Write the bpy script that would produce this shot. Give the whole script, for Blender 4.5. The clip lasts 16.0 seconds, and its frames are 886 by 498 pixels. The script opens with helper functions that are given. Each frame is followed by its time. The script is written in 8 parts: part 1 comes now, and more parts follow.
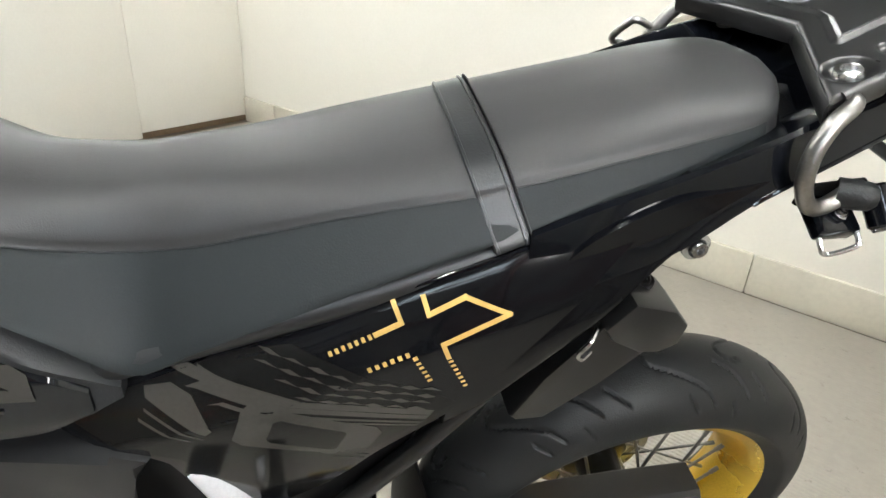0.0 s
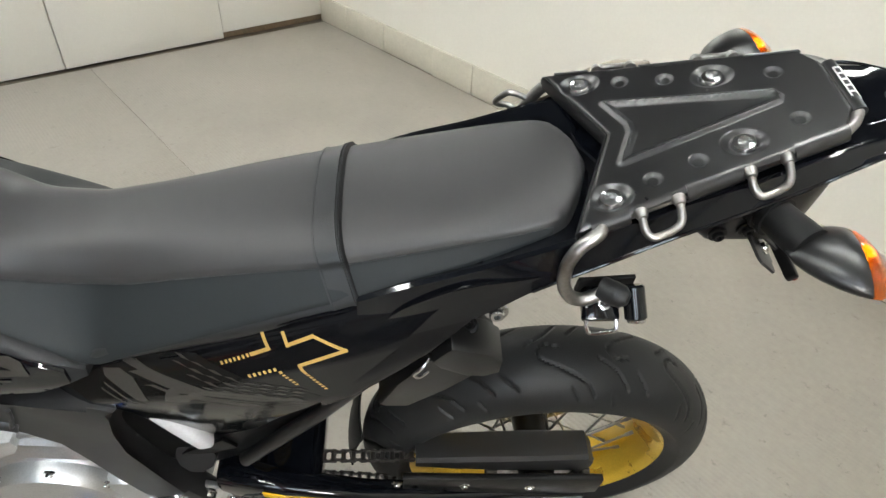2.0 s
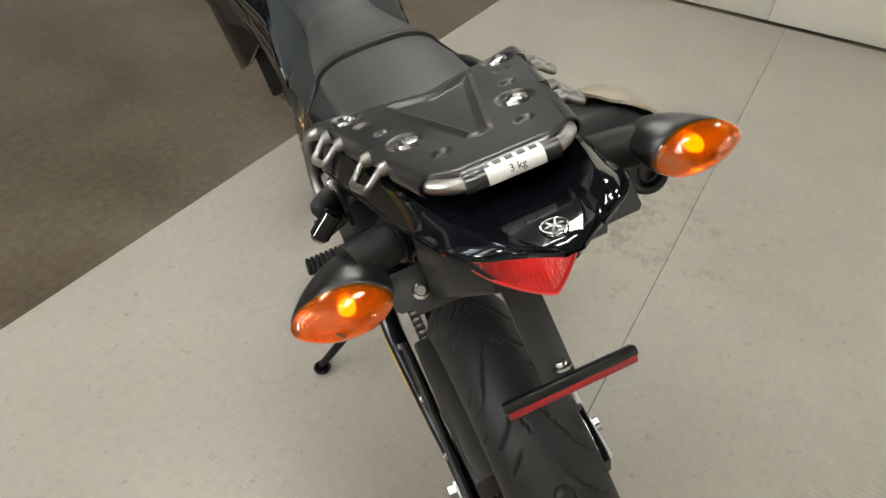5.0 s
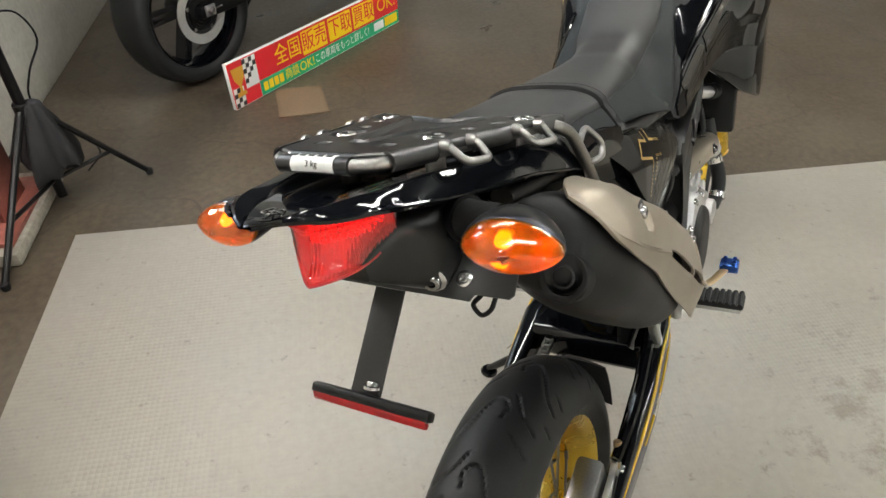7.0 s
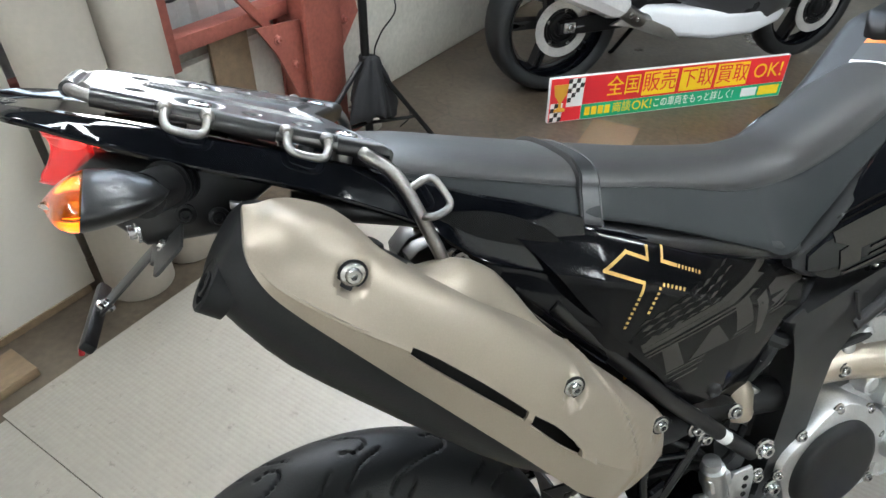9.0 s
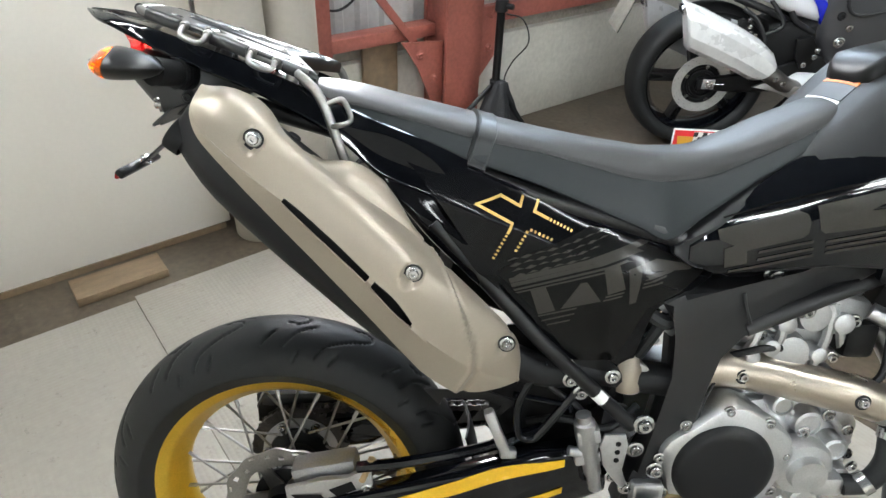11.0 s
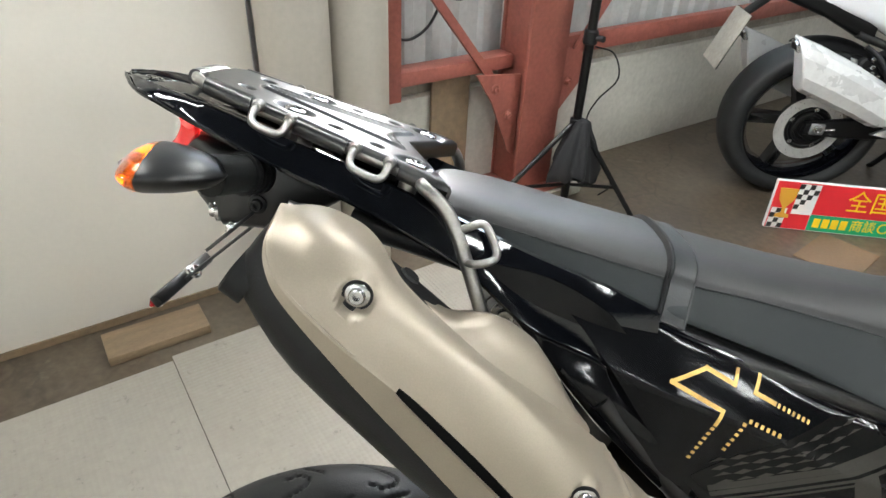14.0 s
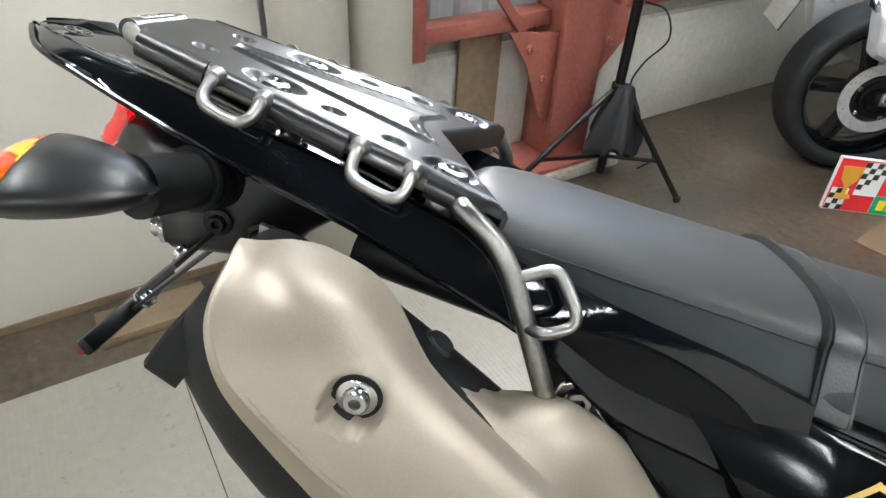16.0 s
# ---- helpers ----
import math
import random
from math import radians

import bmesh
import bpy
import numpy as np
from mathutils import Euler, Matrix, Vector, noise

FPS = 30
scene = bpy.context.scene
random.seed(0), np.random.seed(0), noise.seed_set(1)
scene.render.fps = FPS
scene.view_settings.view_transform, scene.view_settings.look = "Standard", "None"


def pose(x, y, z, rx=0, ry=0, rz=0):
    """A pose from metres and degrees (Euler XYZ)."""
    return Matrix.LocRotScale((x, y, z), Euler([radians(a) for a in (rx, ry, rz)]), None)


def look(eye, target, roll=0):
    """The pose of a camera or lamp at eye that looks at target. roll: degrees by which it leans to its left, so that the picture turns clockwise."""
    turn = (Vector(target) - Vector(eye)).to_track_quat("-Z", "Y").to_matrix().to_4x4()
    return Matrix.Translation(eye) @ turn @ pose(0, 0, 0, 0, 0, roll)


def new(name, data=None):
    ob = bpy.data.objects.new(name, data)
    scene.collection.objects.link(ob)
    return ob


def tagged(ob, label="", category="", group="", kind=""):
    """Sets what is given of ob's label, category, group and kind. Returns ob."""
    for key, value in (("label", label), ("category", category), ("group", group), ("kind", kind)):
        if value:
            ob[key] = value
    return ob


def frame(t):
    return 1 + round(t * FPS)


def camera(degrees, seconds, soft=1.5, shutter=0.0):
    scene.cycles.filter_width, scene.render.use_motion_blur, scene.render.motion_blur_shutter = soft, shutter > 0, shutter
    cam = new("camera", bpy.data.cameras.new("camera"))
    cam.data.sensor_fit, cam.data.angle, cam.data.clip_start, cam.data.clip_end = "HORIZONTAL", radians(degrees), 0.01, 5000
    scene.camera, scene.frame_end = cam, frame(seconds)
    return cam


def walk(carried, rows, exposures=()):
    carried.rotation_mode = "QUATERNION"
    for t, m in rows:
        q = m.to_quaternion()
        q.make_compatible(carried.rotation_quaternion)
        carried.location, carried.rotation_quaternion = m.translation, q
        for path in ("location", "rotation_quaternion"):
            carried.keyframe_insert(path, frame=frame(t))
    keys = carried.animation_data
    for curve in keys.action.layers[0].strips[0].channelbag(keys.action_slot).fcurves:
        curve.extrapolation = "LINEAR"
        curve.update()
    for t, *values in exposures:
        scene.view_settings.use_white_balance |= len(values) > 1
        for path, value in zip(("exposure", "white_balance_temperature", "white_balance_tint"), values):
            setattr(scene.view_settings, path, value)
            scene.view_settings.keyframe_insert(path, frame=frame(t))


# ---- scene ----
EXPOSURES = [(0.0, 0.78, 6450, 10), (1.0, 0.67, 6450, 10), (2.0, 0.53, 6450, 10), (3.5, 0.47, 6600, 10), (4.0, 0.27, 7000, 11), (6.5, 0.38, 6550, 10), (7.5, 0.46, 6800, 11), (8.0, 0.53, 6050, 10), (8.5, 0.61, 5950, 9), (11.0, 0.75, 6100, 10), (13.0, 0.78, 6150, 10), (14.0, 0.70, 6300, 10), (15.0, 0.66, 5950, 10), (16.0, 0.67, 6100, 10)]
cam = camera(71.0, 16.0)
PATH = [
    (0, (0.4449, 0.6979, 1.0500), (0.2277, -0.1726, 0.6085), 3.20),
    (0.5, (0.4220, 0.7153, 1.1101), (0.2162, -0.1244, 0.6075), 3.15),
    (1, (0.4046, 0.7557, 1.1668), (0.2294, -0.0705, 0.6314), 2.92),
    (1.5, (0.3580, 0.7725, 1.2338), (0.2232, -0.0345, 0.6590), 3.06),
    (2, (0.2402, 0.7673, 1.2714), (0.1758, -0.0248, 0.6644), 2.80),
    (2.5, (0.1281, 0.7467, 1.2820), (0.1508, -0.0254, 0.6470), 3.05),
    (3, (0.0013, 0.6925, 1.2938), (0.1451, -0.0420, 0.6306), 2.98),
    (3.5, (-0.1268, 0.6666, 1.2910), (0.1650, -0.0052, 0.6102), 2.54),
    (4, (-0.2671, 0.6180, 1.2928), (0.1743, 0.0444, 0.6028), 2.43),
    (4.2, (-0.3141, 0.5817, 1.2874), (0.1845, 0.0583, 0.5964), 2.49),
    (6.3, (-0.5109, 0.1452, 1.3242), (0.2252, 0.2802, 0.6610), 2.14),
    (6.5, (-0.5082, 0.0985, 1.3276), (0.2147, 0.2924, 0.6644), 1.43),
    (7, (-0.4679, -0.0048, 1.3227), (0.2135, 0.3244, 0.6690), 1.64),
    (7.5, (-0.3476, -0.0927, 1.3115), (0.2613, 0.3684, 0.6661), 1.29),
    (8, (-0.2584, -0.2011, 1.3027), (0.2518, 0.3734, 0.6627), 1.20),
    (8.5, (-0.1687, -0.3086, 1.3053), (0.2306, 0.3527, 0.6702), 1.34),
    (8.7, (-0.1152, -0.3142, 1.2903), (0.2373, 0.3747, 0.6570), 1.46),
    (10.8, (0.2117, -0.6068, 1.2894), (0.2502, 0.2090, 0.7123), 2.16),
    (11, (0.2305, -0.6402, 1.2934), (0.2597, 0.1791, 0.7208), 2.27),
    (11.5, (0.2866, -0.6856, 1.2866), (0.2985, 0.1406, 0.7234), 2.38),
    (12, (0.3215, -0.6905, 1.2821), (0.3173, 0.1404, 0.7257), 2.37),
    (12.5, (0.3234, -0.6882, 1.2817), (0.3068, 0.1456, 0.7300), 2.44),
    (13, (0.2892, -0.6377, 1.2781), (0.2647, 0.1982, 0.7297), 2.49),
    (13.5, (0.1780, -0.4734, 1.2755), (0.1518, 0.3606, 0.7245), 2.60),
    (14, (0.1025, -0.3338, 1.2694), (0.0753, 0.4948, 0.7102), 2.62),
    (14.5, (0.0552, -0.1925, 1.2399), (0.0245, 0.6237, 0.6630), 2.80),
    (15, (0.0279, -0.1302, 1.2236), (-0.0103, 0.6749, 0.6318), 2.78),
    (15.5, (0.0339, -0.1349, 1.2160), (-0.0126, 0.6611, 0.6125), 2.82),
    (16, (0.0759, -0.1502, 1.2085), (0.0239, 0.6386, 0.5962), 2.99),
]
LIFT = Vector((0, 0, 0.009))
walk(cam, [(t, look(Vector(eye) + LIFT, Vector(target) + LIFT, roll)) for t, eye, target, roll in PATH], EXPOSURES)

# ---- room frame: p runs along the kerb wall, q away from it ----
UX, UY = 0.605, -0.796


def room(p, q, z=0.0):
    return Vector((p * UX - q * UY, p * UY + q * UX, z))


ROOM = Matrix(((UX, -UY, 0, 0), (UY, UX, 0, 0), (0, 0, 1, 0), (0, 0, 0, 1)))

# ---- world ----
world = bpy.data.worlds.new("world")
scene.world = world
world.use_nodes = True
world.node_tree.nodes["Background"].inputs[0].default_value = (0.9, 0.95, 1.0, 1)
world.node_tree.nodes["Background"].inputs[1].default_value = 0.02
LAMP = 60.0
WINDOW_GLOW = 7.0
FLOOD = 60.0
LAMPS = [(-0.4, -3.6), (1.8, -3.6), (4.0, -3.6), (-0.4, -6.2), (1.8, -6.2), (4.0, -6.2), (5.2, -1.2), (5.2, 0.6), (-0.6, -0.2), (-0.6, 1.6), (2.4, 2.8), (2.6, -0.7), (1.4, 1.6), (3.6, 1.4)]

# ---- materials ----
def mat(name, color, rough=0.5, metal=0.0, vary=0.15, scale=6.0, fine=120.0, bump=0.1, coat=0.0, dirt=None, dirt_amount=0.0, rough_vary=0.1, stretch=None, ior=1.5, spec=0.5, depth=0.002):
    m = bpy.data.materials.new(name)
    m.use_nodes = True
    nt = m.node_tree
    b = nt.nodes["Principled BSDF"]
    link = nt.links.new
    tc = nt.nodes.new("ShaderNodeTexCoord")
    src = tc.outputs["Object"]
    if stretch:
        mp = nt.nodes.new("ShaderNodeMapping")
        mp.inputs["Scale"].default_value = stretch
        link(src, mp.inputs["Vector"])
        src = mp.outputs["Vector"]
    big = nt.nodes.new("ShaderNodeTexNoise")
    big.inputs["Scale"].default_value = scale
    big.inputs["Detail"].default_value = 6
    link(src, big.inputs["Vector"])
    small = nt.nodes.new("ShaderNodeTexNoise")
    small.inputs["Scale"].default_value = fine
    small.inputs["Detail"].default_value = 4
    link(src, small.inputs["Vector"])
    add = nt.nodes.new("ShaderNodeMath")
    add.operation = "ADD"
    link(big.outputs[0], add.inputs[0])
    link(small.outputs[0], add.inputs[1])
    ramp = nt.nodes.new("ShaderNodeMapRange")
    ramp.inputs["From Min"].default_value = 0.7
    ramp.inputs["From Max"].default_value = 1.3
    ramp.inputs["To Min"].default_value = 1 - vary
    ramp.inputs["To Max"].default_value = 1 + vary
    link(add.outputs[0], ramp.inputs["Value"])
    mul = nt.nodes.new("ShaderNodeVectorMath")
    mul.operation = "SCALE"
    mul.inputs[0].default_value = color
    link(ramp.outputs[0], mul.inputs["Scale"])
    col = mul.outputs[0]
    if dirt:
        dn = nt.nodes.new("ShaderNodeTexNoise")
        dn.inputs["Scale"].default_value = scale * 0.45
        dn.inputs["Detail"].default_value = 9
        dn.inputs["Roughness"].default_value = 0.7
        link(src, dn.inputs["Vector"])
        dr = nt.nodes.new("ShaderNodeMapRange")
        dr.inputs["From Min"].default_value = 0.5
        dr.inputs["From Max"].default_value = 0.75
        dr.inputs["To Max"].default_value = dirt_amount
        link(dn.outputs[0], dr.inputs["Value"])
        mx = nt.nodes.new("ShaderNodeMix")
        mx.data_type = "RGBA"
        link(dr.outputs[0], mx.inputs[0])
        link(col, mx.inputs[6])
        mx.inputs[7].default_value = (*dirt, 1)
        col = mx.outputs[2]
    link(col, b.inputs["Base Color"])
    rr = nt.nodes.new("ShaderNodeMapRange")
    rr.inputs["From Min"].default_value = 0.3
    rr.inputs["From Max"].default_value = 0.7
    rr.inputs["To Min"].default_value = max(0.01, rough - rough_vary * rough)
    rr.inputs["To Max"].default_value = min(1, rough + rough_vary * rough)
    link(big.outputs[0], rr.inputs["Value"])
    link(rr.outputs[0], b.inputs["Roughness"])
    b.inputs["Metallic"].default_value = metal
    b.inputs["Coat Weight"].default_value = coat
    b.inputs["Coat Roughness"].default_value = 0.05
    b.inputs["IOR"].default_value = ior
    b.inputs["Specular IOR Level"].default_value = spec
    if bump:
        bp = nt.nodes.new("ShaderNodeBump")
        bp.inputs["Strength"].default_value = bump
        bp.inputs["Distance"].default_value = depth
        link(small.outputs[0], bp.inputs["Height"])
        link(bp.outputs[0], b.inputs["Normal"])
    return m


def lens_mat(name, color, glow=0.0, rough=0.12, clear=0.45):
    m = mat(name, color, rough, 0, 0.1, 20, 300, 0.1, coat=0.6)
    b = m.node_tree.nodes["Principled BSDF"]
    b.inputs["Transmission Weight"].default_value = clear
    b.inputs["Subsurface Weight"].default_value = 0.3
    b.inputs["Subsurface Radius"].default_value = (0.02, 0.01, 0.004)
    if glow:
        b.inputs["Emission Color"].default_value = (*color, 1)
        b.inputs["Emission Strength"].default_value = glow
    return m


def clear_mat(name, color, rough):
    m = mat(name, color, rough, 0, 0.04, 20, 90, 0.35, coat=0.5)
    b = m.node_tree.nodes["Principled BSDF"]
    b.inputs["Transmission Weight"].default_value = 0.95
    b.inputs["Emission Color"].default_value = (*color, 1)
    b.inputs["Emission Strength"].default_value = 0.02
    b.inputs["IOR"].default_value = 1.4
    return m


def glow_mat(name, color, strength):
    m = bpy.data.materials.new(name)
    m.use_nodes = True
    b = m.node_tree.nodes["Principled BSDF"]
    b.inputs["Base Color"].default_value = (*color, 1)
    b.inputs["Emission Color"].default_value = (*color, 1)
    b.inputs["Emission Strength"].default_value = strength
    return m


GLOSS = mat("gloss_black_paint", (0.0029, 0.0035, 0.0050), 0.05, 0, 0.1, 9, 250, 0.015, rough_vary=0.4, ior=1.45, spec=0.5)
COVERBLACK = mat("moulded_black_cover", (0.0040, 0.0042, 0.0050), 0.09, 0, 0.1, 9, 250, 0.015, rough_vary=0.4, ior=1.45, spec=0.24)
STAY = mat("grey_black_coated_steel", (0.020, 0.020, 0.020), 0.42, 0, 0.12, 10, 500, 0.05, spec=0.5)
PLASTIC = mat("satin_black_plastic", (0.004, 0.004, 0.0042), 0.34, 0, 0.15, 12, 500, 0.12, rough_vary=0.2, spec=0.25)
MATTE = mat("matte_black", (0.005, 0.005, 0.0053), 0.52, 0, 0.2, 14, 400, 0.12, spec=0.25)
FRAME = mat("black_frame_paint", (0.010, 0.010, 0.0106), 0.44, 0, 0.12, 10, 600, 0.06, spec=0.55)
HOUSING = mat("satin_signal_plastic", (0.005, 0.005, 0.0053), 0.34, 0, 0.1, 12, 500, 0.05, spec=0.5)
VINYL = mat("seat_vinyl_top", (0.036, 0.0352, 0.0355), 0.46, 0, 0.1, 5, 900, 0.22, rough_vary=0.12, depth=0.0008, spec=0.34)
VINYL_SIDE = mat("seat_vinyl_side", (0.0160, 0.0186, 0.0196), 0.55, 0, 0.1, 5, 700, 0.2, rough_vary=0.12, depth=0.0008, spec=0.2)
STRAP = mat("seat_strap_vinyl", (0.014, 0.015, 0.016), 0.4, 0, 0.12, 14, 500, 0.25, depth=0.0008)
RACK = mat("black_rack_coating", (0.006, 0.006, 0.0065), 0.31, 0, 0.1, 10, 500, 0.015, rough_vary=0.12, spec=0.6, ior=1.55)
STEEL = mat("brushed_stainless", (0.31, 0.30, 0.288), 0.36, 1.0, 0.15, 18, 300, 0.12, rough_vary=0.25)
CHROME = mat("bright_fastener_metal", (0.52, 0.52, 0.52), 0.2, 1.0, 0.1, 40, 300, 0.05, rough_vary=0.3)
CAST = mat("cast_aluminium", (0.60, 0.605, 0.61), 0.40, 1.0, 0.1, 16, 350, 0.14, dirt=(0.3, 0.3, 0.3), dirt_amount=0.3, rough_vary=0.25)
DISC = mat("ground_disc_steel", (0.62, 0.61, 0.59), 0.45, 0.6, 0.1, 20, 300, 0.1)
TITAN = mat("champagne_heat_shield", (0.298, 0.254, 0.200), 0.40, 0.4, 0.06, 7, 700, 0.05, rough_vary=0.12)
CAN = mat("heatproof_black", (0.0085, 0.0085, 0.009), 0.5, 0, 0.15, 9, 500, 0.12, spec=0.25)
RUBBER = mat("tyre_rubber", (0.0135, 0.0142, 0.0148), 0.5, 0, 0.2, 11, 500, 0.2, dirt=(0.034, 0.033, 0.031), dirt_amount=0.25, spec=0.32)
TITAN_PIPE = mat("satin_titanium_cover", (0.5, 0.44, 0.36), 0.3, 0.9, 0.07, 12, 500, 0.06, rough_vary=0.2)
GOLD = mat("gold_anodised_rim", (0.72, 0.48, 0.058), 0.3, 0.95, 0.1, 9, 300, 0.04, rough_vary=0.3)
GOLDLINE = mat("gold_decal", (0.62, 0.4, 0.12), 0.35, 0.35, 0.08, 30, 300, 0.0)
YELLOW = mat("yellow_decal", (0.85, 0.50, 0.015), 0.25, 0, 0.08, 9, 300, 0.02, coat=0.4)
GREYDECAL = mat("grey_decal", (0.040, 0.037, 0.033), 0.16, 0, 0.06, 12, 300, 0.0, spec=0.16)
CHARCOAL = mat("charcoal_film", (0.0068, 0.0066, 0.0064), 0.1, 0, 0.06, 12, 300, 0.0, spec=0.14)
AMBER = clear_mat("clear_amber", (1.0, 0.34, 0.014), 0.05)
BOWL = mat("silvered_bowl", (0.85, 0.8, 0.7), 0.25, 0.9, 0.1, 60, 300, 0.2)
BULB = glow_mat("amber_bulb", (1.0, 0.42, 0.06), 4.0)
# tail lamp and reflector materials; part of their brightness is given as emission
RED = lens_mat("red_lens", (0.95, 0.028, 0.032), 0.07, 0.05, 0.85)
PINKEDGE = lens_mat("pink_edge", (0.75, 0.10, 0.10), 0.05)
REDSTEP = glow_mat("red_facet_glow", (1.0, 0.09, 0.06), 2.2)
REFLECTOR = lens_mat("red_reflector", (0.42, 0.012, 0.016), 0.05)
BLUE = mat("blue_anodised", (0.03, 0.1, 0.38), 0.25, 0.85, 0.1, 30, 200, 0.02)
PEDAL = mat("gold_forged_pedal", (0.5, 0.36, 0.2), 0.32, 0.8, 0.1, 20, 300, 0.05)
WHITEPLASTIC = mat("white_tank", (0.68, 0.68, 0.7), 0.35, 0, 0.08, 10, 300, 0.05)
CHAIN = mat("dark_chain_steel", (0.1, 0.095, 0.09), 0.35, 0.9, 0.25, 50, 300, 0.1)
WALLPAINT = mat("white_wall_board", (0.78, 0.745, 0.67), 0.55, 0, 0.025, 1.2, 90, 0.06, dirt=(0.62, 0.58, 0.5), dirt_amount=0.12)
BOARD = mat("white_photo_board", (0.79, 0.745, 0.675), 0.5, 0, 0.02, 1.5, 80, 0.04)
KERB = mat("painted_kerb", (0.58, 0.54, 0.45), 0.6, 0, 0.06, 4, 60, 0.2, dirt=(0.4, 0.36, 0.29), dirt_amount=0.35)
CONCRETE = mat("stained_concrete_wall", (0.54, 0.515, 0.455), 0.75, 0, 0.12, 3.5, 45, 0.4, dirt=(0.27, 0.25, 0.22), dirt_amount=0.6)
FLOOR = mat("worn_brown_concrete", (0.08, 0.061, 0.042), 0.39, 0, 0.4, 2.2, 40, 0.25, dirt=(0.17, 0.142, 0.108), dirt_amount=0.6, rough_vary=0.3)


def wear_floor(m):
    """Hairline cracks, dark oil stains and pale scuffs on the bare floor."""
    nt = m.node_tree
    b = nt.nodes["Principled BSDF"]
    tc = nt.nodes["Texture Coordinate"]
    link = nt.links.new
    warp = nt.nodes.new("ShaderNodeTexNoise")
    warp.inputs["Scale"].default_value = 2.5
    warp.inputs["Detail"].default_value = 5
    link(tc.outputs["Object"], warp.inputs["Vector"])
    moved = nt.nodes.new("ShaderNodeVectorMath")
    moved.operation = "MULTIPLY_ADD"
    moved.inputs[1].default_value = (0.5, 0.5, 0.5)
    link(warp.outputs["Color"], moved.inputs[0])
    link(tc.outputs["Object"], moved.inputs[2])
    crack = nt.nodes.new("ShaderNodeTexVoronoi")
    crack.feature = "DISTANCE_TO_EDGE"
    crack.inputs["Scale"].default_value = 0.75
    link(moved.outputs[0], crack.inputs["Vector"])
    oil = nt.nodes.new("ShaderNodeTexNoise")
    oil.inputs["Scale"].default_value = 1.3
    oil.inputs["Detail"].default_value = 7
    oil.inputs["Roughness"].default_value = 0.6
    link(moved.outputs[0], oil.inputs["Vector"])
    scuff = nt.nodes.new("ShaderNodeTexNoise")
    scuff.inputs["Scale"].default_value = 9
    scuff.inputs["Detail"].default_value = 9
    scuff.inputs["Roughness"].default_value = 0.75
    link(tc.outputs["Object"], scuff.inputs["Vector"])
    for src, lo, hi, a, z, tint in ((crack.outputs["Distance"], 0.0, 0.006, 0.6, 0.0, (0.03, 0.024, 0.018, 1)), (oil.outputs[0], 0.55, 0.68, 0.0, 0.5, (0.045, 0.036, 0.028, 1)), (scuff.outputs[0], 0.6, 0.72, 0.0, 0.45, (0.2, 0.17, 0.135, 1))):
        r = nt.nodes.new("ShaderNodeMapRange")
        r.inputs["From Min"].default_value = lo
        r.inputs["From Max"].default_value = hi
        r.inputs["To Min"].default_value = a
        r.inputs["To Max"].default_value = z
        link(src, r.inputs["Value"])
        mx = nt.nodes.new("ShaderNodeMix")
        mx.data_type = "RGBA"
        link(r.outputs[0], mx.inputs[0])
        link(b.inputs["Base Color"].links[0].from_socket, mx.inputs[6])
        mx.inputs[7].default_value = tint
        link(mx.outputs[2], b.inputs["Base Color"])


wear_floor(FLOOR)


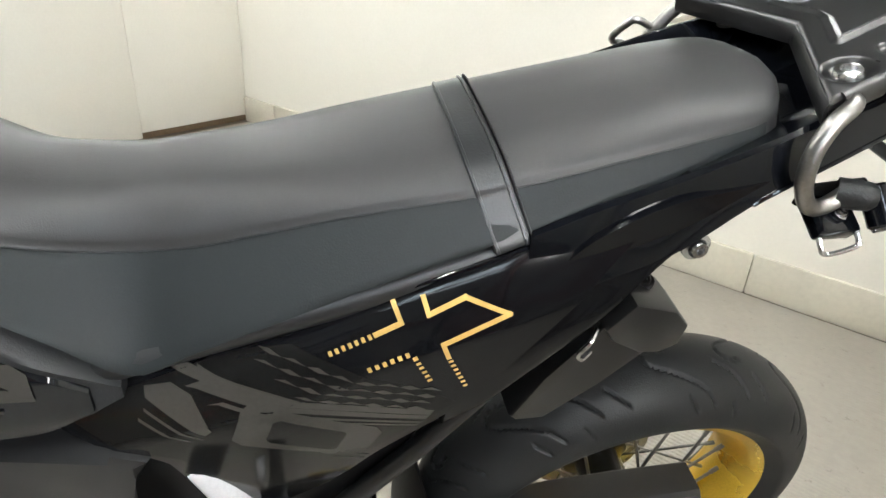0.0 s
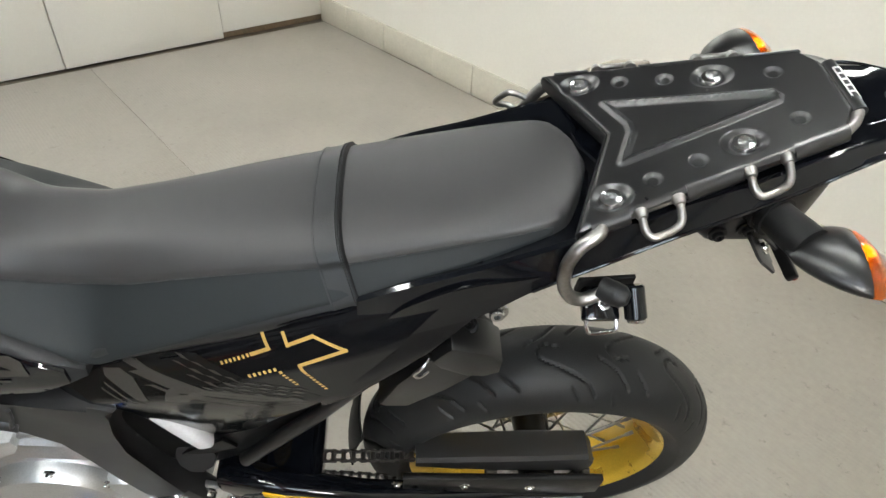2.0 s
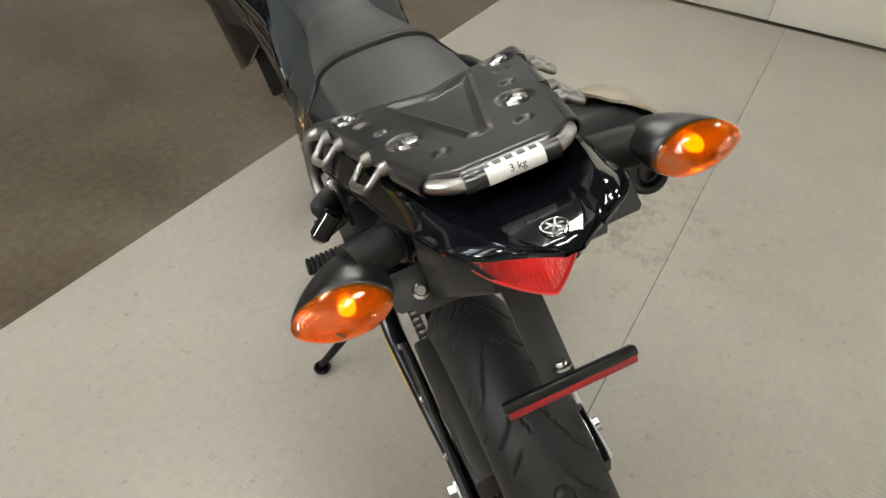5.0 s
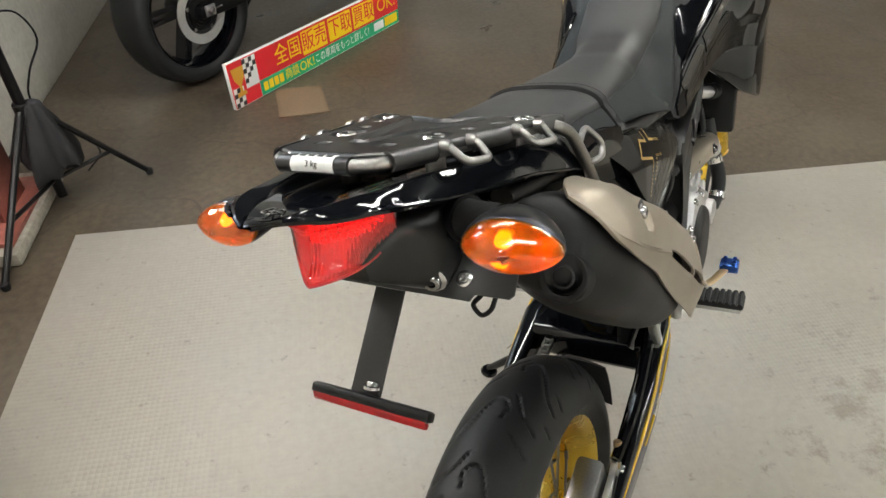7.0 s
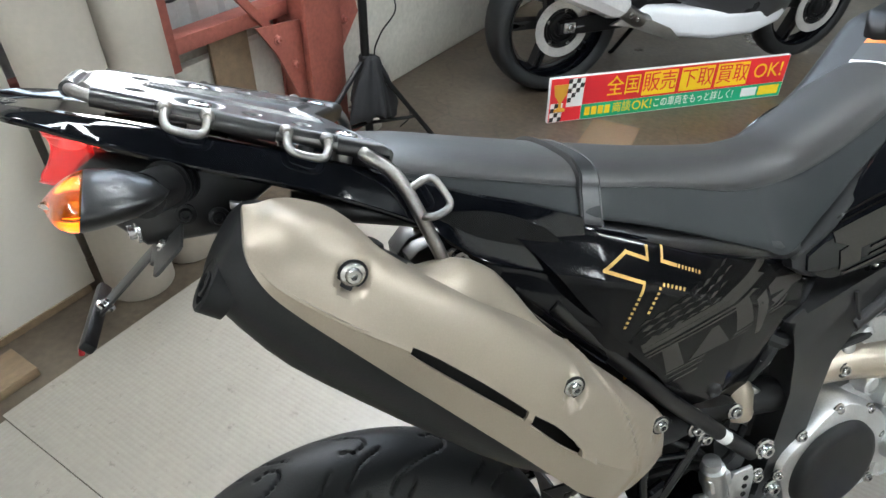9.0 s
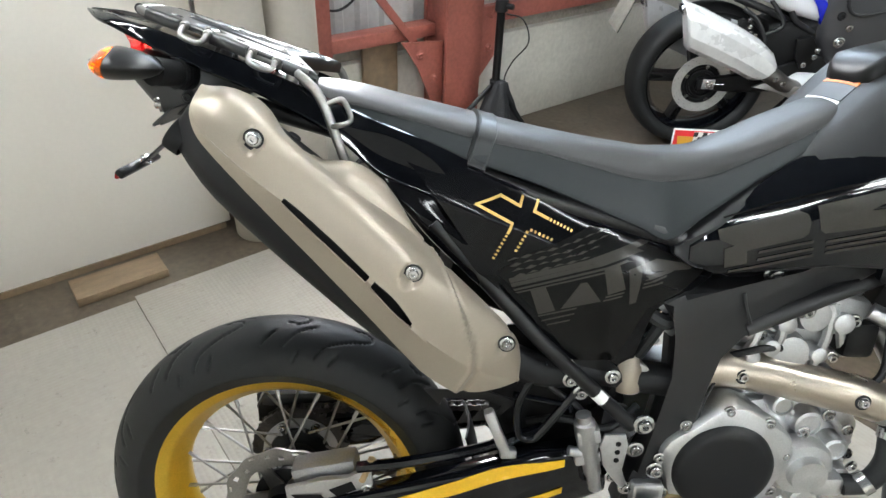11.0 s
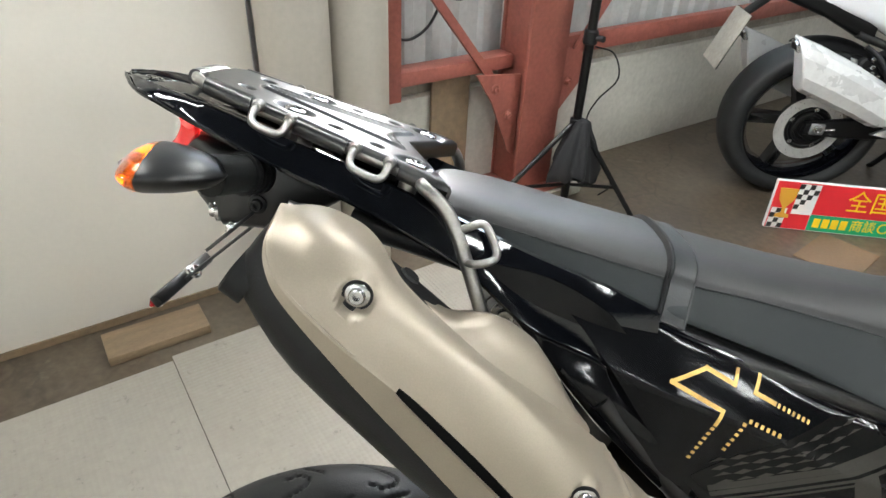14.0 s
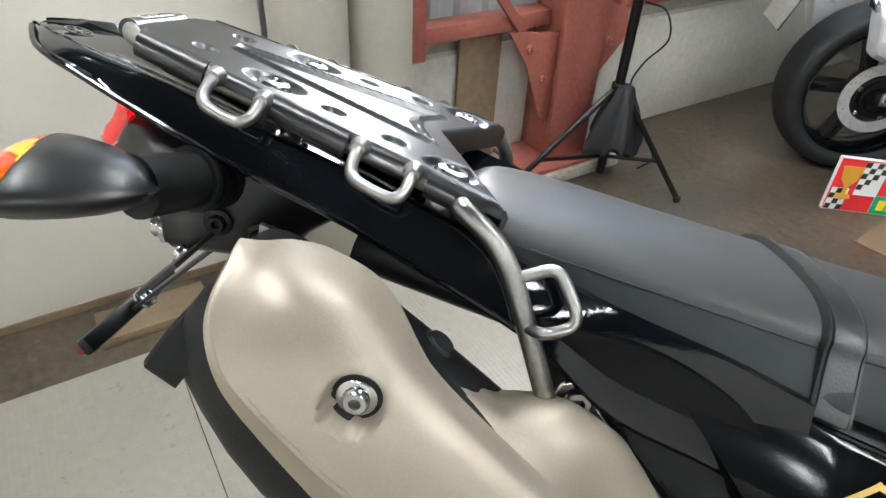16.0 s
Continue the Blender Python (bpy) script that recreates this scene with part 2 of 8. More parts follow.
def mat_sheet():
    """Pale sheet with rows of small raised dots, scuffs and dark specks."""
    m = mat("pale_grey_floor_mat", (0.35, 0.322, 0.28), 0.4, 0, 0.07, 1.6, 45, 0, dirt=(0.25, 0.225, 0.19), dirt_amount=0.5, rough_vary=0.3)
    nt = m.node_tree
    b = nt.nodes["Principled BSDF"]
    tc = nt.nodes["Texture Coordinate"]
    dots = nt.nodes.new("ShaderNodeTexVoronoi")
    dots.inputs["Scale"].default_value = 75
    dots.inputs["Randomness"].default_value = 0.12
    nt.links.new(tc.outputs["Object"], dots.inputs["Vector"])
    worn = nt.nodes.new("ShaderNodeTexNoise")
    worn.inputs["Scale"].default_value = 1.1
    worn.inputs["Detail"].default_value = 5
    nt.links.new(tc.outputs["Object"], worn.inputs["Vector"])
    wr = nt.nodes.new("ShaderNodeMapRange")
    wr.inputs["From Min"].default_value = 0.4
    wr.inputs["From Max"].default_value = 0.6
    wr.inputs["To Min"].default_value = 0.08
    wr.inputs["To Max"].default_value = 0.38
    nt.links.new(worn.outputs[0], wr.inputs["Value"])
    bp = nt.nodes.new("ShaderNodeBump")
    bp.invert = True
    bp.inputs["Distance"].default_value = 0.004
    nt.links.new(wr.outputs[0], bp.inputs["Strength"])
    nt.links.new(dots.outputs["Distance"], bp.inputs["Height"])
    nt.links.new(bp.outputs[0], b.inputs["Normal"])
    # dark specks
    sp = nt.nodes.new("ShaderNodeTexNoise")
    sp.inputs["Scale"].default_value = 26
    sp.inputs["Detail"].default_value = 8
    sp.inputs["Roughness"].default_value = 0.75
    nt.links.new(tc.outputs["Object"], sp.inputs["Vector"])
    sr = nt.nodes.new("ShaderNodeMapRange")
    sr.inputs["From Min"].default_value = 0.59
    sr.inputs["From Max"].default_value = 0.68
    sr.inputs["To Max"].default_value = 0.6
    nt.links.new(sp.outputs[0], sr.inputs["Value"])
    mx = nt.nodes.new("ShaderNodeMix")
    mx.data_type = "RGBA"
    nt.links.new(sr.outputs[0], mx.inputs[0])
    nt.links.new(b.inputs["Base Color"].links[0].from_socket, mx.inputs[6])
    mx.inputs[7].default_value = (0.16, 0.14, 0.12, 1)
    # trodden patch with clotted grime between the dots
    far = nt.nodes.new("ShaderNodeVectorMath")
    far.operation = "DISTANCE"
    far.inputs[1].default_value = GRIME_AT
    nt.links.new(tc.outputs["Object"], far.inputs[0])
    fade = nt.nodes.new("ShaderNodeMapRange")
    for k, v in (("From Min", 0.15), ("From Max", 0.75), ("To Min", 0.16), ("To Max", 0.0)):
        fade.inputs[k].default_value = v
    nt.links.new(far.outputs["Value"], fade.inputs["Value"])
    clot = nt.nodes.new("ShaderNodeTexNoise")
    clot.inputs["Scale"].default_value = 9
    clot.inputs["Detail"].default_value = 9
    clot.inputs["Roughness"].default_value = 0.8
    nt.links.new(tc.outputs["Object"], clot.inputs["Vector"])
    add = nt.nodes.new("ShaderNodeMath")
    nt.links.new(clot.outputs[0], add.inputs[0])
    nt.links.new(fade.outputs[0], add.inputs[1])
    gr = nt.nodes.new("ShaderNodeMapRange")
    for k, v in (("From Min", 0.64), ("From Max", 0.76), ("To Max", 0.62)):
        gr.inputs[k].default_value = v
    nt.links.new(add.outputs[0], gr.inputs["Value"])
    mg = nt.nodes.new("ShaderNodeMix")
    mg.data_type = "RGBA"
    nt.links.new(gr.outputs[0], mg.inputs[0])
    nt.links.new(mx.outputs[2], mg.inputs[6])
    mg.inputs[7].default_value = (0.17, 0.145, 0.115, 1)
    nt.links.new(mg.outputs[2], b.inputs["Base Color"])
    return m


GRIME_AT = (1.09, 0.24, 0.0)
MAT = mat_sheet()
TANKSKIN = mat("satin_grey_tank", (0.015, 0.0155, 0.0165), 0.46, 0, 0.08, 6, 600, 0.15, rough_vary=0.12, spec=0.3)
REDSTEEL = mat("red_oxide_steel", (0.29, 0.088, 0.066), 0.5, 0, 0.22, 6, 60, 0.2, dirt=(0.2, 0.09, 0.06), dirt_amount=0.5)
SHEET = mat("grey_corrugated_sheet", (0.5, 0.51, 0.5), 0.5, 0.2, 0.1, 4, 50, 0.1)
ROOF = mat("grey_roof_sheet", (0.08, 0.08, 0.078), 0.6, 0.1, 0.15, 3, 40, 0.1)
PLINTH = mat("dirty_concrete", (0.34, 0.31, 0.26), 0.8, 0, 0.25, 8, 60, 0.5, dirt=(0.16, 0.14, 0.11), dirt_amount=0.6)
CARD = mat("brown_cardboard", (0.17, 0.112, 0.066), 0.75, 0, 0.1, 8, 80, 0.15)
WOOD = mat("rough_plywood", (0.2, 0.14, 0.085), 0.7, 0, 0.25, 5, 60, 0.3, stretch=(1, 8, 8))
ROLL = mat("beige_backdrop_roll", (0.45, 0.415, 0.36), 0.6, 0, 0.05, 4, 60, 0.05)
FABRIC = mat("black_nylon", (0.012, 0.012, 0.014), 0.75, 0, 0.2, 10, 300, 0.3)

# ---- mesh helpers ----
def V(*c):
    return Vector(c)


def finish(ob, angle=38):
    me = ob.data
    me.polygons.foreach_set("use_smooth", [True] * len(me.polygons))
    me.set_sharp_from_angle(angle=radians(angle))


def part(name, bm, material, parent=None, label="", angle=38):
    bmesh.ops.recalc_face_normals(bm, faces=bm.faces)
    me = bpy.data.meshes.new(name)
    bm.to_mesh(me)
    bm.free()
    me.materials.append(material)
    ob = new(name, me)
    finish(ob, angle)
    if parent is not None:
        ob.parent = parent
    if label:
        ob["label"] = label
    return ob


def empty(name, label, category, m=None, group=""):
    e = new(name)
    e.empty_display_size = 0.1
    if m is not None:
        e.matrix_basis = m
    return tagged(e, label, category, group)


def spline(pts, n=6, closed=False):
    """Points on a smooth curve through pts."""
    pts = [Vector(p) for p in pts]
    k = len(pts)
    out = []
    for i in range(k if closed else k - 1):
        if closed:
            a, b, c, d = pts[i - 1], pts[i], pts[(i + 1) % k], pts[(i + 2) % k]
        else:
            b, c = pts[i], pts[i + 1]
            a = pts[i - 1] if i else b * 2 - c
            d = pts[i + 2] if i + 2 < k else c * 2 - b
        for j in range(n):
            t = j / n
            out.append(0.5 * (2 * b + (c - a) * t + (2 * a - 5 * b + 4 * c - d) * t * t + (3 * b - 3 * c + d - a) * t ** 3))
    if not closed:
        out.append(pts[-1])
    return out


def curve1(rows):
    """A smooth function through rows of (x, value, value ...), with no overshoot."""
    rows = sorted(rows)
    xs = [r[0] for r in rows]
    n = len(rows)
    slope = []
    for i in range(n):
        row = []
        for k in range(1, len(rows[0])):
            d0 = (rows[i][k] - rows[i - 1][k]) / (xs[i] - xs[i - 1]) if i else None
            d1 = (rows[i + 1][k] - rows[i][k]) / (xs[i + 1] - xs[i]) if i < n - 1 else None
            if d0 is None or d1 is None:
                row.append(d1 if d0 is None else d0)
            elif d0 * d1 <= 0:
                row.append(0.0)
            else:
                h0, h1 = xs[i] - xs[i - 1], xs[i + 1] - xs[i]
                row.append(3 * (h0 + h1) / ((2 * h1 + h0) / d0 + (h1 + 2 * h0) / d1))
        slope.append(row)

    def f(x):
        x = min(max(x, xs[0]), xs[-1])
        i = 0
        while i < n - 2 and x > xs[i + 1]:
            i += 1
        h = xs[i + 1] - xs[i]
        t = (x - xs[i]) / h
        a, b, c, d = 1 - t * t * (3 - 2 * t), t * t * (3 - 2 * t), t * (1 - t) ** 2 * h, t * t * (t - 1) * h
        return [a * p + b * q + c * u + d * v for p, q, u, v in zip(rows[i][1:], rows[i + 1][1:], slope[i], slope[i + 1])]

    return f


def loft(bm, rings, cap=True, ring_closed=True):
    vs = [[bm.verts.new(p) for p in r] for r in rings]
    k = len(vs[0])
    for a, b in zip(vs, vs[1:]):
        for i in range(k if ring_closed else k - 1):
            j = (i + 1) % k
            bm.faces.new((a[i], a[j], b[j], b[i]))
    if cap:
        for r in (vs[0], vs[-1]):
            bm.faces.new(r)
    return vs


def tube(bm, pts, r, seg=10, closed=False, flat=None):
    pts = [Vector(p) for p in pts]
    k = len(pts)
    rad = r if isinstance(r, (list, tuple)) else [r] * k
    tans = []
    for i in range(k):
        a = pts[i - 1] if (i or closed) else pts[i]
        b = pts[(i + 1) % k] if (i < k - 1 or closed) else pts[i]
        tans.append((b - a).normalized())
    up = Vector((0, 0, 1)) if abs(tans[0].z) < 0.9 else Vector((0, 1, 0))
    u = tans[0].cross(up).normalized()
    rings = []
    for p, t, rr in zip(pts, tans, rad):
        u = (u - t * u.dot(t)).normalized()
        w = t.cross(u)
        rings.append([p + (u * math.cos(2 * math.pi * i / seg) + w * math.sin(2 * math.pi * i / seg) * (flat or 1)) * rr for i in range(seg)])
    if closed:
        rings.append(rings[0])
        vs = [[bm.verts.new(p) for p in r] for r in rings[:-1]]
        vs.append(vs[0])
        for a, b in zip(vs, vs[1:]):
            for i in range(seg):
                j = (i + 1) % seg
                bm.faces.new((a[i], a[j], b[j], b[i]))
    else:
        loft(bm, rings)


def cyl(bm, p0, p1, r0, r1=None, seg=18, edge=0.0):
    """A round bar from p0 to p1, with its rims broken by edge."""
    p0, p1 = Vector(p0), Vector(p1)
    r1 = r0 if r1 is None else r1
    t = (p1 - p0).normalized()
    up = Vector((0, 0, 1)) if abs(t.z) < 0.9 else Vector((1, 0, 0))
    u = t.cross(up).normalized()
    w = t.cross(u)
    stops = [(p0, r0), (p1, r1)]
    if edge:
        stops = [(p0, r0 - edge), (p0 + t * edge, r0), (p1 - t * edge, r1), (p1, r1 - edge)]
    loft(bm, [[p + (u * math.cos(2 * math.pi * i / seg) + w * math.sin(2 * math.pi * i / seg)) * r for i in range(seg)] for p, r in stops])


def lathe(bm, origin, axis, profile, seg=48, closed=True):
    """A turned body: profile rows of (radius, height along axis)."""
    o, t = Vector(origin), Vector(axis).normalized()
    up = Vector((0, 0, 1)) if abs(t.z) < 0.9 else Vector((1, 0, 0))
    u = t.cross(up).normalized()
    w = t.cross(u)
    rows = []
    for i in range(seg):
        a = 2 * math.pi * i / seg
        d = u * math.cos(a) + w * math.sin(a)
        rows.append([bm.verts.new(o + d * r + t * h) for r, h in profile])
    k = len(profile)
    for i in range(seg):
        a, b = rows[i], rows[(i + 1) % seg]
        for j in range(k if closed else k - 1):
            m = (j + 1) % k
            bm.faces.new((a[j], a[m], b[m], b[j]))


def box(bm, c, s, bevel=0.0, m=None, seg=2):
    g = bmesh.ops.create_cube(bm, size=1.0)
    for v in g["verts"]:
        v.co = Vector((v.co.x * s[0], v.co.y * s[1], v.co.z * s[2]))
    if bevel:
        es = list({e for v in g["verts"] for e in v.link_edges})
        r = bmesh.ops.bevel(bm, geom=es, offset=bevel, segments=seg, affect="EDGES", profile=0.5)
        vs = {v for f in r["faces"] for v in f.verts} | {v for v in g["verts"] if v.is_valid}
    else:
        vs = set(g["verts"])
    mm = Matrix.Translation(Vector(c)) @ (m or Matrix())
    for v in vs:
        v.co = mm @ v.co


def prism(bm, outline, place, h0, h1, bevel=0.0):
    """An outline of (u, v) raised from h0 to h1; place turns (u, v, h) into a point."""
    lo = [bm.verts.new(place(u, v, h0)) for u, v in outline]
    hi = [bm.verts.new(place(u, v, h1)) for u, v in outline]
    top = bm.faces.new(hi)
    bot = bm.faces.new(lo)
    k = len(outline)
    for i in range(k):
        j = (i + 1) % k
        bm.faces.new((lo[i], lo[j], hi[j], hi[i]))
    if bevel:
        bmesh.ops.bevel(bm, geom=list(top.edges) + list(bot.edges), offset=bevel, segments=2, affect="EDGES", profile=0.5)


def patch(bm, grid, inner, skip=()):
    """A shell: grid and inner are equal tables of points; cells in skip are left open."""
    n, m = len(grid), len(grid[0])
    a = [[bm.verts.new(p) for p in r] for r in grid]
    b = [[bm.verts.new(p) for p in r] for r in inner]
    cells = {(i, j) for i in range(n - 1) for j in range(m - 1)} - set(skip)
    for i, j in cells:
        bm.faces.new((a[i][j], a[i + 1][j], a[i + 1][j + 1], a[i][j + 1]))
        bm.faces.new((b[i][j], b[i][j + 1], b[i + 1][j + 1], b[i + 1][j]))
        for (di, dj), (p, q) in {(-1, 0): ((i, j), (i, j + 1)), (1, 0): ((i + 1, j), (i + 1, j + 1)), (0, -1): ((i, j), (i + 1, j)), (0, 1): ((i, j + 1), (i + 1, j + 1))}.items():
            if (i + di, j + dj) not in cells:
                bm.faces.new((a[p[0]][p[1]], a[q[0]][q[1]], b[q[0]][q[1]], b[p[0]][p[1]]))


def rounded(w, h, r, n=5):
    """A rounded rectangle's outline about the origin."""
    out = []
    for cx, cy, a0 in ((w / 2 - r, h / 2 - r, 0), (-w / 2 + r, h / 2 - r, 90), (-w / 2 + r, -h / 2 + r, 180), (w / 2 - r, -h / 2 + r, 270)):
        for i in range(n + 1):
            a = radians(a0 + 90 * i / n)
            out.append((cx + r * math.cos(a), cy + r * math.sin(a)))
    return out


def bolt(name, p, axis, r, parent, material=None, washer=True, label=""):
    """A socket-headed bolt with its washer, its head towards axis."""
    bm = bmesh.new()
    if washer:
        lathe(bm, p, axis, [(0.0001, -0.001), (r * 1.5, -0.001), (r * 1.5, r * 0.25), (r * 1.3, r * 0.35), (0.0001, r * 0.35)], 20, False)
    lathe(bm, p, axis, [(0.0001, 0), (r, 0), (r, r * 0.75), (r * 0.82, r), (r * 0.45, r), (r * 0.42, r * 0.45), (0.0001, r * 0.45)], 18, False)
    return part(name, bm, material or CHROME, parent, label)


def text_mesh(body, size, material, m, parent=None, name="lettering", label="", extrude=0.0004):
    c = bpy.data.curves.new("lettering", "FONT")
    c.body, c.size, c.extrude, c.align_x, c.align_y, c.resolution_u = body, size, extrude, "CENTER", "CENTER", 3
    tmp = bpy.data.objects.new("lettering", c)
    scene.collection.objects.link(tmp)
    dg = bpy.context.evaluated_depsgraph_get()
    me = bpy.data.meshes.new_from_object(tmp.evaluated_get(dg))
    bpy.data.objects.remove(tmp)
    me.materials.clear()
    me.materials.append(material)
    ob = new(name, me)
    ob.matrix_basis = m
    if parent is not None:
        ob.parent = parent
    if label:
        ob["label"] = label
    return ob


# ---- the room ----
def slab(name, p0, p1, q0, q1, z0, z1, material, bevel=0.0, parent=None, label="", kind=""):
    """An upright or flat slab in the room's frame; returns the object."""
    bm = bmesh.new()
    box(bm, ((p0 + p1) / 2, (q0 + q1) / 2, (z0 + z1) / 2), (p1 - p0, q1 - q0, z1 - z0), bevel)
    ob = part(name, bm, material, parent, label)
    if parent is None:
        ob.matrix_basis = ROOM.copy()
    if kind:
        tagged(ob, kind=kind)
    return ob


P_W, P_E, Q_S, Q_N, CEIL = -1.56, 3.12, -1.425, 6.5, 2.9
P_X, Q_X = 9.0, -9.5
tagged(slab("floor", P_W - 0.2, P_X, Q_X, Q_N + 0.2, -0.15, -0.004, FLOOR), "worn brown concrete workshop floor with stains", "floor", kind="structure")
tagged(slab("ceiling", P_W - 0.2, P_X, Q_X, Q_N + 0.2, CEIL, CEIL + 0.1, ROOF), "dark grey metal sheet ceiling", "ceiling", kind="structure")
# white walls stop at TOP; unseen dark walls are added to darken gloss reflections
TOP = 1.55
upper = empty("wall_upper", "unseen dark grey outer walls, added to keep reflections dark", "wall")
tagged(upper, kind="structure")
for p0, p1, q0, q1 in ((P_W - 0.2, P_X, Q_X - 0.15, Q_X), (P_X, P_X + 0.15, Q_X, Q_N), (P_W - 0.35, P_W - 0.2, Q_X, Q_S - 0.15), (P_W - 0.2, P_X, Q_N, Q_N + 0.15)):
    slab("cladding", p0, p1, q0, q1, -0.004 if q0 < Q_N else TOP, CEIL, ROOF).parent = upper
for ch in upper.children:
    ch.matrix_basis = ROOM.copy()
tagged(slab("wall_south", P_W - 0.2, P_E + 0.2, Q_S - 0.15, Q_S, -0.004, TOP, WALLPAINT), "plain off-white wall over a painted kerb", "wall", kind="structure")
tagged(slab("wall_north", P_W - 0.2, 6.6, Q_N, Q_N + 0.15, -0.004, TOP, WALLPAINT), "plain off-white wall", "wall", kind="structure")
tagged(slab("wall_end", 6.45, 6.6, 1.0, Q_N, -0.004, TOP, WALLPAINT), "plain off-white wall", "wall", kind="structure")
tagged(slab("wall_return", P_E + 0.14, 6.6, 1.0, 1.15, -0.004, TOP, WALLPAINT), "plain off-white wall", "wall", kind="structure")

# partition of tall boards with open joints and a gap at the floor
partition = empty("wall_partition", "off-white partition of tall boards with narrow joints", "wall")
tagged(partition, kind="structure")
slab("backing", P_E + 0.04, P_E + 0.14, Q_S - 0.1, 1.15, -0.004, TOP, WALLPAINT).parent = partition
for n, (q0, q1, z0) in enumerate(((-1.42, -0.752, 0.035), (-0.748, 0.1, 0.006), (0.104, 1.1, 0.004))):
    slab("panel", P_E - 0.01 - 0.008 * (n == 1), P_E + 0.04, q0, q1, z0, TOP, WALLPAINT, 0.003).parent = partition
slab("rail", P_E + 0.01, P_E + 0.04, -1.42, -0.752, -0.003, 0.034, WOOD).parent = partition

# painted kerb in blocks along the wall
kerb = empty("kerb", "cream painted kerb of long blocks along the wall", "kerb")
tagged(kerb, kind="structure")
p = -1.5
n = 0
while p < P_E - 0.02:
    ln = (0.31, 0.44, 0.38, 0.46)[n % 4]
    e = min(p + ln, P_E - 0.012)
    slab("block", p + 0.0015, e - 0.0015, Q_S + 0.001, Q_S + 0.018 + 0.002 * (n % 3), -0.003, 0.15 - 0.002 * (n % 2), KERB, 0.005).parent = kerb
    p, n = e, n + 1
for ch in list(partition.children) + list(kerb.children):
    ch.matrix_basis = ROOM.copy()

# outer wall: low concrete, red steel frame and corrugated sheet above it
slab("wall_concrete", P_W - 0.15, P_W + 0.03, Q_S - 0.15, Q_N, -0.004, 0.462, CONCRETE, 0.008)
tagged(slab("wall_sill", P_W - 0.15, P_W - 0.005, Q_S - 0.15, Q_N, 0.462, 0.53, PLINTH, 0.004), "grey mortar strip on top of the dwarf wall", "sill", kind="structure")
tagged(bpy.data.objects["wall_concrete"], "stained pale concrete dwarf wall", "wall", kind="structure")
bm = bmesh.new()
prof = []
q = Q_S - 0.15
while q < Q_N:
    prof += [(q, 0.0), (q + 0.05, 0.0), (q + 0.065, 0.02), (q + 0.10, 0.02), (q + 0.115, 0.0)]
    q += 0.115
WIN = (0.3, 3.3, 1.45, 2.45)
low = [(qq, d) for qq, d in prof]
for z0, z1, keep in ((0.53, WIN[2], low), (WIN[3], CEIL, low), (WIN[2], WIN[3], [c for c in low if c[0] < WIN[0]]), (WIN[2], WIN[3], [c for c in low if c[0] > WIN[1]])):
    for off in (0.03, 0.034):
        loft(bm, [[V(P_W - off + d, qq, z) for qq, d in keep] for z in (z0, z1)], cap=False, ring_closed=False)
sheet = part("wall_corrugated", bm, SHEET, None, angle=20)
sheet.matrix_basis = ROOM.copy()
tagged(sheet, "pale grey corrugated metal cladding above a dwarf wall", "wall", kind="structure")
backing = empty("wall_backing", "grey backing behind the corrugated cladding", "wall")
tagged(backing, kind="structure")
for q0, q1, z0, z1 in ((Q_S - 0.15, Q_N, 0.53, WIN[2]), (Q_S - 0.15, Q_N, WIN[3], CEIL), (Q_S - 0.15, WIN[0], WIN[2], WIN[3]), (WIN[1], Q_N, WIN[2], WIN[3])):
    slab("board", P_W - 0.2, P_W - 0.06, q0, q1, z0, z1, SHEET).parent = backing
# unseen high window, added with a glowing panel as a cool light source
win = empty("window_1", "unseen high window with grey frame, added to let cool light in", "window")
tagged(win, kind="structure")
for n in range(5):
    q = WIN[0] + 0.02 + (WIN[1] - WIN[0] - 0.04) * n / 4
    slab("frame_bar", P_W - 0.1, P_W - 0.05, q - 0.02, q + 0.02, WIN[2] + 0.04, WIN[3] - 0.04, SHEET, 0.003).parent = win
for z in (WIN[2] + 0.02, WIN[3] - 0.02):
    slab("frame_rail", P_W - 0.1, P_W - 0.05, WIN[0], WIN[1], z - 0.02, z + 0.02, SHEET, 0.003).parent = win
glow_panel = slab("backdrop", P_W - 0.36, P_W - 0.35, WIN[0] - 0.8, WIN[1] + 0.8, WIN[2] - 0.6, CEIL, glow_mat("cool_window_glow", (0.80, 0.91, 1.0), WINDOW_GLOW))
tagged(glow_panel, "glowing pale blue panel behind the added window", "sky", kind="structure")
for ch in list(win.children) + list(backing.children):
    ch.matrix_basis = ROOM.copy()

# steel column with flanges, base plate and gussets
column = empty("steel_column", "red oxide painted steel column with bolted gussets", "column", ROOM.copy())
tagged(column, kind="structure")


def slab_in(parent, name, *a, bevel=0.002):
    bm = bmesh.new()
    p0, p1, q0, q1, z0, z1 = a
    box(bm, ((p0 + p1) / 2, (q0 + q1) / 2, (z0 + z1) / 2), (p1 - p0, q1 - q0, z1 - z0), bevel)
    return part(name, bm, REDSTEEL, parent)


slab_in(column, "flange", -1.365, -1.35, 1.41, 1.60, 0.06, CEIL)
slab_in(column, "flange", -1.54, -1.525, 1.43, 1.60, 0.06, CEIL)
slab_in(column, "web", -1.526, -1.364, 1.440, 1.452, 0.06, CEIL)
slab_in(column, "side_plate", -1.52, -1.37, 1.602, 1.616, 0.06, CEIL)
slab_in(column, "base_plate", -1.56, -1.30, 1.30, 1.68, 0.045, 0.062)


def plate_q(parent, name, outline, p0, p1):
    bm = bmesh.new()
    prism(bm, outline, lambda u, v, h: V(h, u, v), p0, p1)
    return part(name, bm, REDSTEEL, parent)


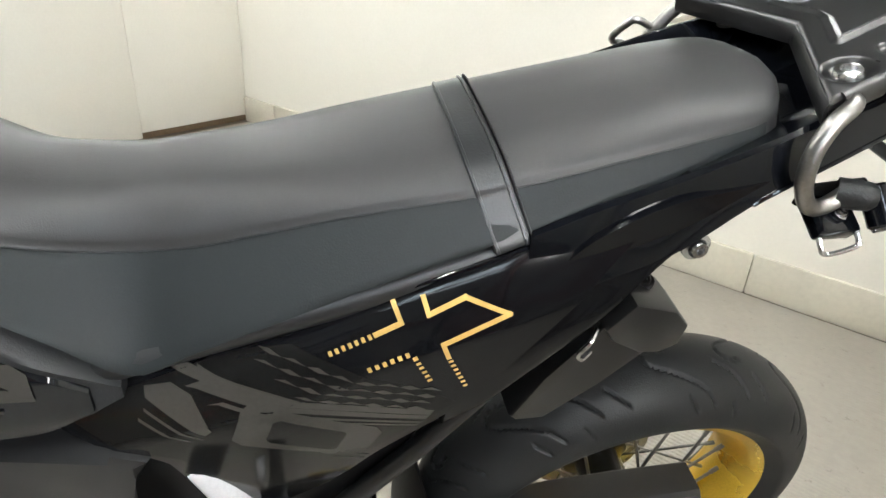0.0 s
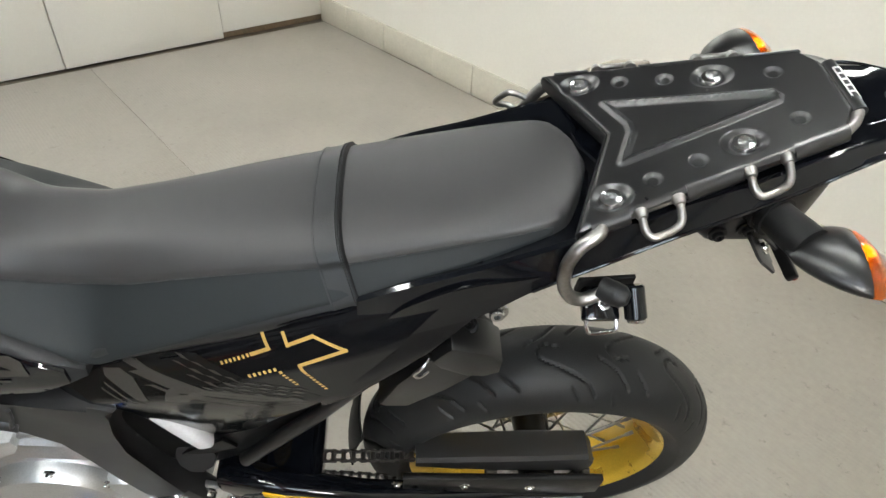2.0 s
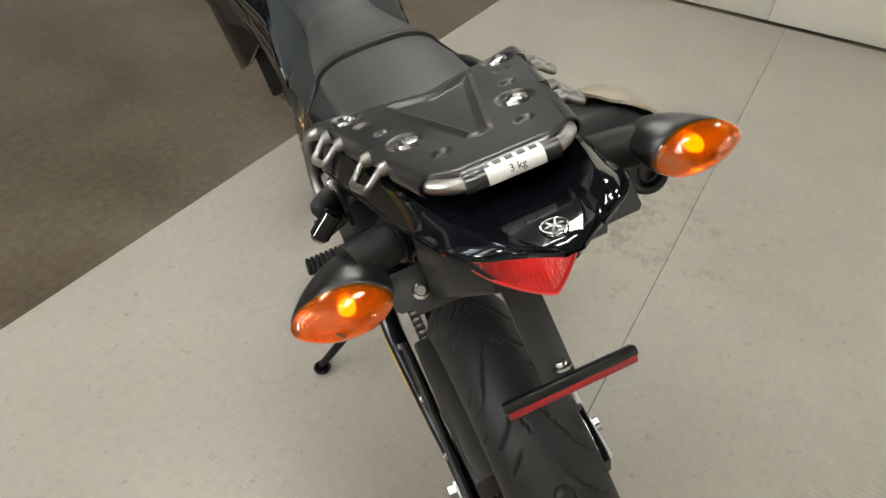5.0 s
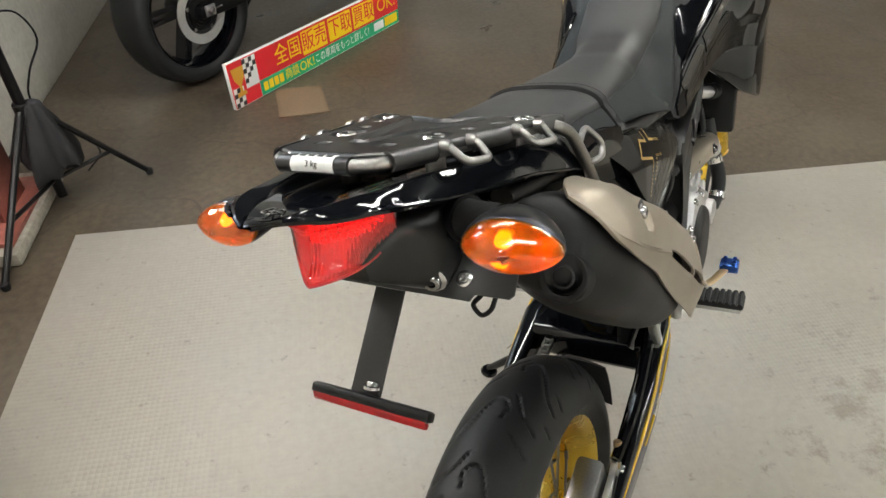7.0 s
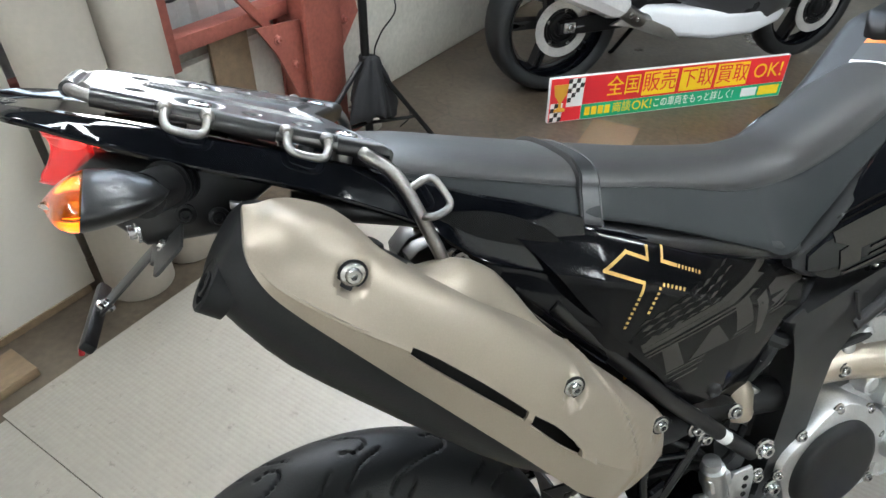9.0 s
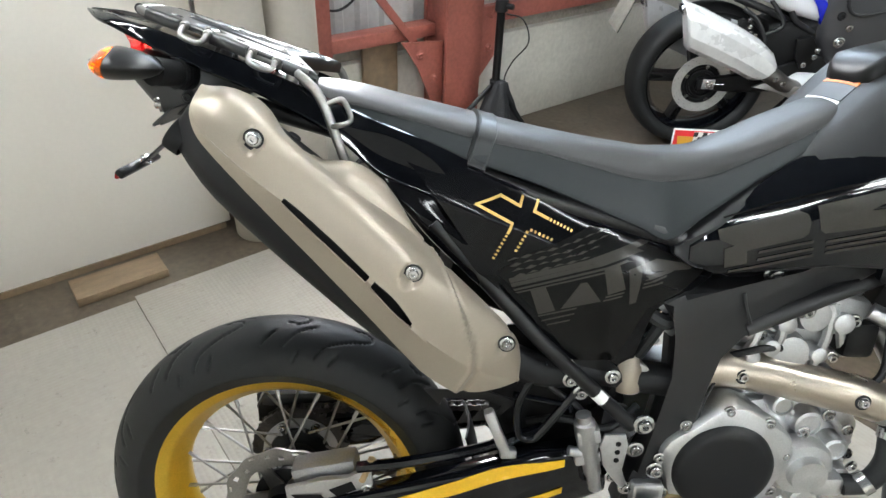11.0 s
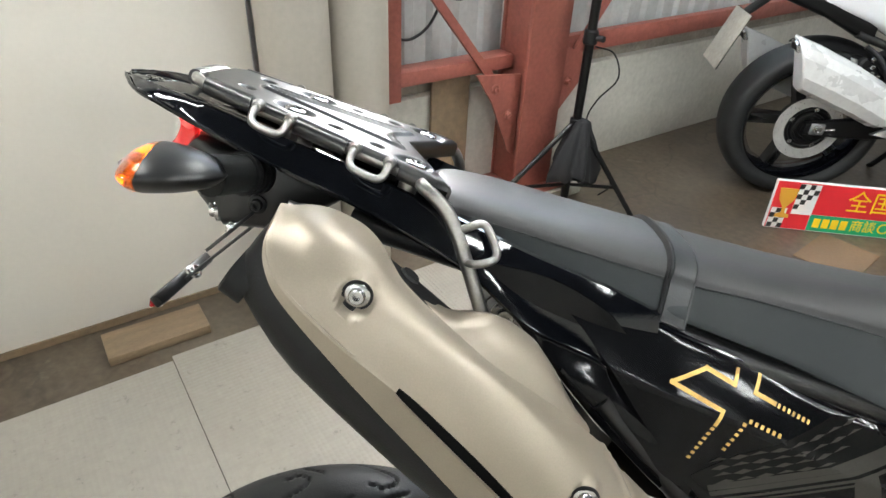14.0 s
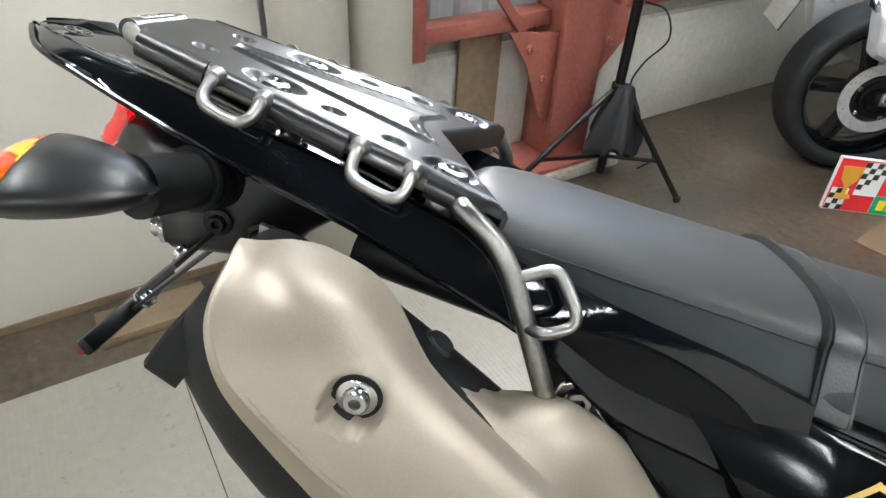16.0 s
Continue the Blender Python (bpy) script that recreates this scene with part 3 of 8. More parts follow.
plate_q(column, "gusset", [(1.22, 0.555), (1.43, 0.53), (1.43, 0.20), (1.40, 0.22), (1.30, 0.44)], -1.41, -1.40)
plate_q(column, "gusset", [(1.60, 0.62), (1.77, 0.56), (1.80, 0.46), (1.65, 0.30), (1.60, 0.29)], -1.44, -1.43)
for qq, zz in ((1.31, 0.49), (1.38, 0.38), (1.71, 0.45)):
    bolt("bolt", V(-1.40 if qq < 1.5 else -1.43, qq, zz), V(1, 0, 0), 0.013, column, REDSTEEL)
plinth = slab("column_plinth", P_W + 0.03, -1.28, 1.26, 1.74, -0.004, 0.045, PLINTH, 0.012)
tagged(plinth, "rough concrete plinth under the steel column", "plinth", kind="structure")
frame_red = empty("steel_frame", "red oxide painted wall frame of beams and braces", "frame", ROOM.copy())
tagged(frame_red, kind="structure")
slab_in(frame_red, "beam", -1.53, -1.45, 0.93, 1.425, 0.542, 0.592)
slab_in(frame_red, "beam", -1.53, -1.49, 1.62, 4.8, 0.535, 0.61)
slab_in(frame_red, "post", -1.53, -1.43, 0.835, 0.925, 0.50, CEIL)
slab_in(frame_red, "rail", -1.53, -1.49, Q_S, 0.83, 0.535, 0.61)
slab_in(frame_red, "rail", -1.53, -1.49, Q_S, 5.8, 1.55, 1.62)
for a, b in (((-1.44, 0.90, 1.01), (-1.44, 1.36, 0.47)), ((-1.44, 2.00, 0.92), (-1.44, 1.66, 0.46))):
    bm = bmesh.new()
    a, b = V(*a), V(*b)
    d = (b - a).normalized()
    nrm = V(1, 0, 0)
    side = d.cross(nrm)
    loft(bm, [[c + side * sx * 0.015 + nrm * sy * 0.008 for sx, sy in ((-1, -1), (1, -1), (1, 1), (-1, 1))] for c in (a, b)])
    part("brace", bm, REDSTEEL, frame_red)

tagged(slab("leaning_board", -1.52, -1.505, 1.10, 1.27, -0.003, 0.545, WOOD, 0.002), "brown plywood offcut standing against the dwarf wall", "board")
bpy.data.objects["leaning_board"].location = ROOM @ V(0.0, 0, 0)

# photo board, block, backdrop rolls
board = slab("photo_board", -1.415, -1.39, -1.33, 0.42, 0.02, 2.3, BOARD, 0.002)
tagged(board, "tall white backdrop board standing on timber", "backdrop board")
tagged(slab("timber_strip", -1.42, -1.385, -1.3, 0.40, -0.003, 0.02, WOOD), "timber strip under the white board", "timber")
bm = bmesh.new()
box(bm, (0, 0, 0.012), (0.28, 0.12, 0.03), 0.003)
ob = part("wood_block", bm, WOOD)
ob.matrix_basis = Matrix.Translation((-0.775, 1.0, 0.0)) @ Matrix.Rotation(radians(37), 4, "Z")
tagged(ob, "flat brown wooden block beside the white board", "wood block")


def backdrop_roll(pc, qc, r, h):
    e = empty("backdrop_roll", "tall beige paper backdrop roll standing upright", "paper roll", Matrix.Translation(room(pc, qc, -0.003)), "standing rolls")
    bm = bmesh.new()
    lathe(bm, (0, 0, 0), (0, 0, 1), [(r * 0.35, 0.0), (r - 0.004, 0), (r, 0.006), (r, h - 0.006), (r - 0.004, h), (r * 0.35, h)], 40)
    part("roll", bm, ROLL, e)
    bm = bmesh.new()
    lathe(bm, (0, 0, 0), (0, 0, 1), [(r * 0.28, 0.003), (r * 0.349, 0.003), (r * 0.349, h + 0.02), (r * 0.28, h + 0.02)], 24)
    part("core", bm, CARD, e)


backdrop_roll(-1.30, 0.51, 0.098, 2.3)
backdrop_roll(-1.31, 0.705, 0.09, 2.2)

# floor mats
MATS = "pale grey rubbery floor mat with small raised dots"
tagged(slab("floor_mat", -1.16, P_E - 0.05, 0.0012, 1.395, -0.0035, 0.0, MAT, 0.001), MATS, "floor mat", "floor mats")
tagged(slab("floor_mat", -1.14, P_E - 0.05, Q_S + 0.024, -0.0012, -0.0035, 0.0, MAT, 0.001), MATS, "floor mat", "floor mats")

# ceiling tube lamps
TUBE = glow_mat("lamp_tube", (0.97, 1.0, 0.98), LAMP)


def lamp_holder(x, y, e):
    bm = bmesh.new()
    box(bm, (x, y, -0.075), (0.024, 0.036, 0.06), 0.003)
    part("holder", bm, WALLPAINT, e)


def ceiling_lamp(pc, qc, along_p, w=1.2):
    m = ROOM @ Matrix.Translation((pc, qc, CEIL)) @ Matrix.Rotation(0 if along_p else radians(90), 4, "Z")
    e = empty("ceiling_lamp", "white batten lamp with two bright tubes on the ceiling", "ceiling lamp", m, "ceiling lamps")
    bm = bmesh.new()
    box(bm, (0, 0, -0.03), (w + 0.06, 0.16, 0.06), 0.006)
    part("housing", bm, WALLPAINT, e)
    for y in (-0.05, 0.05):
        bm = bmesh.new()
        cyl(bm, (-w / 2, y, -0.085), (w / 2, y, -0.085), 0.016, seg=12)
        part("tube", bm, TUBE, e)
        for x in (-w / 2 - 0.012, w / 2 + 0.012):
            lamp_holder(x, y, e)


for pc, qc in LAMPS:
    ceiling_lamp(pc, qc, True)

# unseen floodlight added for the rack's glare, on the red post above the rolls
flood = empty("work_floodlight", "added black work floodlight with a bright square panel on the steel post", "floodlight", ROOM @ Matrix.Translation((-1.36, 0.98, 1.28)) @ Matrix.Rotation(radians(12), 4, "Y"))
bm = bmesh.new()
box(bm, (-0.03, 0, 0), (0.06, 0.32, 0.24), 0.008)
part("housing", bm, MATTE, flood)
bm = bmesh.new()
box(bm, (0.004, 0, 0), (0.006, 0.28, 0.20), 0.002)
part("panel", bm, glow_mat("flood_panel", (1.0, 0.98, 0.95), FLOOD), flood)
bm = bmesh.new()
tube(bm, [V(-0.09, -0.17, 0.0), V(-0.03, -0.17, 0.0), V(-0.03, -0.16, 0.0)], 0.008, 8)
tube(bm, [V(-0.09, -0.17, 0.0), V(-0.09, 0.17, 0.0), V(-0.03, 0.17, 0.0), V(-0.03, 0.16, 0.0)], 0.008, 8)
part("bracket", bm, MATTE, flood)

# sign standing on the floor
sign = empty("advert_sign", "long red and green sign with yellow lettering standing on floor", "sign", Matrix.Translation((1.945, 1.83, -0.004)) @ Matrix.Rotation(radians(-4.5), 4, "Z") @ Matrix.Rotation(radians(-4), 4, "X"))
SW, SH = 1.25, 0.205


def flat(c, rough=0.4, name="print"):
    return mat(name, c, rough, 0, 0.04, 10, 200, 0.02)


S_RED, S_GRN, S_YEL, S_WHT, S_BLK, S_GLD = flat((0.68, 0.02, 0.03), name="red_print"), flat((0.01, 0.36, 0.16), name="green_print"), flat((0.9, 0.62, 0.01), name="yellow_print"), flat((0.8, 0.8, 0.78), name="white_print"), flat((0.02, 0.02, 0.02), name="black_print"), flat((0.62, 0.32, 0.03), name="gold_print")


def sign_rect(name, x0, x1, z0, z1, material, lift, label="", skew=0.0):
    bm = bmesh.new()
    prism(bm, [(x0, z0), (x1, z0), (x1 + skew, z1), (x0 + skew, z1)], lambda u, v, h: V(u, -h, v), lift - 0.0008, lift)
    return part(name, bm, material, sign, label)


bm = bmesh.new()
box(bm, (0, 0.009, SH / 2), (SW, 0.018, SH), 0.001)
part("board", bm, S_WHT, sign)
sign_rect("red_field", -SW / 2 + 0.003, SW / 2 - 0.003, 0.073, SH - 0.003, S_RED, 0.001)
sign_rect("red_field", -SW / 2 + 0.003, -SW / 2 + 0.16, 0.003, 0.0725, S_RED, 0.001)
sign_rect("green_field", -SW / 2 + 0.162, SW / 2 - 0.003, 0.003, 0.072, S_GRN, 0.001)
for r in range(9):
    for c in range(8):
        if (r + c) % 2 == 0:
            x, z = -SW / 2 + 0.006 + c * 0.0195, 0.004 + r * 0.0215
            if (c < 3 and r < 4) or (r >= 3 and c >= 4 - 0 and c - 4 <= (r - 3)):
                sign_rect("check", x, x + 0.0185, z, z + 0.0205, S_BLK, 0.0028, skew=0.003)
for c in range(8):
    x = -SW / 2 + 0.006 + c * 0.0195
    z0, z1 = (0.004, 0.09) if c < 3 else (0.0685, 0.0685 + 0.0215 * 6)
    if c < 3 or c >= 4:
        sign_rect("check_ground", x, x + 0.0195, z0, z1, S_WHT, 0.0018, skew=0.003)
bm = bmesh.new()
lathe(bm, (-SW / 2 + 0.052, -0.003, 0.05), (0, 0, 1), [(0.0001, 0), (0.028, 0), (0.026, 0.014), (0.007, 0.02), (0.007, 0.045), (0.028, 0.075), (0.036, 0.125), (0.0001, 0.125)], 18, False)
for v in bm.verts:
    v.co.y = -0.003 + (v.co.y + 0.003) * 0.08
part("cup", bm, S_GLD, sign, "gold trophy cup print")
FACE = Matrix.Rotation(radians(90), 4, "X")


def sign_text(body, x, z, size, material, sx=1.0, lift=0.0034):
    text_mesh(body, size, material, Matrix.Translation((x, -lift, z)) @ FACE @ Matrix.Diagonal((sx, 1, 1, 1)), sign)


xs = (-0.262, -0.076, 0.120, 0.314)
for n, (word, x) in enumerate(zip(("全国", "販売", "下取", "買取"), xs)):
    if n:
        sign_rect("yellow_patch", x - 0.088, x + 0.088, 0.083, 0.193, S_YEL, 0.002)
    sign_text(word, x, 0.137, 0.098, S_RED if n else S_YEL, 0.9)
sign_text("OK!", 0.515, 0.137, 0.098, S_YEL, 1.0)
# brand word as plain bars, then the readable line
for x in (-0.432, -0.398, -0.364, -0.330):
    sign_rect("bar", x - 0.013, x + 0.013, 0.018, 0.058, S_YEL, 0.002)
sign_text("商談", -0.258, 0.038, 0.054, S_YEL, 0.9)
sign_text("OK!", -0.152, 0.038, 0.062, S_YEL)
sign_text("この車両をもっと詳しく!", 0.125, 0.038, 0.050, S_WHT, 0.78)
sign_rect("bar", 0.392, 0.478, 0.018, 0.060, S_WHT, 0.002)
sign_rect("bar", 0.490, 0.606, 0.016, 0.062, S_YEL, 0.002)

# cardboard piece on the floor
bm = bmesh.new()
prism(bm, [(-0.13, -0.105), (0.13, -0.11), (0.135, 0.1), (-0.125, 0.11)], lambda u, v, h: V(u, v, h), -0.004, 0.0)
ob = part("cardboard_piece", bm, CARD)
ob.matrix_basis = Matrix.Translation((1.525, 1.685, 0.0)) @ Matrix.Rotation(radians(45), 4, "Z")
tagged(ob, "flat piece of brown cardboard lying on the floor", "cardboard")

# lamp stand with a bag
stand = empty("tripod_stand", "black folding tripod stand with a fabric bag and cable", "tripod", Matrix.Translation((0.52, 1.955, -0.004)))
bm = bmesh.new()
cyl(bm, (0, 0, 0.03), (0, 0, 1.0), 0.017, seg=14)
part("pole", bm, PLASTIC, stand)
bm = bmesh.new()
cyl(bm, (0, 0, 1.0), (0, 0, 1.95), 0.012, seg=14)
part("pole", bm, PLASTIC, stand)
for z in (0.36, 0.69, 1.0):
    bm = bmesh.new()
    cyl(bm, (0, 0, z - 0.025), (0, 0, z + 0.025), 0.026, seg=14, edge=0.004)
    cyl(bm, (0, 0, z), (0.045, -0.03, z), 0.011, seg=10, edge=0.002)
    part("collar", bm, MATTE, stand)
feet = [V(0.27, -0.12, 0.012), V(-0.38, -0.22, 0.012), V(0.06, 0.36, 0.012)]
for f in feet:
    top = V(0, 0, 0.36) + V(f.x, f.y, 0).normalized() * 0.022
    bm = bmesh.new()
    tube(bm, [top, f], 0.0105, 8)
    leg = part("leg", bm, PLASTIC, stand)
    bm = bmesh.new()
    tube(bm, [f + (top - f) * 0.36, V(0, 0, 0.10) + V(f.x, f.y, 0).normalized() * 0.015], 0.0075, 8)
    part("strut", bm, PLASTIC, leg)
    bm = bmesh.new()
    lathe(bm, f - V(0, 0, 0.012), (0, 0, 1), [(0.0001, 0), (0.012, 0), (0.014, 0.008), (0.013, 0.022), (0.0001, 0.026)], 12, False)
    part("foot", bm, RUBBER, leg)
bm = bmesh.new()
rings = []
for n, (z, r) in enumerate(((0.385, 0.018), (0.375, 0.030), (0.345, 0.036), (0.30, 0.052), (0.24, 0.066), (0.18, 0.076), (0.145, 0.074), (0.14, 0.02))):
    ring = []
    for i in range(48):
        a = 2 * math.pi * i / 48
        fold = 0.05 + 0.2 * min(1, n / 5)
        rr = r * (1 + fold * math.sin(5 * a + 0.4 * n) + fold * 0.6 * math.sin(9 * a + 1.3) + 0.25 * max(0, math.cos(a - 3.6)) * min(1, n / 4))
        ring.append(V(0.02 + rr * math.cos(a), -0.015 + rr * math.sin(a) * 0.85, z + (0.018 * math.sin(3 * a) + 0.012 * math.sin(7 * a)) * (n > 4)))
    rings.append(ring)
loft(bm, rings)
part("bag", bm, FABRIC, stand, "crumpled black fabric bag", 60)
bm = bmesh.new()
tube(bm, spline([V(0.02, -0.01, 0.66), V(0.09, -0.02, 0.64), V(0.12, -0.02, 0.55), V(0.06, -0.01, 0.46), V(0.04, 0, 0.36), V(0.12, -0.06, 0.22), V(0.17, -0.03, 0.12), V(0.15, 0.05, 0.03)], 6), 0.0032, 6)
part("cable", bm, PLASTIC, stand)
# wall cables above the beam
bm = bmesh.new()
tube(bm, [ROOM @ c for c in spline([V(-1.50, 0.92, 0.70), V(-1.49, 1.0, 0.69), V(-1.49, 1.08, 0.74), V(-1.49, 1.13, 0.86), V(-1.49, 1.16, 1.1)], 8)], 0.005, 6)
tagged(part("wall_cable", bm, PLASTIC), "black cable hanging along the corrugated wall", "cable")
bm = bmesh.new()
tube(bm, [ROOM @ c for c in spline([V(-1.49, 1.08, 1.1), V(-1.49, 1.12, 0.86), V(-1.49, 1.2, 0.80), V(-1.49, 1.3, 0.86), V(-1.49, 1.36, 1.0)], 8)], 0.005, 6)
tagged(part("wall_cable", bm, PLASTIC), "black cable hanging along the corrugated wall", "cable")


# ---- the motorcycle, in its own frame: x ahead, y to its left, z up ----
LEAN = -14.415
bike = empty("motorcycle", "black supermoto motorcycle with gold rims leaning on its side stand", "motorcycle", Matrix.Translation((0.0, -0.0162, 0.0110)) @ Matrix.Rotation(radians(LEAN), 4, "X"))
AX, AZ = 0.0, 0.305
TYRE_R = 0.314


# tyres: a crowned section with cut grooves
def tyre(name, parent, cx, cz, R, half, rim_r, groove=True, nu=1200, nv=88):
    prof = []
    crown = half * 0.98
    for j in range(nv + 1):
        a = radians(-128 + 256 * j / nv)
        y = half * math.sin(a) if abs(a) < math.pi / 2 else math.copysign(half - (abs(a) - math.pi / 2) * half * 0.42, a)
        r = R - crown * 0.92 * (1 - math.cos(a)) if abs(a) < math.pi / 2 else R - crown * 0.92 - (abs(a) - math.pi / 2) * (R - crown * 0.92 - rim_r) / radians(38)
        prof.append((r, y))
    prof = np.array(prof)
    seg = np.hypot(*np.diff(prof, axis=0).T)
    s = np.r_[0, np.cumsum(seg)]
    s -= s[nv // 2]
    th = np.arange(nu) * 2 * np.pi / nu
    U, S = np.meshgrid(th * R, s, indexing="ij")
    depth = np.zeros_like(U)
    if groove:
        cells = 9
        L = 2 * np.pi * R / cells
        for sgn, shift in ((1, 0.0), (-1, 0.5)):
            u = np.mod(U + shift * L, L)
            q = S * sgn
            lines = [([(0.045, -0.006), (0.026, -0.010), (0.012, 0.0), (0.018, 0.014), (0.05, 0.030), (0.085, 0.050), (0.10, 0.070)], 0.0014), ([(0.105, 0.012), (0.135, 0.030), (0.158, 0.058)], 0.0014),
                     ([(0.062, 0.058), (0.074, 0.078)], 0.0013), ([(0.172, 0.028), (0.196, 0.056)], 0.0014), ([(0.13, 0.066), (0.138, 0.082)], 0.0011)]
            for pts, w in lines:
                pts = [tuple(p)[:2] for p in spline([V(a, b, 0) for a, b in pts], 5)]
                for (u0, q0), (u1, q1) in zip(pts, pts[1:]):
                    for off in (-L, 0, L):
                        du, dq = u1 - u0, q1 - q0
                        t = np.clip(((u + off - u0) * du + (q - q0) * dq) / (du * du + dq * dq), 0, 1)
                        d = np.hypot(u + off - u0 - t * du, q - q0 - t * dq)
                        depth = np.maximum(depth, 0.0042 * np.clip((w - d) / 0.0009 + 0.7, 0, 1))
    # inner wall of the section
    rr = prof[:, 0][None, :] - depth * np.cos(np.clip(np.abs(S) / half, 0, 1.2))
    yy = prof[:, 1][None, :] - depth * 0.6 * np.sign(S) * np.clip(np.abs(S) / half, 0, 1)
    x = cx + rr * np.cos(th)[:, None]
    z = cz + rr * np.sin(th)[:, None]
    co = np.stack([x, np.broadcast_to(yy, x.shape), z], -1).reshape(-1, 3)
    nvv = nv + 1
    inner = np.stack([np.stack([cx + (rim_r + 0.004) * np.cos(th), np.full(nu, k * half * 0.55), cz + (rim_r + 0.004) * np.sin(th)], -1) for k in (-1, 1)], 1).reshape(-1, 3)
    faces = []
    for i in range(nu):
        k = (i + 1) % nu
        faces += [(i * nvv + j, i * nvv + j + 1, k * nvv + j + 1, k * nvv + j) for j in range(nv)]
        a, b = nu * nvv + 2 * i, nu * nvv + 2 * k
        faces += [(i * nvv, k * nvv, b, a), (i * nvv + nv, a + 1, b + 1, k * nvv + nv), (a, b, b + 1, a + 1)]
    me = bpy.data.meshes.new(name)
    me.from_pydata(np.concatenate([co, inner]).tolist(), [], faces)
    me.materials.append(RUBBER)
    ob = new(name, me)
    finish(ob, 50)
    ob.parent = parent
    return ob


def wheel(name, cx, cz, R, half, rim_half, disc_y, disc_r, sprocket=False):
    bm = bmesh.new()
    lathe(bm, (cx, 0, cz), (0, 1, 0), [(0.012, -0.085), (0.03, -0.085), (0.034, -0.06), (0.056, -0.055), (0.056, -0.048), (0.036, -0.04), (0.032, 0), (0.036, 0.04), (0.058, 0.048), (0.058, 0.056), (0.036, 0.062), (0.03, 0.085), (0.012, 0.085)], 40)
    hub = part(name, bm, PLASTIC, bike, "black hub laced with bright spokes")
    rim = 0.2315
    bm = bmesh.new()
    h = rim_half
    lathe(bm, (cx, 0, cz), (0, 1, 0), [(rim, -h), (rim - 0.003, -h - 0.003), (rim - 0.018, -h + 0.004), (0.207, -h + 0.012), (0.202, -h + 0.022), (0.188, -0.014), (0.186, 0), (0.188, 0.014), (0.202, h - 0.022), (0.207, h - 0.012), (rim - 0.018, h - 0.004), (rim - 0.003, h + 0.003), (rim, h), (0.217, h - 0.006), (0.2, 0.016), (0.198, 0), (0.2, -0.016), (0.217, -h + 0.006)], 96)
    part("rim", bm, GOLD, hub, "gold anodised spoked rim")
    tyre("tyre", hub, cx, cz, R, half, 0.2235, nu=900 if sprocket else 300, groove=sprocket)
    for k in range(32):
        side = 1 if k % 2 else -1
        a = 2 * math.pi * (k + 0.5) / 32
        lead = (0.5 if (k // 2) % 2 else -0.5)
        fa = a + lead * 1.15
        p0 = V(cx + 0.052 * math.cos(fa), side * 0.05, cz + 0.052 * math.sin(fa))
        p1 = V(cx + 0.189 * math.cos(a), side * 0.012, cz + 0.189 * math.sin(a))
        bm = bmesh.new()
        tube(bm, [p0, p1], 0.0024, 6)
        sp = part("spoke", bm, STEEL, hub)
        d = (p1 - p0).normalized()
        bm = sp.data
        bb = bmesh.new()
        bb.from_mesh(bm)
        cyl(bb, p1 - d * 0.016, p1 + d * 0.002, 0.0036, seg=6)
        bb.to_mesh(bm)
        bb.free()
    # brake disc: a waved ring with open slots
    bm = bmesh.new()
    nth = 120
    rad = [disc_r * k for k in (0.70, 0.745, 0.80, 0.86, 0.92, 0.96, 1.0)]
    top, bot = [], []
    for i in range(nth + 1):
        a = 2 * math.pi * (i % nth) / nth
        wv = 1 + 0.022 * math.sin(a * 12)
        wi = 1 + 0.03 * math.sin(a * 6)
        row = [r * (wv if n > 3 else 1) * (wi if n == 0 else 1) for n, r in enumerate(rad)]
        top.append([V(cx + r * math.cos(a), disc_y, cz + r * math.sin(a)) for r in row])
        bot.append([V(cx + r * math.cos(a), disc_y + 0.0045, cz + r * math.sin(a)) for r in row])
    skip = {(i, 2 + (i // 5) % 3) for i in range(nth) if i % 5 < 2}
    patch(bm, top, bot, skip)
    bmesh.ops.remove_doubles(bm, verts=bm.verts, dist=0.00002)
    part("brake_disc", bm, STEEL, hub, "waved steel brake disc with slots")
    for k in range(6):
        bm = bmesh.new()
        a = 2 * math.pi * k / 6
        c, s_ = math.cos(a), math.sin(a)
        prism(bm, [(0.03, -0.014), (disc_r * 0.72, -0.007), (disc_r * 0.72, 0.007), (0.03, 0.014)], lambda u, v, h, c=c, s_=s_: V(cx + u * c - v * s_, h, cz + u * s_ + v * c), disc_y + 0.001, disc_y + 0.006)
        part("carrier_arm", bm, STEEL, hub)
    if sprocket:
        bm = bmesh.new()
        out = []
        for i in range(43 * 4):
            a = 2 * math.pi * i / (43 * 4)
            out.append((0.088 + (0.0055, 0.0035, -0.004, 0.0035)[i % 4], a))
        ring_o = [[V(cx + r * math.cos(a), y, cz + r * math.sin(a)) for r, a in out] for y in (0.066, 0.072)]
        ring_i = [[V(cx + 0.071 * math.cos(a), y, cz + 0.071 * math.sin(a)) for r, a in out] for y in (0.072, 0.066)]
        loft(bm, ring_o + ring_i + ring_o[:1], cap=False)
        part("sprocket", bm, CHAIN, hub, "dark steel rear sprocket")
        bm = bmesh.new()
        lathe(bm, (cx, 0.060, cz), (0, 1, 0), [(0.040, 0.0), (0.072, 0.004), (0.0725, 0.009), (0.060, 0.0105), (0.044, 0.008)], 48)
        part("sprocket_carrier", bm, CAST, hub, "silver sprocket carrier")
        for k in range(6):
            a = 2 * math.pi * k / 6
            bolt("carrier_bolt", V(cx + 0.062 * math.cos(a), 0.0605, cz + 0.062 * math.sin(a)), V(0, -1, 0), 0.0065, hub)
    return hub


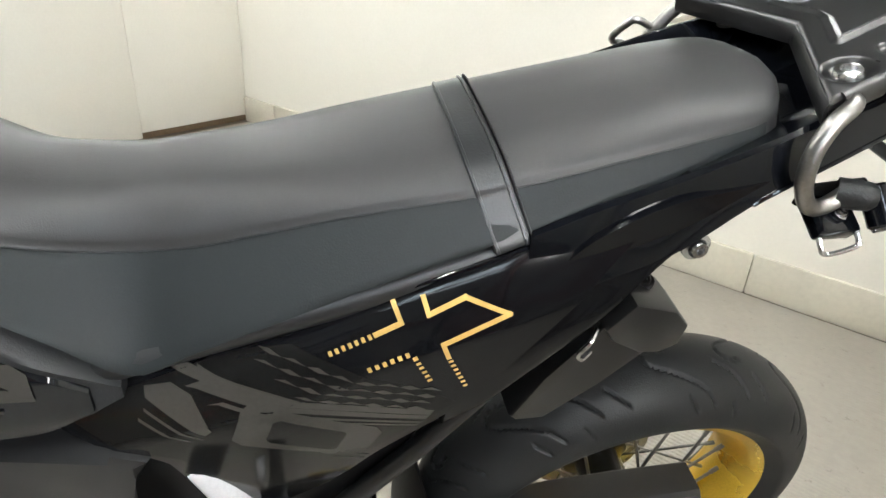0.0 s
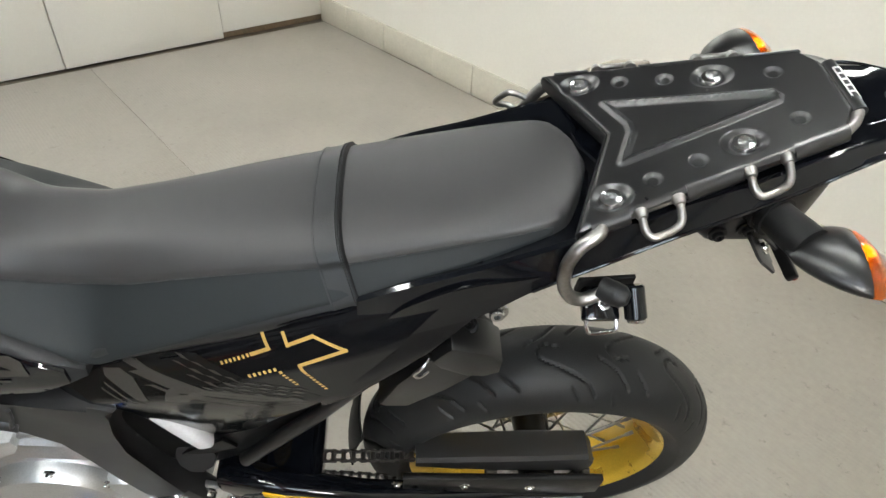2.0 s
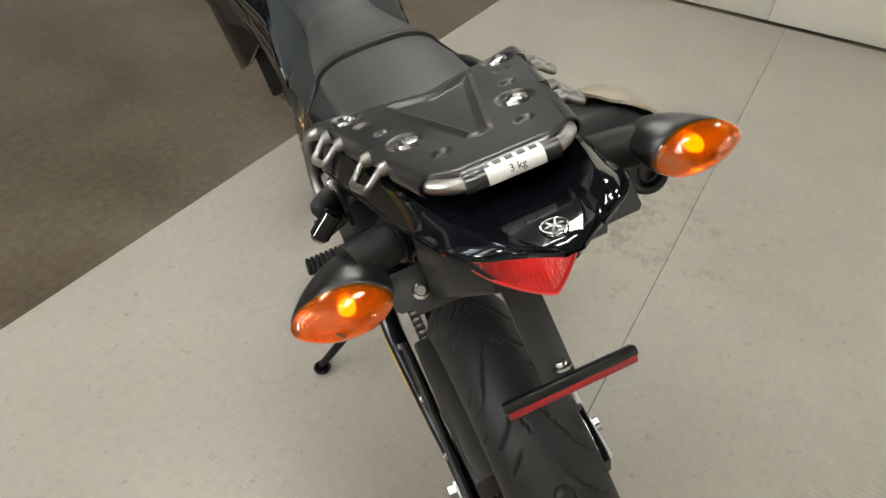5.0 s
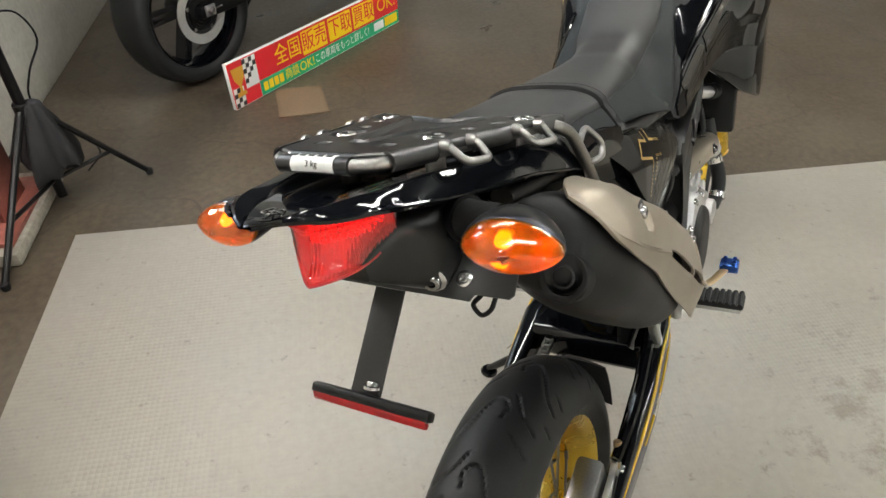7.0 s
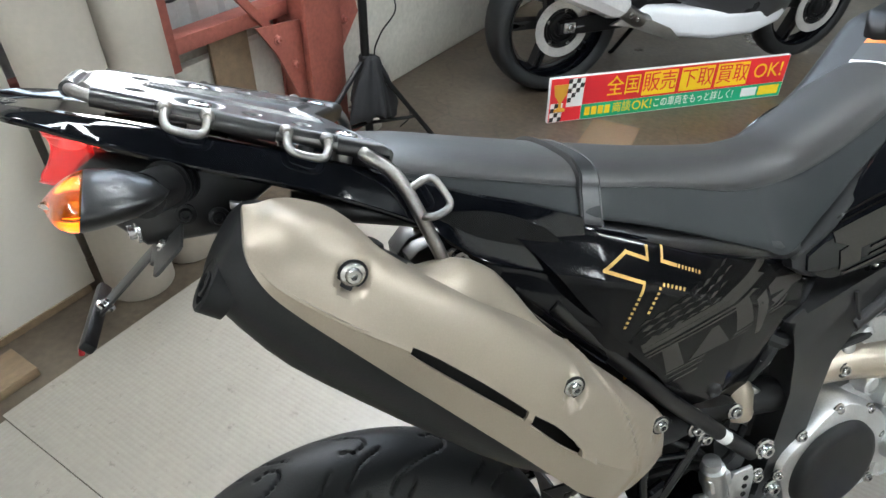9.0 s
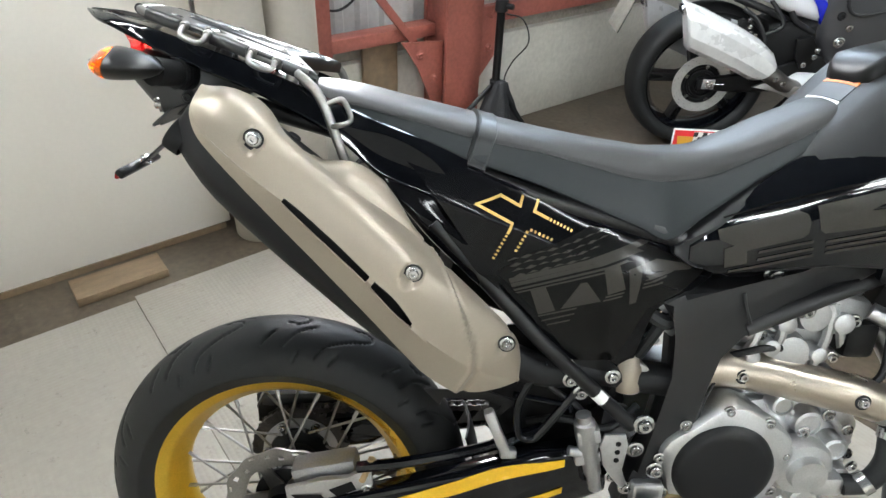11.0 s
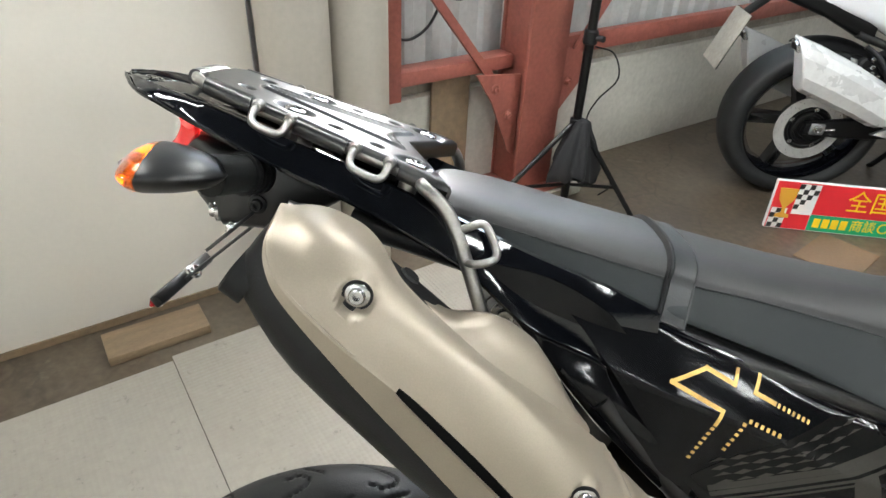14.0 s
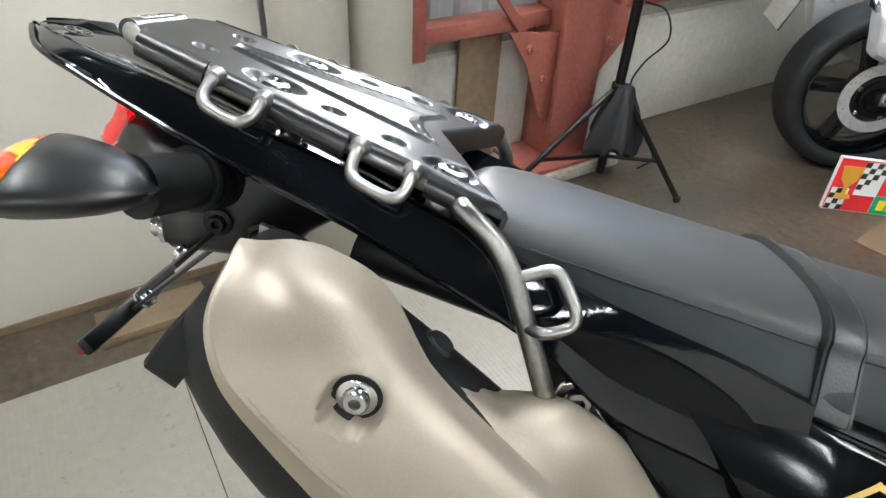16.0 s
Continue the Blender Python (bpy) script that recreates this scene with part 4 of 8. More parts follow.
wheel("rear_wheel", AX, AZ, TYRE_R, 0.071, 0.052, -0.066, 0.104, True)
wheel("front_wheel", 1.425, 0.296, 0.301, 0.056, 0.042, 0.07, 0.149)

# swingarm
for sgn in (1, -1):
    bm = bmesh.new()
    rings = []
    for x, zc, h, yc, w, lift in ((-0.075, 0.303, 0.05, 0.112, 0.024, 0), (-0.06, 0.303, 0.062, 0.112, 0.028, 0), (0.05, 0.311, 0.062, 0.114, 0.03, 0.008), (0.16, 0.326, 0.068, 0.12, 0.034, 0.025), (0.3, 0.358, 0.082, 0.126, 0.038, 0.031), (0.42, 0.393, 0.095, 0.122, 0.042, 0.025), (0.50, 0.405, 0.08, 0.105, 0.05, 0.02), (0.53, 0.40, 0.06, 0.095, 0.05, 0)):
        # the right arm is braced, so it stands taller
        lift *= sgn < 0
        zc, h = zc + lift / 2, h + lift
        rings.append([V(x, sgn * (yc + u), zc + v) for u, v in rounded(w, h, w * 0.3, 3)])
    loft(bm, rings)
    arm = part("swingarm", bm, GLOSS, bike, "black swingarm with a yellow stripe")

    def strip(bounds, y_of, material, name, n=24):
        bmm = bmesh.new()
        lo, hi = curve1([(x, a) for x, a, b in bounds]), curve1([(x, b) for x, a, b in bounds])
        x0, x1 = bounds[0][0], bounds[-1][0]
        g, gi = [], []
        for i in range(n + 1):
            x = x0 + (x1 - x0) * i / n
            g.append([V(x, sgn * y_of(x), z) for z in (lo(x)[0], hi(x)[0])])
            gi.append([V(x, sgn * (y_of(x) - 0.0015), z) for z in (lo(x)[0], hi(x)[0])])
        patch(bmm, g, gi)
        part(name, bmm, material, arm)

    ya = curve1([(0.05, 0.1297), (0.16, 0.1377), (0.3, 0.1457), (0.42, 0.1437), (0.46, 0.14)])
    if sgn < 0:
        strip([(0.061, 0.330, 0.332), (0.12, 0.343, 0.351), (0.185, 0.358, 0.373), (0.276, 0.386, 0.411), (0.365, 0.420, 0.445), (0.455, 0.441, 0.454)], lambda x: ya(x)[0], YELLOW, "stripe")
        strip([(0.230, 0.338, 0.340), (0.30, 0.349, 0.356), (0.368, 0.361, 0.372), (0.455, 0.390, 0.400)], lambda x: ya(x)[0], YELLOW, "stripe")
        for k in range(8):
            strip([(0.290 + k * 0.0057, 0.3485 + k * 0.0012, 0.3545 + k * 0.0012), (0.2938 + k * 0.0057, 0.3490 + k * 0.0012, 0.3550 + k * 0.0012)], lambda x: ya(x)[0] + 0.0003, S_WHT, "print_bar", 2)
    else:
        strip([(0.13, 0.333, 0.334), (0.25, 0.352, 0.362), (0.36, 0.385, 0.41), (0.455, 0.418, 0.436)], lambda x: ya(x)[0], YELLOW, "stripe")
        strip([(0.22, 0.326, 0.328), (0.34, 0.348, 0.352), (0.455, 0.378, 0.384)], lambda x: ya(x)[0], YELLOW, "stripe")
    bm = bmesh.new()
    lathe(bm, (0, sgn * 0.112, 0.303), (0, sgn, 0), [(0.0001, 0.014), (0.018, 0.014), (0.018, 0.02), (0.013, 0.021), (0.013, 0.032), (0.0001, 0.033)], 6 if sgn > 0 else 24, False)
    part("axle_nut", bm, CHROME, arm)
    bm = bmesh.new()
    box(bm, (-0.035, sgn * 0.128, 0.303), (0.07, 0.006, 0.045), 0.002)
    part("chain_adjuster", bm, CAST, arm)
bm = bmesh.new()
rings = []
for y in (-0.11, -0.07, 0.07, 0.11):
    rings.append([V(0.42 + u, y, 0.395 + v) for u, v in rounded(0.1, 0.075, 0.02, 3)])
loft(bm, rings)
part("swingarm_bridge", bm, GLOSS, bike)

# chain: plates and rollers round both sprockets
bm = bmesh.new()
loop = [V(0.5 + 0.036 * math.cos(a), 0.075, 0.375 + 0.036 * math.sin(a)) for a in np.radians(np.linspace(95, -85, 7))]
loop += [V(0.0 + 0.088 * math.cos(a), 0.075, AZ + 0.088 * math.sin(a)) for a in np.radians(np.linspace(-85, -262, 17))]
pts = loop + [loop[0]]
ln = [0.0]
for a, b in zip(pts, pts[1:]):
    ln.append(ln[-1] + (b - a).length)
PITCH = 0.0159
nl = int(ln[-1] / PITCH)


def on_loop(d):
    d %= ln[-1]
    for i in range(len(pts) - 1):
        if ln[i + 1] >= d:
            return pts[i] + (pts[i + 1] - pts[i]) * ((d - ln[i]) / (ln[i + 1] - ln[i]))
    return pts[-1]


for i in range(nl):
    a, b = on_loop(i * ln[-1] / nl), on_loop((i + 1) * ln[-1] / nl)
    d = (b - a).normalized()
    w = V(-d.z, 0, d.x)
    o = 0.0085 if i % 2 else 0.0065
    for sy in (-1, 1):
        lo = []
        for u, v in ((-0.006, 0.0), (-0.003, 0.0065), (0.004, 0.0055), ((b - a).length / 2, 0.0042), ((b - a).length - 0.004, 0.0055), ((b - a).length + 0.003, 0.0065), ((b - a).length + 0.006, 0.0)):
            lo.append((u, v))
        lo += [(u, -v) for u, v in lo[-2:0:-1]]
        prism(bm, lo, lambda u, v, h, a=a, d=d, w=w: a + d * u + w * v + V(0, h, 0), sy * o - 0.001, sy * o + 0.001)
    cyl(bm, a - V(0, 0.0095, 0), a + V(0, 0.0095, 0), 0.0042, seg=8)
part("chain", bm, CHAIN, bike, "dark steel drive chain")
bm = bmesh.new()
lathe(bm, (0.5, 0.075, 0.375), (0, 1, 0), [(0.0001, -0.006), (0.034, -0.006), (0.034, 0.006), (0.0001, 0.006)], 26, False)
part("front_sprocket", bm, CHAIN, bike)
# chain guard over the upper run
bm = bmesh.new()
rings = []
for x, z0, z1, y0, y1 in ((-0.075, 0.388, 0.413, 0.058, 0.096), (-0.06, 0.383, 0.440, 0.052, 0.100), (0.05, 0.395, 0.444, 0.052, 0.102), (0.15, 0.41, 0.446, 0.054, 0.102), (0.22, 0.42, 0.442, 0.056, 0.100)):
    rings.append([V(x, y, z) for y, z in ((y0, z1 - 0.010), (y0, z1 - 0.002), (y0 + 0.003, z1), (y1 - 0.006, z1), (y1, z1 - 0.006), (y1, z0), (y1 - 0.004, z0), (y1 - 0.004, z1 - 0.008), (y1 - 0.008, z1 - 0.010))])
loft(bm, rings)
part("chain_guard", bm, STAY, bike, "black plastic chain guard")
bm = bmesh.new()
rings = []
for x, z0, z1 in ((-0.09, 0.335, 0.40), (-0.05, 0.33, 0.405), (0.1, 0.345, 0.415), (0.24, 0.375, 0.43)):
    rings.append([V(x, 0.117 + u, (z0 + z1) / 2 + v) for u, v in rounded(0.012, z1 - z0, 0.004, 2)])
loft(bm, rings)
part("guard_side", bm, PLASTIC, bike)
for x, z in ((0.14, 0.391), (0.25, 0.408), (0.03, 0.375)):
    bolt("guard_bolt", V(x, 0.123, z), V(0, 1, 0), 0.006, bike)

# brake caliper and its guard on the other side
bm = bmesh.new()
box(bm, (0.075, -0.083, 0.385), (0.11, 0.045, 0.05), 0.01, Matrix.Rotation(radians(-12), 4, "Y"))
part("brake_caliper", bm, mat("dark_cast_caliper", (0.36, 0.36, 0.36), 0.4, 0.8, 0.15, 20, 300, 0.15), bike, "grey cast brake caliper")
bm = bmesh.new()
OUT = [(0.013, 0.378), (0.016, 0.345), (0.022, 0.335), (0.039, 0.330), (0.144, 0.359), (0.154, 0.386), (0.151, 0.412), (0.129, 0.411), (0.115, 0.398), (0.07, 0.396), (0.045, 0.386)]
prism(bm, OUT, lambda u, v, h: V(u, h, v), -0.122, -0.112, 0.002)
part("caliper_guard", bm, CAST, bike, "polished alloy caliper guard")
for poly in ([(0.023, 0.366), (0.038, 0.350), (0.078, 0.357), (0.070, 0.367)], [(0.083, 0.377), (0.096, 0.364), (0.128, 0.378), (0.120, 0.394)]):
    bm = bmesh.new()
    prism(bm, poly, lambda u, v, h: V(u, h, v), -0.1232, -0.1222)
    part("guard_slot", bm, MATTE, bike)
bm = bmesh.new()
cyl(bm, (0.136, -0.118, 0.392), (0.154, -0.118, 0.436), 0.0065, seg=14, edge=0.001)
part("slide_pin", bm, PEDAL, bike, "brass coloured slide pin")
bolt("guard_bolt", V(0.145, -0.122, 0.378), V(0, -1, 0), 0.007, bike)
bm = bmesh.new()
tube(bm, spline([V(0.13, -0.12, 0.42), V(0.22, -0.128, 0.44), V(0.33, -0.125, 0.465), V(0.42, -0.12, 0.50)], 5), 0.009, 8)
part("torque_rod", bm, GLOSS, bike)

# ---- frame, engine ----
FR = [(0.545, 0.36), (0.565, 0.43), (0.597, 0.495), (0.612, 0.60), (0.607, 0.665), (0.588, 0.70), (0.572, 0.722), (0.60, 0.738), (0.694, 0.746), (0.76, 0.775), (0.86, 0.822), (1.0, 0.90), (1.03, 0.86), (0.95, 0.80), (0.84, 0.748), (0.74, 0.71), (0.69, 0.68), (0.66, 0.64), (0.648, 0.58), (0.655, 0.50), (0.63, 0.42), (0.61, 0.355)]
for sgn in (1, -1):
    bm = bmesh.new()
    prism(bm, FR, lambda u, v, h: V(u, sgn * (h - max(0, u - 0.8) * 0.25), v), 0.088, 0.135, 0.010)
    part("frame_beam", bm, FRAME, bike, "matte black alloy frame beam")
    bm = bmesh.new()
    path = [V(0.24, -0.122, 0.833), V(0.40, -0.128, 0.658), V(0.555, -0.13, 0.512)] if sgn < 0 else [V(0.215, 0.100, 0.838), V(0.345, 0.106, 0.655), V(0.47, 0.112, 0.505)]
    tube(bm, path, 0.0110, 14)
    st = part("subframe_tube", bm, HOUSING, bike, "black subframe tube")
    if sgn < 0:
        # small white label wrapped on the tube
        d, c = V(0.155, -0.002, -0.146).normalized(), V(0.498, -0.1293, 0.5655)
        w = V(0, 1, 0).cross(d).normalized()
        bm = bmesh.new()
        arc = [radians(-62 + 124 * k / 8) for k in range(9)]
        patch(bm, [[c + d * u + w * (r * math.sin(a)) - V(0, r * math.cos(a), 0) for u in (-0.009, 0.009)] for a in arc for r in (0.0114,)], [[c + d * u + w * (r * math.sin(a)) - V(0, r * math.cos(a), 0) for u in (-0.009, 0.009)] for a in arc for r in (0.0108,)])
        part("label", bm, S_WHT, st, "small white label")
    bm = bmesh.new()
    tube(bm, [V(0.66, sgn * 0.105, 0.79), V(0.40, sgn * 0.10, 0.862), V(0.2, sgn * 0.09, 0.925), V(0.0, sgn * 0.07, 0.975)], 0.013, 12)
    part("subframe_rail", bm, FRAME, bike)
    bm = bmesh.new()
    tube(bm, [V(0.70, sgn * 0.125, 0.68), V(0.82, sgn * 0.12, 0.735), V(0.95, sgn * 0.10, 0.78)], 0.013, 10)
    part("frame_brace", bm, FRAME, bike)
    # white welded joint mark
    bm = bmesh.new()
    tube(bm, [V(0.682, sgn * 0.137, 0.742), V(0.688, sgn * 0.138, 0.72), V(0.70, sgn * 0.137, 0.695)], 0.0028, 6)
    part("weld_bead", bm, FRAME, bike)
bolt("frame_bolt", V(0.73, -0.118, 0.764), V(0, -1, 0), 0.011, bike)
bm = bmesh.new()
box(bm, (0.745, 0, 0.77), (0.16, 0.2, 0.045), 0.012)
part("tank_bracket", bm, PLASTIC, bike)
bm = bmesh.new()
tube(bm, spline([V(0.545, -0.105, 0.50), V(0.54, -0.02, 0.45), V(0.54, 0.02, 0.45), V(0.545, 0.105, 0.50)], 5), 0.03, 10)
part("frame_cross_tube", bm, FRAME, bike)


# ---- seat ----
# rows: x, top z, edge half-width, edge z, foot half-width, foot z
SEAT = curve1([(0.060, 1.000, 0.008, 0.996, 0.010, 0.988), (0.067, 1.007, 0.030, 0.998, 0.033, 0.984), (0.078, 1.0085, 0.052, 0.997, 0.057, 0.979), (0.090, 1.007, 0.068, 0.994, 0.076, 0.973), (0.105, 1.005, 0.0740, 0.990, 0.0825, 0.967), (0.13, 1.001, 0.0770, 0.984, 0.087, 0.957), (0.20, 0.985, 0.080, 0.967, 0.097, 0.937), (0.31, 0.961, 0.082, 0.940, 0.106, 0.907),
               (0.40, 0.943, 0.077, 0.922, 0.113, 0.878), (0.47, 0.931, 0.071, 0.904, 0.116, 0.850), (0.53, 0.923, 0.066, 0.889, 0.117, 0.825), (0.567, 0.919, 0.062, 0.885, 0.117, 0.808), (0.62, 0.921, 0.062, 0.890, 0.111, 0.846), (0.685, 0.942, 0.070, 0.918, 0.100, 0.892), (0.74, 0.968, 0.070, 0.945, 0.090, 0.925), (0.79, 0.990, 0.062, 0.972, 0.074, 0.958), (0.812, 0.999, 0.052, 0.986, 0.060, 0.976), (0.82, 1.000, 0.040, 0.992, 0.044, 0.985)])


def seat_ring(x, grow=0.0):
    top, we, ze, wf, zf = SEAT(x)
    we, wf, top, ze = we + grow, wf + grow, top + grow, ze + grow * 0.6
    half = [(0, top), (we * 0.5, top - 0.002), (we * 0.80, top - (top - ze) * 0.40), (we * 0.955, ze + (top - ze) * 0.20), (we + 0.0005, ze - 0.003), (we + (wf - we) * 0.45, ze - (ze - zf) * 0.42), (wf, zf + (ze - zf) * 0.12), (wf - 0.004, zf)]
    return half


def seat_loft(name, x0, x1, n, rows, material, parent, close, label="", grow=0.0, keep=None):
    bm = bmesh.new()
    rings = []
    for i in range(n + 1):
        x = x0 + (x1 - x0) * i / n
        h = seat_ring(x, grow)[rows[0]:rows[1]]
        if len(h) > 2:
            h = [(p.x, p.y) for p in spline([V(a, b, 0) for a, b in h], 3)]
        rings.append([(x, y, z) for y, z in h])
    if close:
        full = [[V(x, y, z) for x, y, z in r] + [V(x, -y, z) for x, y, z in r[::-1]][(0 if rows[0] else 0):(len(r) - 1 if not rows[0] else len(r))] for r in rings]
        loft(bm, full)
    return part(name, bm, material, parent, label, 50)


seat = seat_loft("seat", 0.060, 0.82, 84, (0, 8), VINYL, bike, True, "dark grey vinyl seat with sewn side panels")
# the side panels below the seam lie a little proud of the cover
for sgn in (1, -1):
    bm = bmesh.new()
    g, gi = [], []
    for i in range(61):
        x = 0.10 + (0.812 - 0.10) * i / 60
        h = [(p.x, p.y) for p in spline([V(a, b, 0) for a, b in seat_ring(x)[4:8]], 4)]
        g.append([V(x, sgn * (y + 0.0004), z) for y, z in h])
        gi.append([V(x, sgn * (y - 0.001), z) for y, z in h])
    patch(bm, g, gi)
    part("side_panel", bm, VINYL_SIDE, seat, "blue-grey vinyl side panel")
    bm = bmesh.new()
    line = []
    for i in range(60):
        x = 0.11 + 0.69 * i / 59
        y, z = seat_ring(x)[4]
        line.append(V(x, sgn * (y + 0.0004), z + 0.001))
    tube(bm, line, 0.0005, 6)
    part("seam", bm, STRAP, seat)
# strap across the seat; a matte black strip paints the shaded groove behind it
for x0, x1, r, nm in ((0.303, 0.333, 0.0028, "strap"), (0.3000, 0.3030, 0.0046, "strap_welt"), (0.3045, 0.3085, 0.0042, "strap_hem"), (0.3285, 0.3325, 0.0034, "strap_hem")):
    bm = bmesh.new()
    rings = []
    for x in (x0, x0 + 0.001, x1 - 0.001, x1):
        gr = r if x0 < x < x1 else 0.0005
        h = [(p.x, p.y) for p in spline([V(a, b, 0) for a, b in seat_ring(x, gr)], 4)]
        rings.append([V(x - (0.961 - z) * 0.40, y, z) for y, z in h] + [V(x - (0.961 - z) * 0.40, -y, z) for y, z in h[::-1][:-1]])
    loft(bm, rings)
    part(nm, bm, MATTE if nm == "strap_welt" else STRAP, seat, "black vinyl passenger strap" if nm == "strap" else "")

# ---- side covers ----
COVER_TOP = curve1([(0.165, 0.960), (0.20, 0.939), (0.29, 0.904), (0.39, 0.866), (0.469, 0.832), (0.567, 0.800), (0.648, 0.762)])
COVER_BOT = curve1([(0.165, 0.955), (0.232, 0.885), (0.281, 0.818), (0.339, 0.747), (0.39, 0.69), (0.43, 0.628), (0.47, 0.585), (0.505, 0.560), (0.533, 0.564), (0.548, 0.588), (0.553, 0.65), (0.563, 0.705), (0.60, 0.733), (0.648, 0.755)])


def cover_y(x, z):
    top = COVER_TOP(x)[0]
    d = max(0.0, top - z)
    y = 0.108 + 0.030 * min(1, d / 0.05) ** 0.7 - 0.03 * max(0, (0.76 - z) / 0.16) ** 1.3
    y -= 0.012 * max(0, (0.30 - x) / 0.14) + 0.012 * max(0, (x - 0.5) / 0.15)
    return y


for sgn in (1, -1):
    bm = bmesh.new()
    g, gi = [], []
    for i in range(97):
        x = 0.165 + (0.648 - 0.165) * i / 96
        t, b = COVER_TOP(x)[0], COVER_BOT(x)[0]
        zs = [t + (b - t) * (j / 48) for j in range(49)]
        g.append([V(x, sgn * cover_y(x, z), z) for z in zs])
        gi.append([V(x, sgn * (cover_y(x, z) - 0.004), z) for z in zs])
    patch(bm, g, gi)
    cover = part("side_cover", bm, COVERBLACK, bike, "gloss black side cover with gold and grey graphics", 30)

    bm = bmesh.new()
    tube(bm, [V(x, sgn * (cover_y(x, COVER_TOP(x)[0]) + 0.0005), COVER_TOP(x)[0]) for x in np.linspace(0.172, 0.645, 60)], 0.0022, 8)
    part("edge_bead", bm, GLOSS, cover)

    def decal(poly, material, name="graphic", lift=0.0004):
        """A thin film cut to an outline of (x, z) and laid on the cover."""
        bmm = bmesh.new()
        vs = [bmm.verts.new((u, 0, v)) for u, v in poly]
        bmm.faces.new(vs)
        bmesh.ops.triangulate(bmm, faces=bmm.faces)
        for k in range(5):
            bmesh.ops.subdivide_edges(bmm, edges=[e for e in bmm.edges if e.calc_length() > 0.008], cuts=1)
            bmesh.ops.triangulate(bmm, faces=bmm.faces)
        for v in bmm.verts:
            v.co.y = sgn * (cover_y(v.co.x, v.co.z) + lift)
        return part(name, bmm, material, cover)

    def gold(a, b, w=0.0019, cap=0.9):
        d = (Vector(b) - Vector(a)).normalized()
        nx, nz = -d.y * w, d.x * w
        e = d * w * cap
        decal([(a[0] - e.x + nx, a[1] - e.y + nz), (b[0] + e.x + nx, b[1] + e.y + nz), (b[0] + e.x - nx, b[1] + e.y - nz), (a[0] - e.x - nx, a[1] - e.y - nz)], GOLDLINE, "gold_line")

    def dashes(a, b, n, w=0.0019):
        a, b = Vector(a), Vector(b)
        for i in range(n):
            gold(a + (b - a) * ((i + 0.2) / n), a + (b - a) * ((i + 0.72) / n), w, 0)

    for a, b in (((0.3615, 0.870), (0.358, 0.859)), ((0.358, 0.859), (0.331, 0.873)), ((0.331, 0.873), (0.298, 0.863)), ((0.298, 0.863), (0.347, 0.838)), ((0.347, 0.838), (0.342, 0.825)), ((0.3835, 0.865), (0.378, 0.852)), ((0.378, 0.852), (0.397, 0.8425))):
        gold(a, b)
    dashes((0.341, 0.823), (0.323, 0.786), 7)
    dashes((0.399, 0.8415), (0.433, 0.825), 7)
    dashes((0.369, 0.829), (0.353, 0.797), 6)
    dashes((0.371, 0.830), (0.405, 0.815), 6)
    # charcoal field with checks, bands and block shapes
    decal([(0.330, 0.768), (0.36, 0.790), (0.41, 0.812), (0.458, 0.830), (0.505, 0.821), (0.57, 0.793), (0.636, 0.764), (0.60, 0.742), (0.552, 0.712), (0.532, 0.665), (0.514, 0.605), (0.475, 0.61), (0.437, 0.64), (0.412, 0.678), (0.375, 0.722)], CHARCOAL, "field", 0.0002)
    for r in range(4):
        for c in range(9 - r):
            x, z = 0.352 + c * 0.0175 + r * 0.0035, 0.787 + c * 0.0052 - r * 0.0078
            hh = 0.0036 - 0.0002 * c
            decal([(x - 0.0085, z - 0.0026), (x, z + hh), (x + 0.0085, z + 0.0026), (x, z - hh + 0.001)] if (r + c) % 2 else [(x - 0.0085, z - 0.0026), (x, z + hh), (x + 0.0085, z + 0.0026)], GREYDECAL)
    for a, b, c, d, w in ((0.350, 0.755, 0.556, 0.812, 0.0036), (0.353, 0.748, 0.53, 0.7975, 0.0028), (0.357, 0.7405, 0.515, 0.785, 0.0012), (0.361, 0.736, 0.49, 0.772, 0.0008)):
        decal([(a, b - w), (c, d - w), (c + 0.008, d - 0.002), (c - 0.004, d + w), (a - 0.003, b + w)], GREYDECAL)
    if sgn < 0:
        shapes = [((0.379, 0.740), (0.400, 0.746), (0.418, 0.707), (0.394, 0.700)), ((0.425, 0.710), (0.448, 0.753), (0.457, 0.755), (0.481, 0.724)), ((0.479, 0.774), (0.501, 0.780), (0.513, 0.744), (0.489, 0.735)), ((0.514, 0.773), (0.535, 0.779), (0.532, 0.722), (0.523, 0.719)), ((0.539, 0.780), (0.557, 0.785), (0.619, 0.772), (0.610, 0.767), (0.540, 0.770)), ((0.540, 0.765), (0.590, 0.771), (0.580, 0.766), (0.540, 0.757))]
        bars = [(0.394, 0.697, 0.448, 0.712), (0.400, 0.689, 0.446, 0.7025), (0.409, 0.682, 0.441, 0.691), (0.538, 0.752, 0.572, 0.762), (0.537, 0.746, 0.566, 0.754), (0.486, 0.731, 0.512, 0.739), (0.484, 0.725, 0.510, 0.733)]
    else:
        shapes = [((0.509, 0.745), (0.499, 0.780), (0.492, 0.786), (0.470, 0.780), (0.394, 0.741), (0.389, 0.730), (0.402, 0.694), (0.410, 0.690), (0.462, 0.714), (0.503, 0.735)), ((0.568, 0.792), (0.548, 0.797), (0.534, 0.790), (0.522, 0.760), (0.527, 0.754), (0.568, 0.784)), ((0.528, 0.811), (0.509, 0.803), (0.512, 0.790), (0.527, 0.800))]
        bars = [(0.398, 0.684, 0.44, 0.702), (0.402, 0.677, 0.43, 0.690), (0.53, 0.748, 0.57, 0.775), (0.54, 0.746, 0.575, 0.767)]
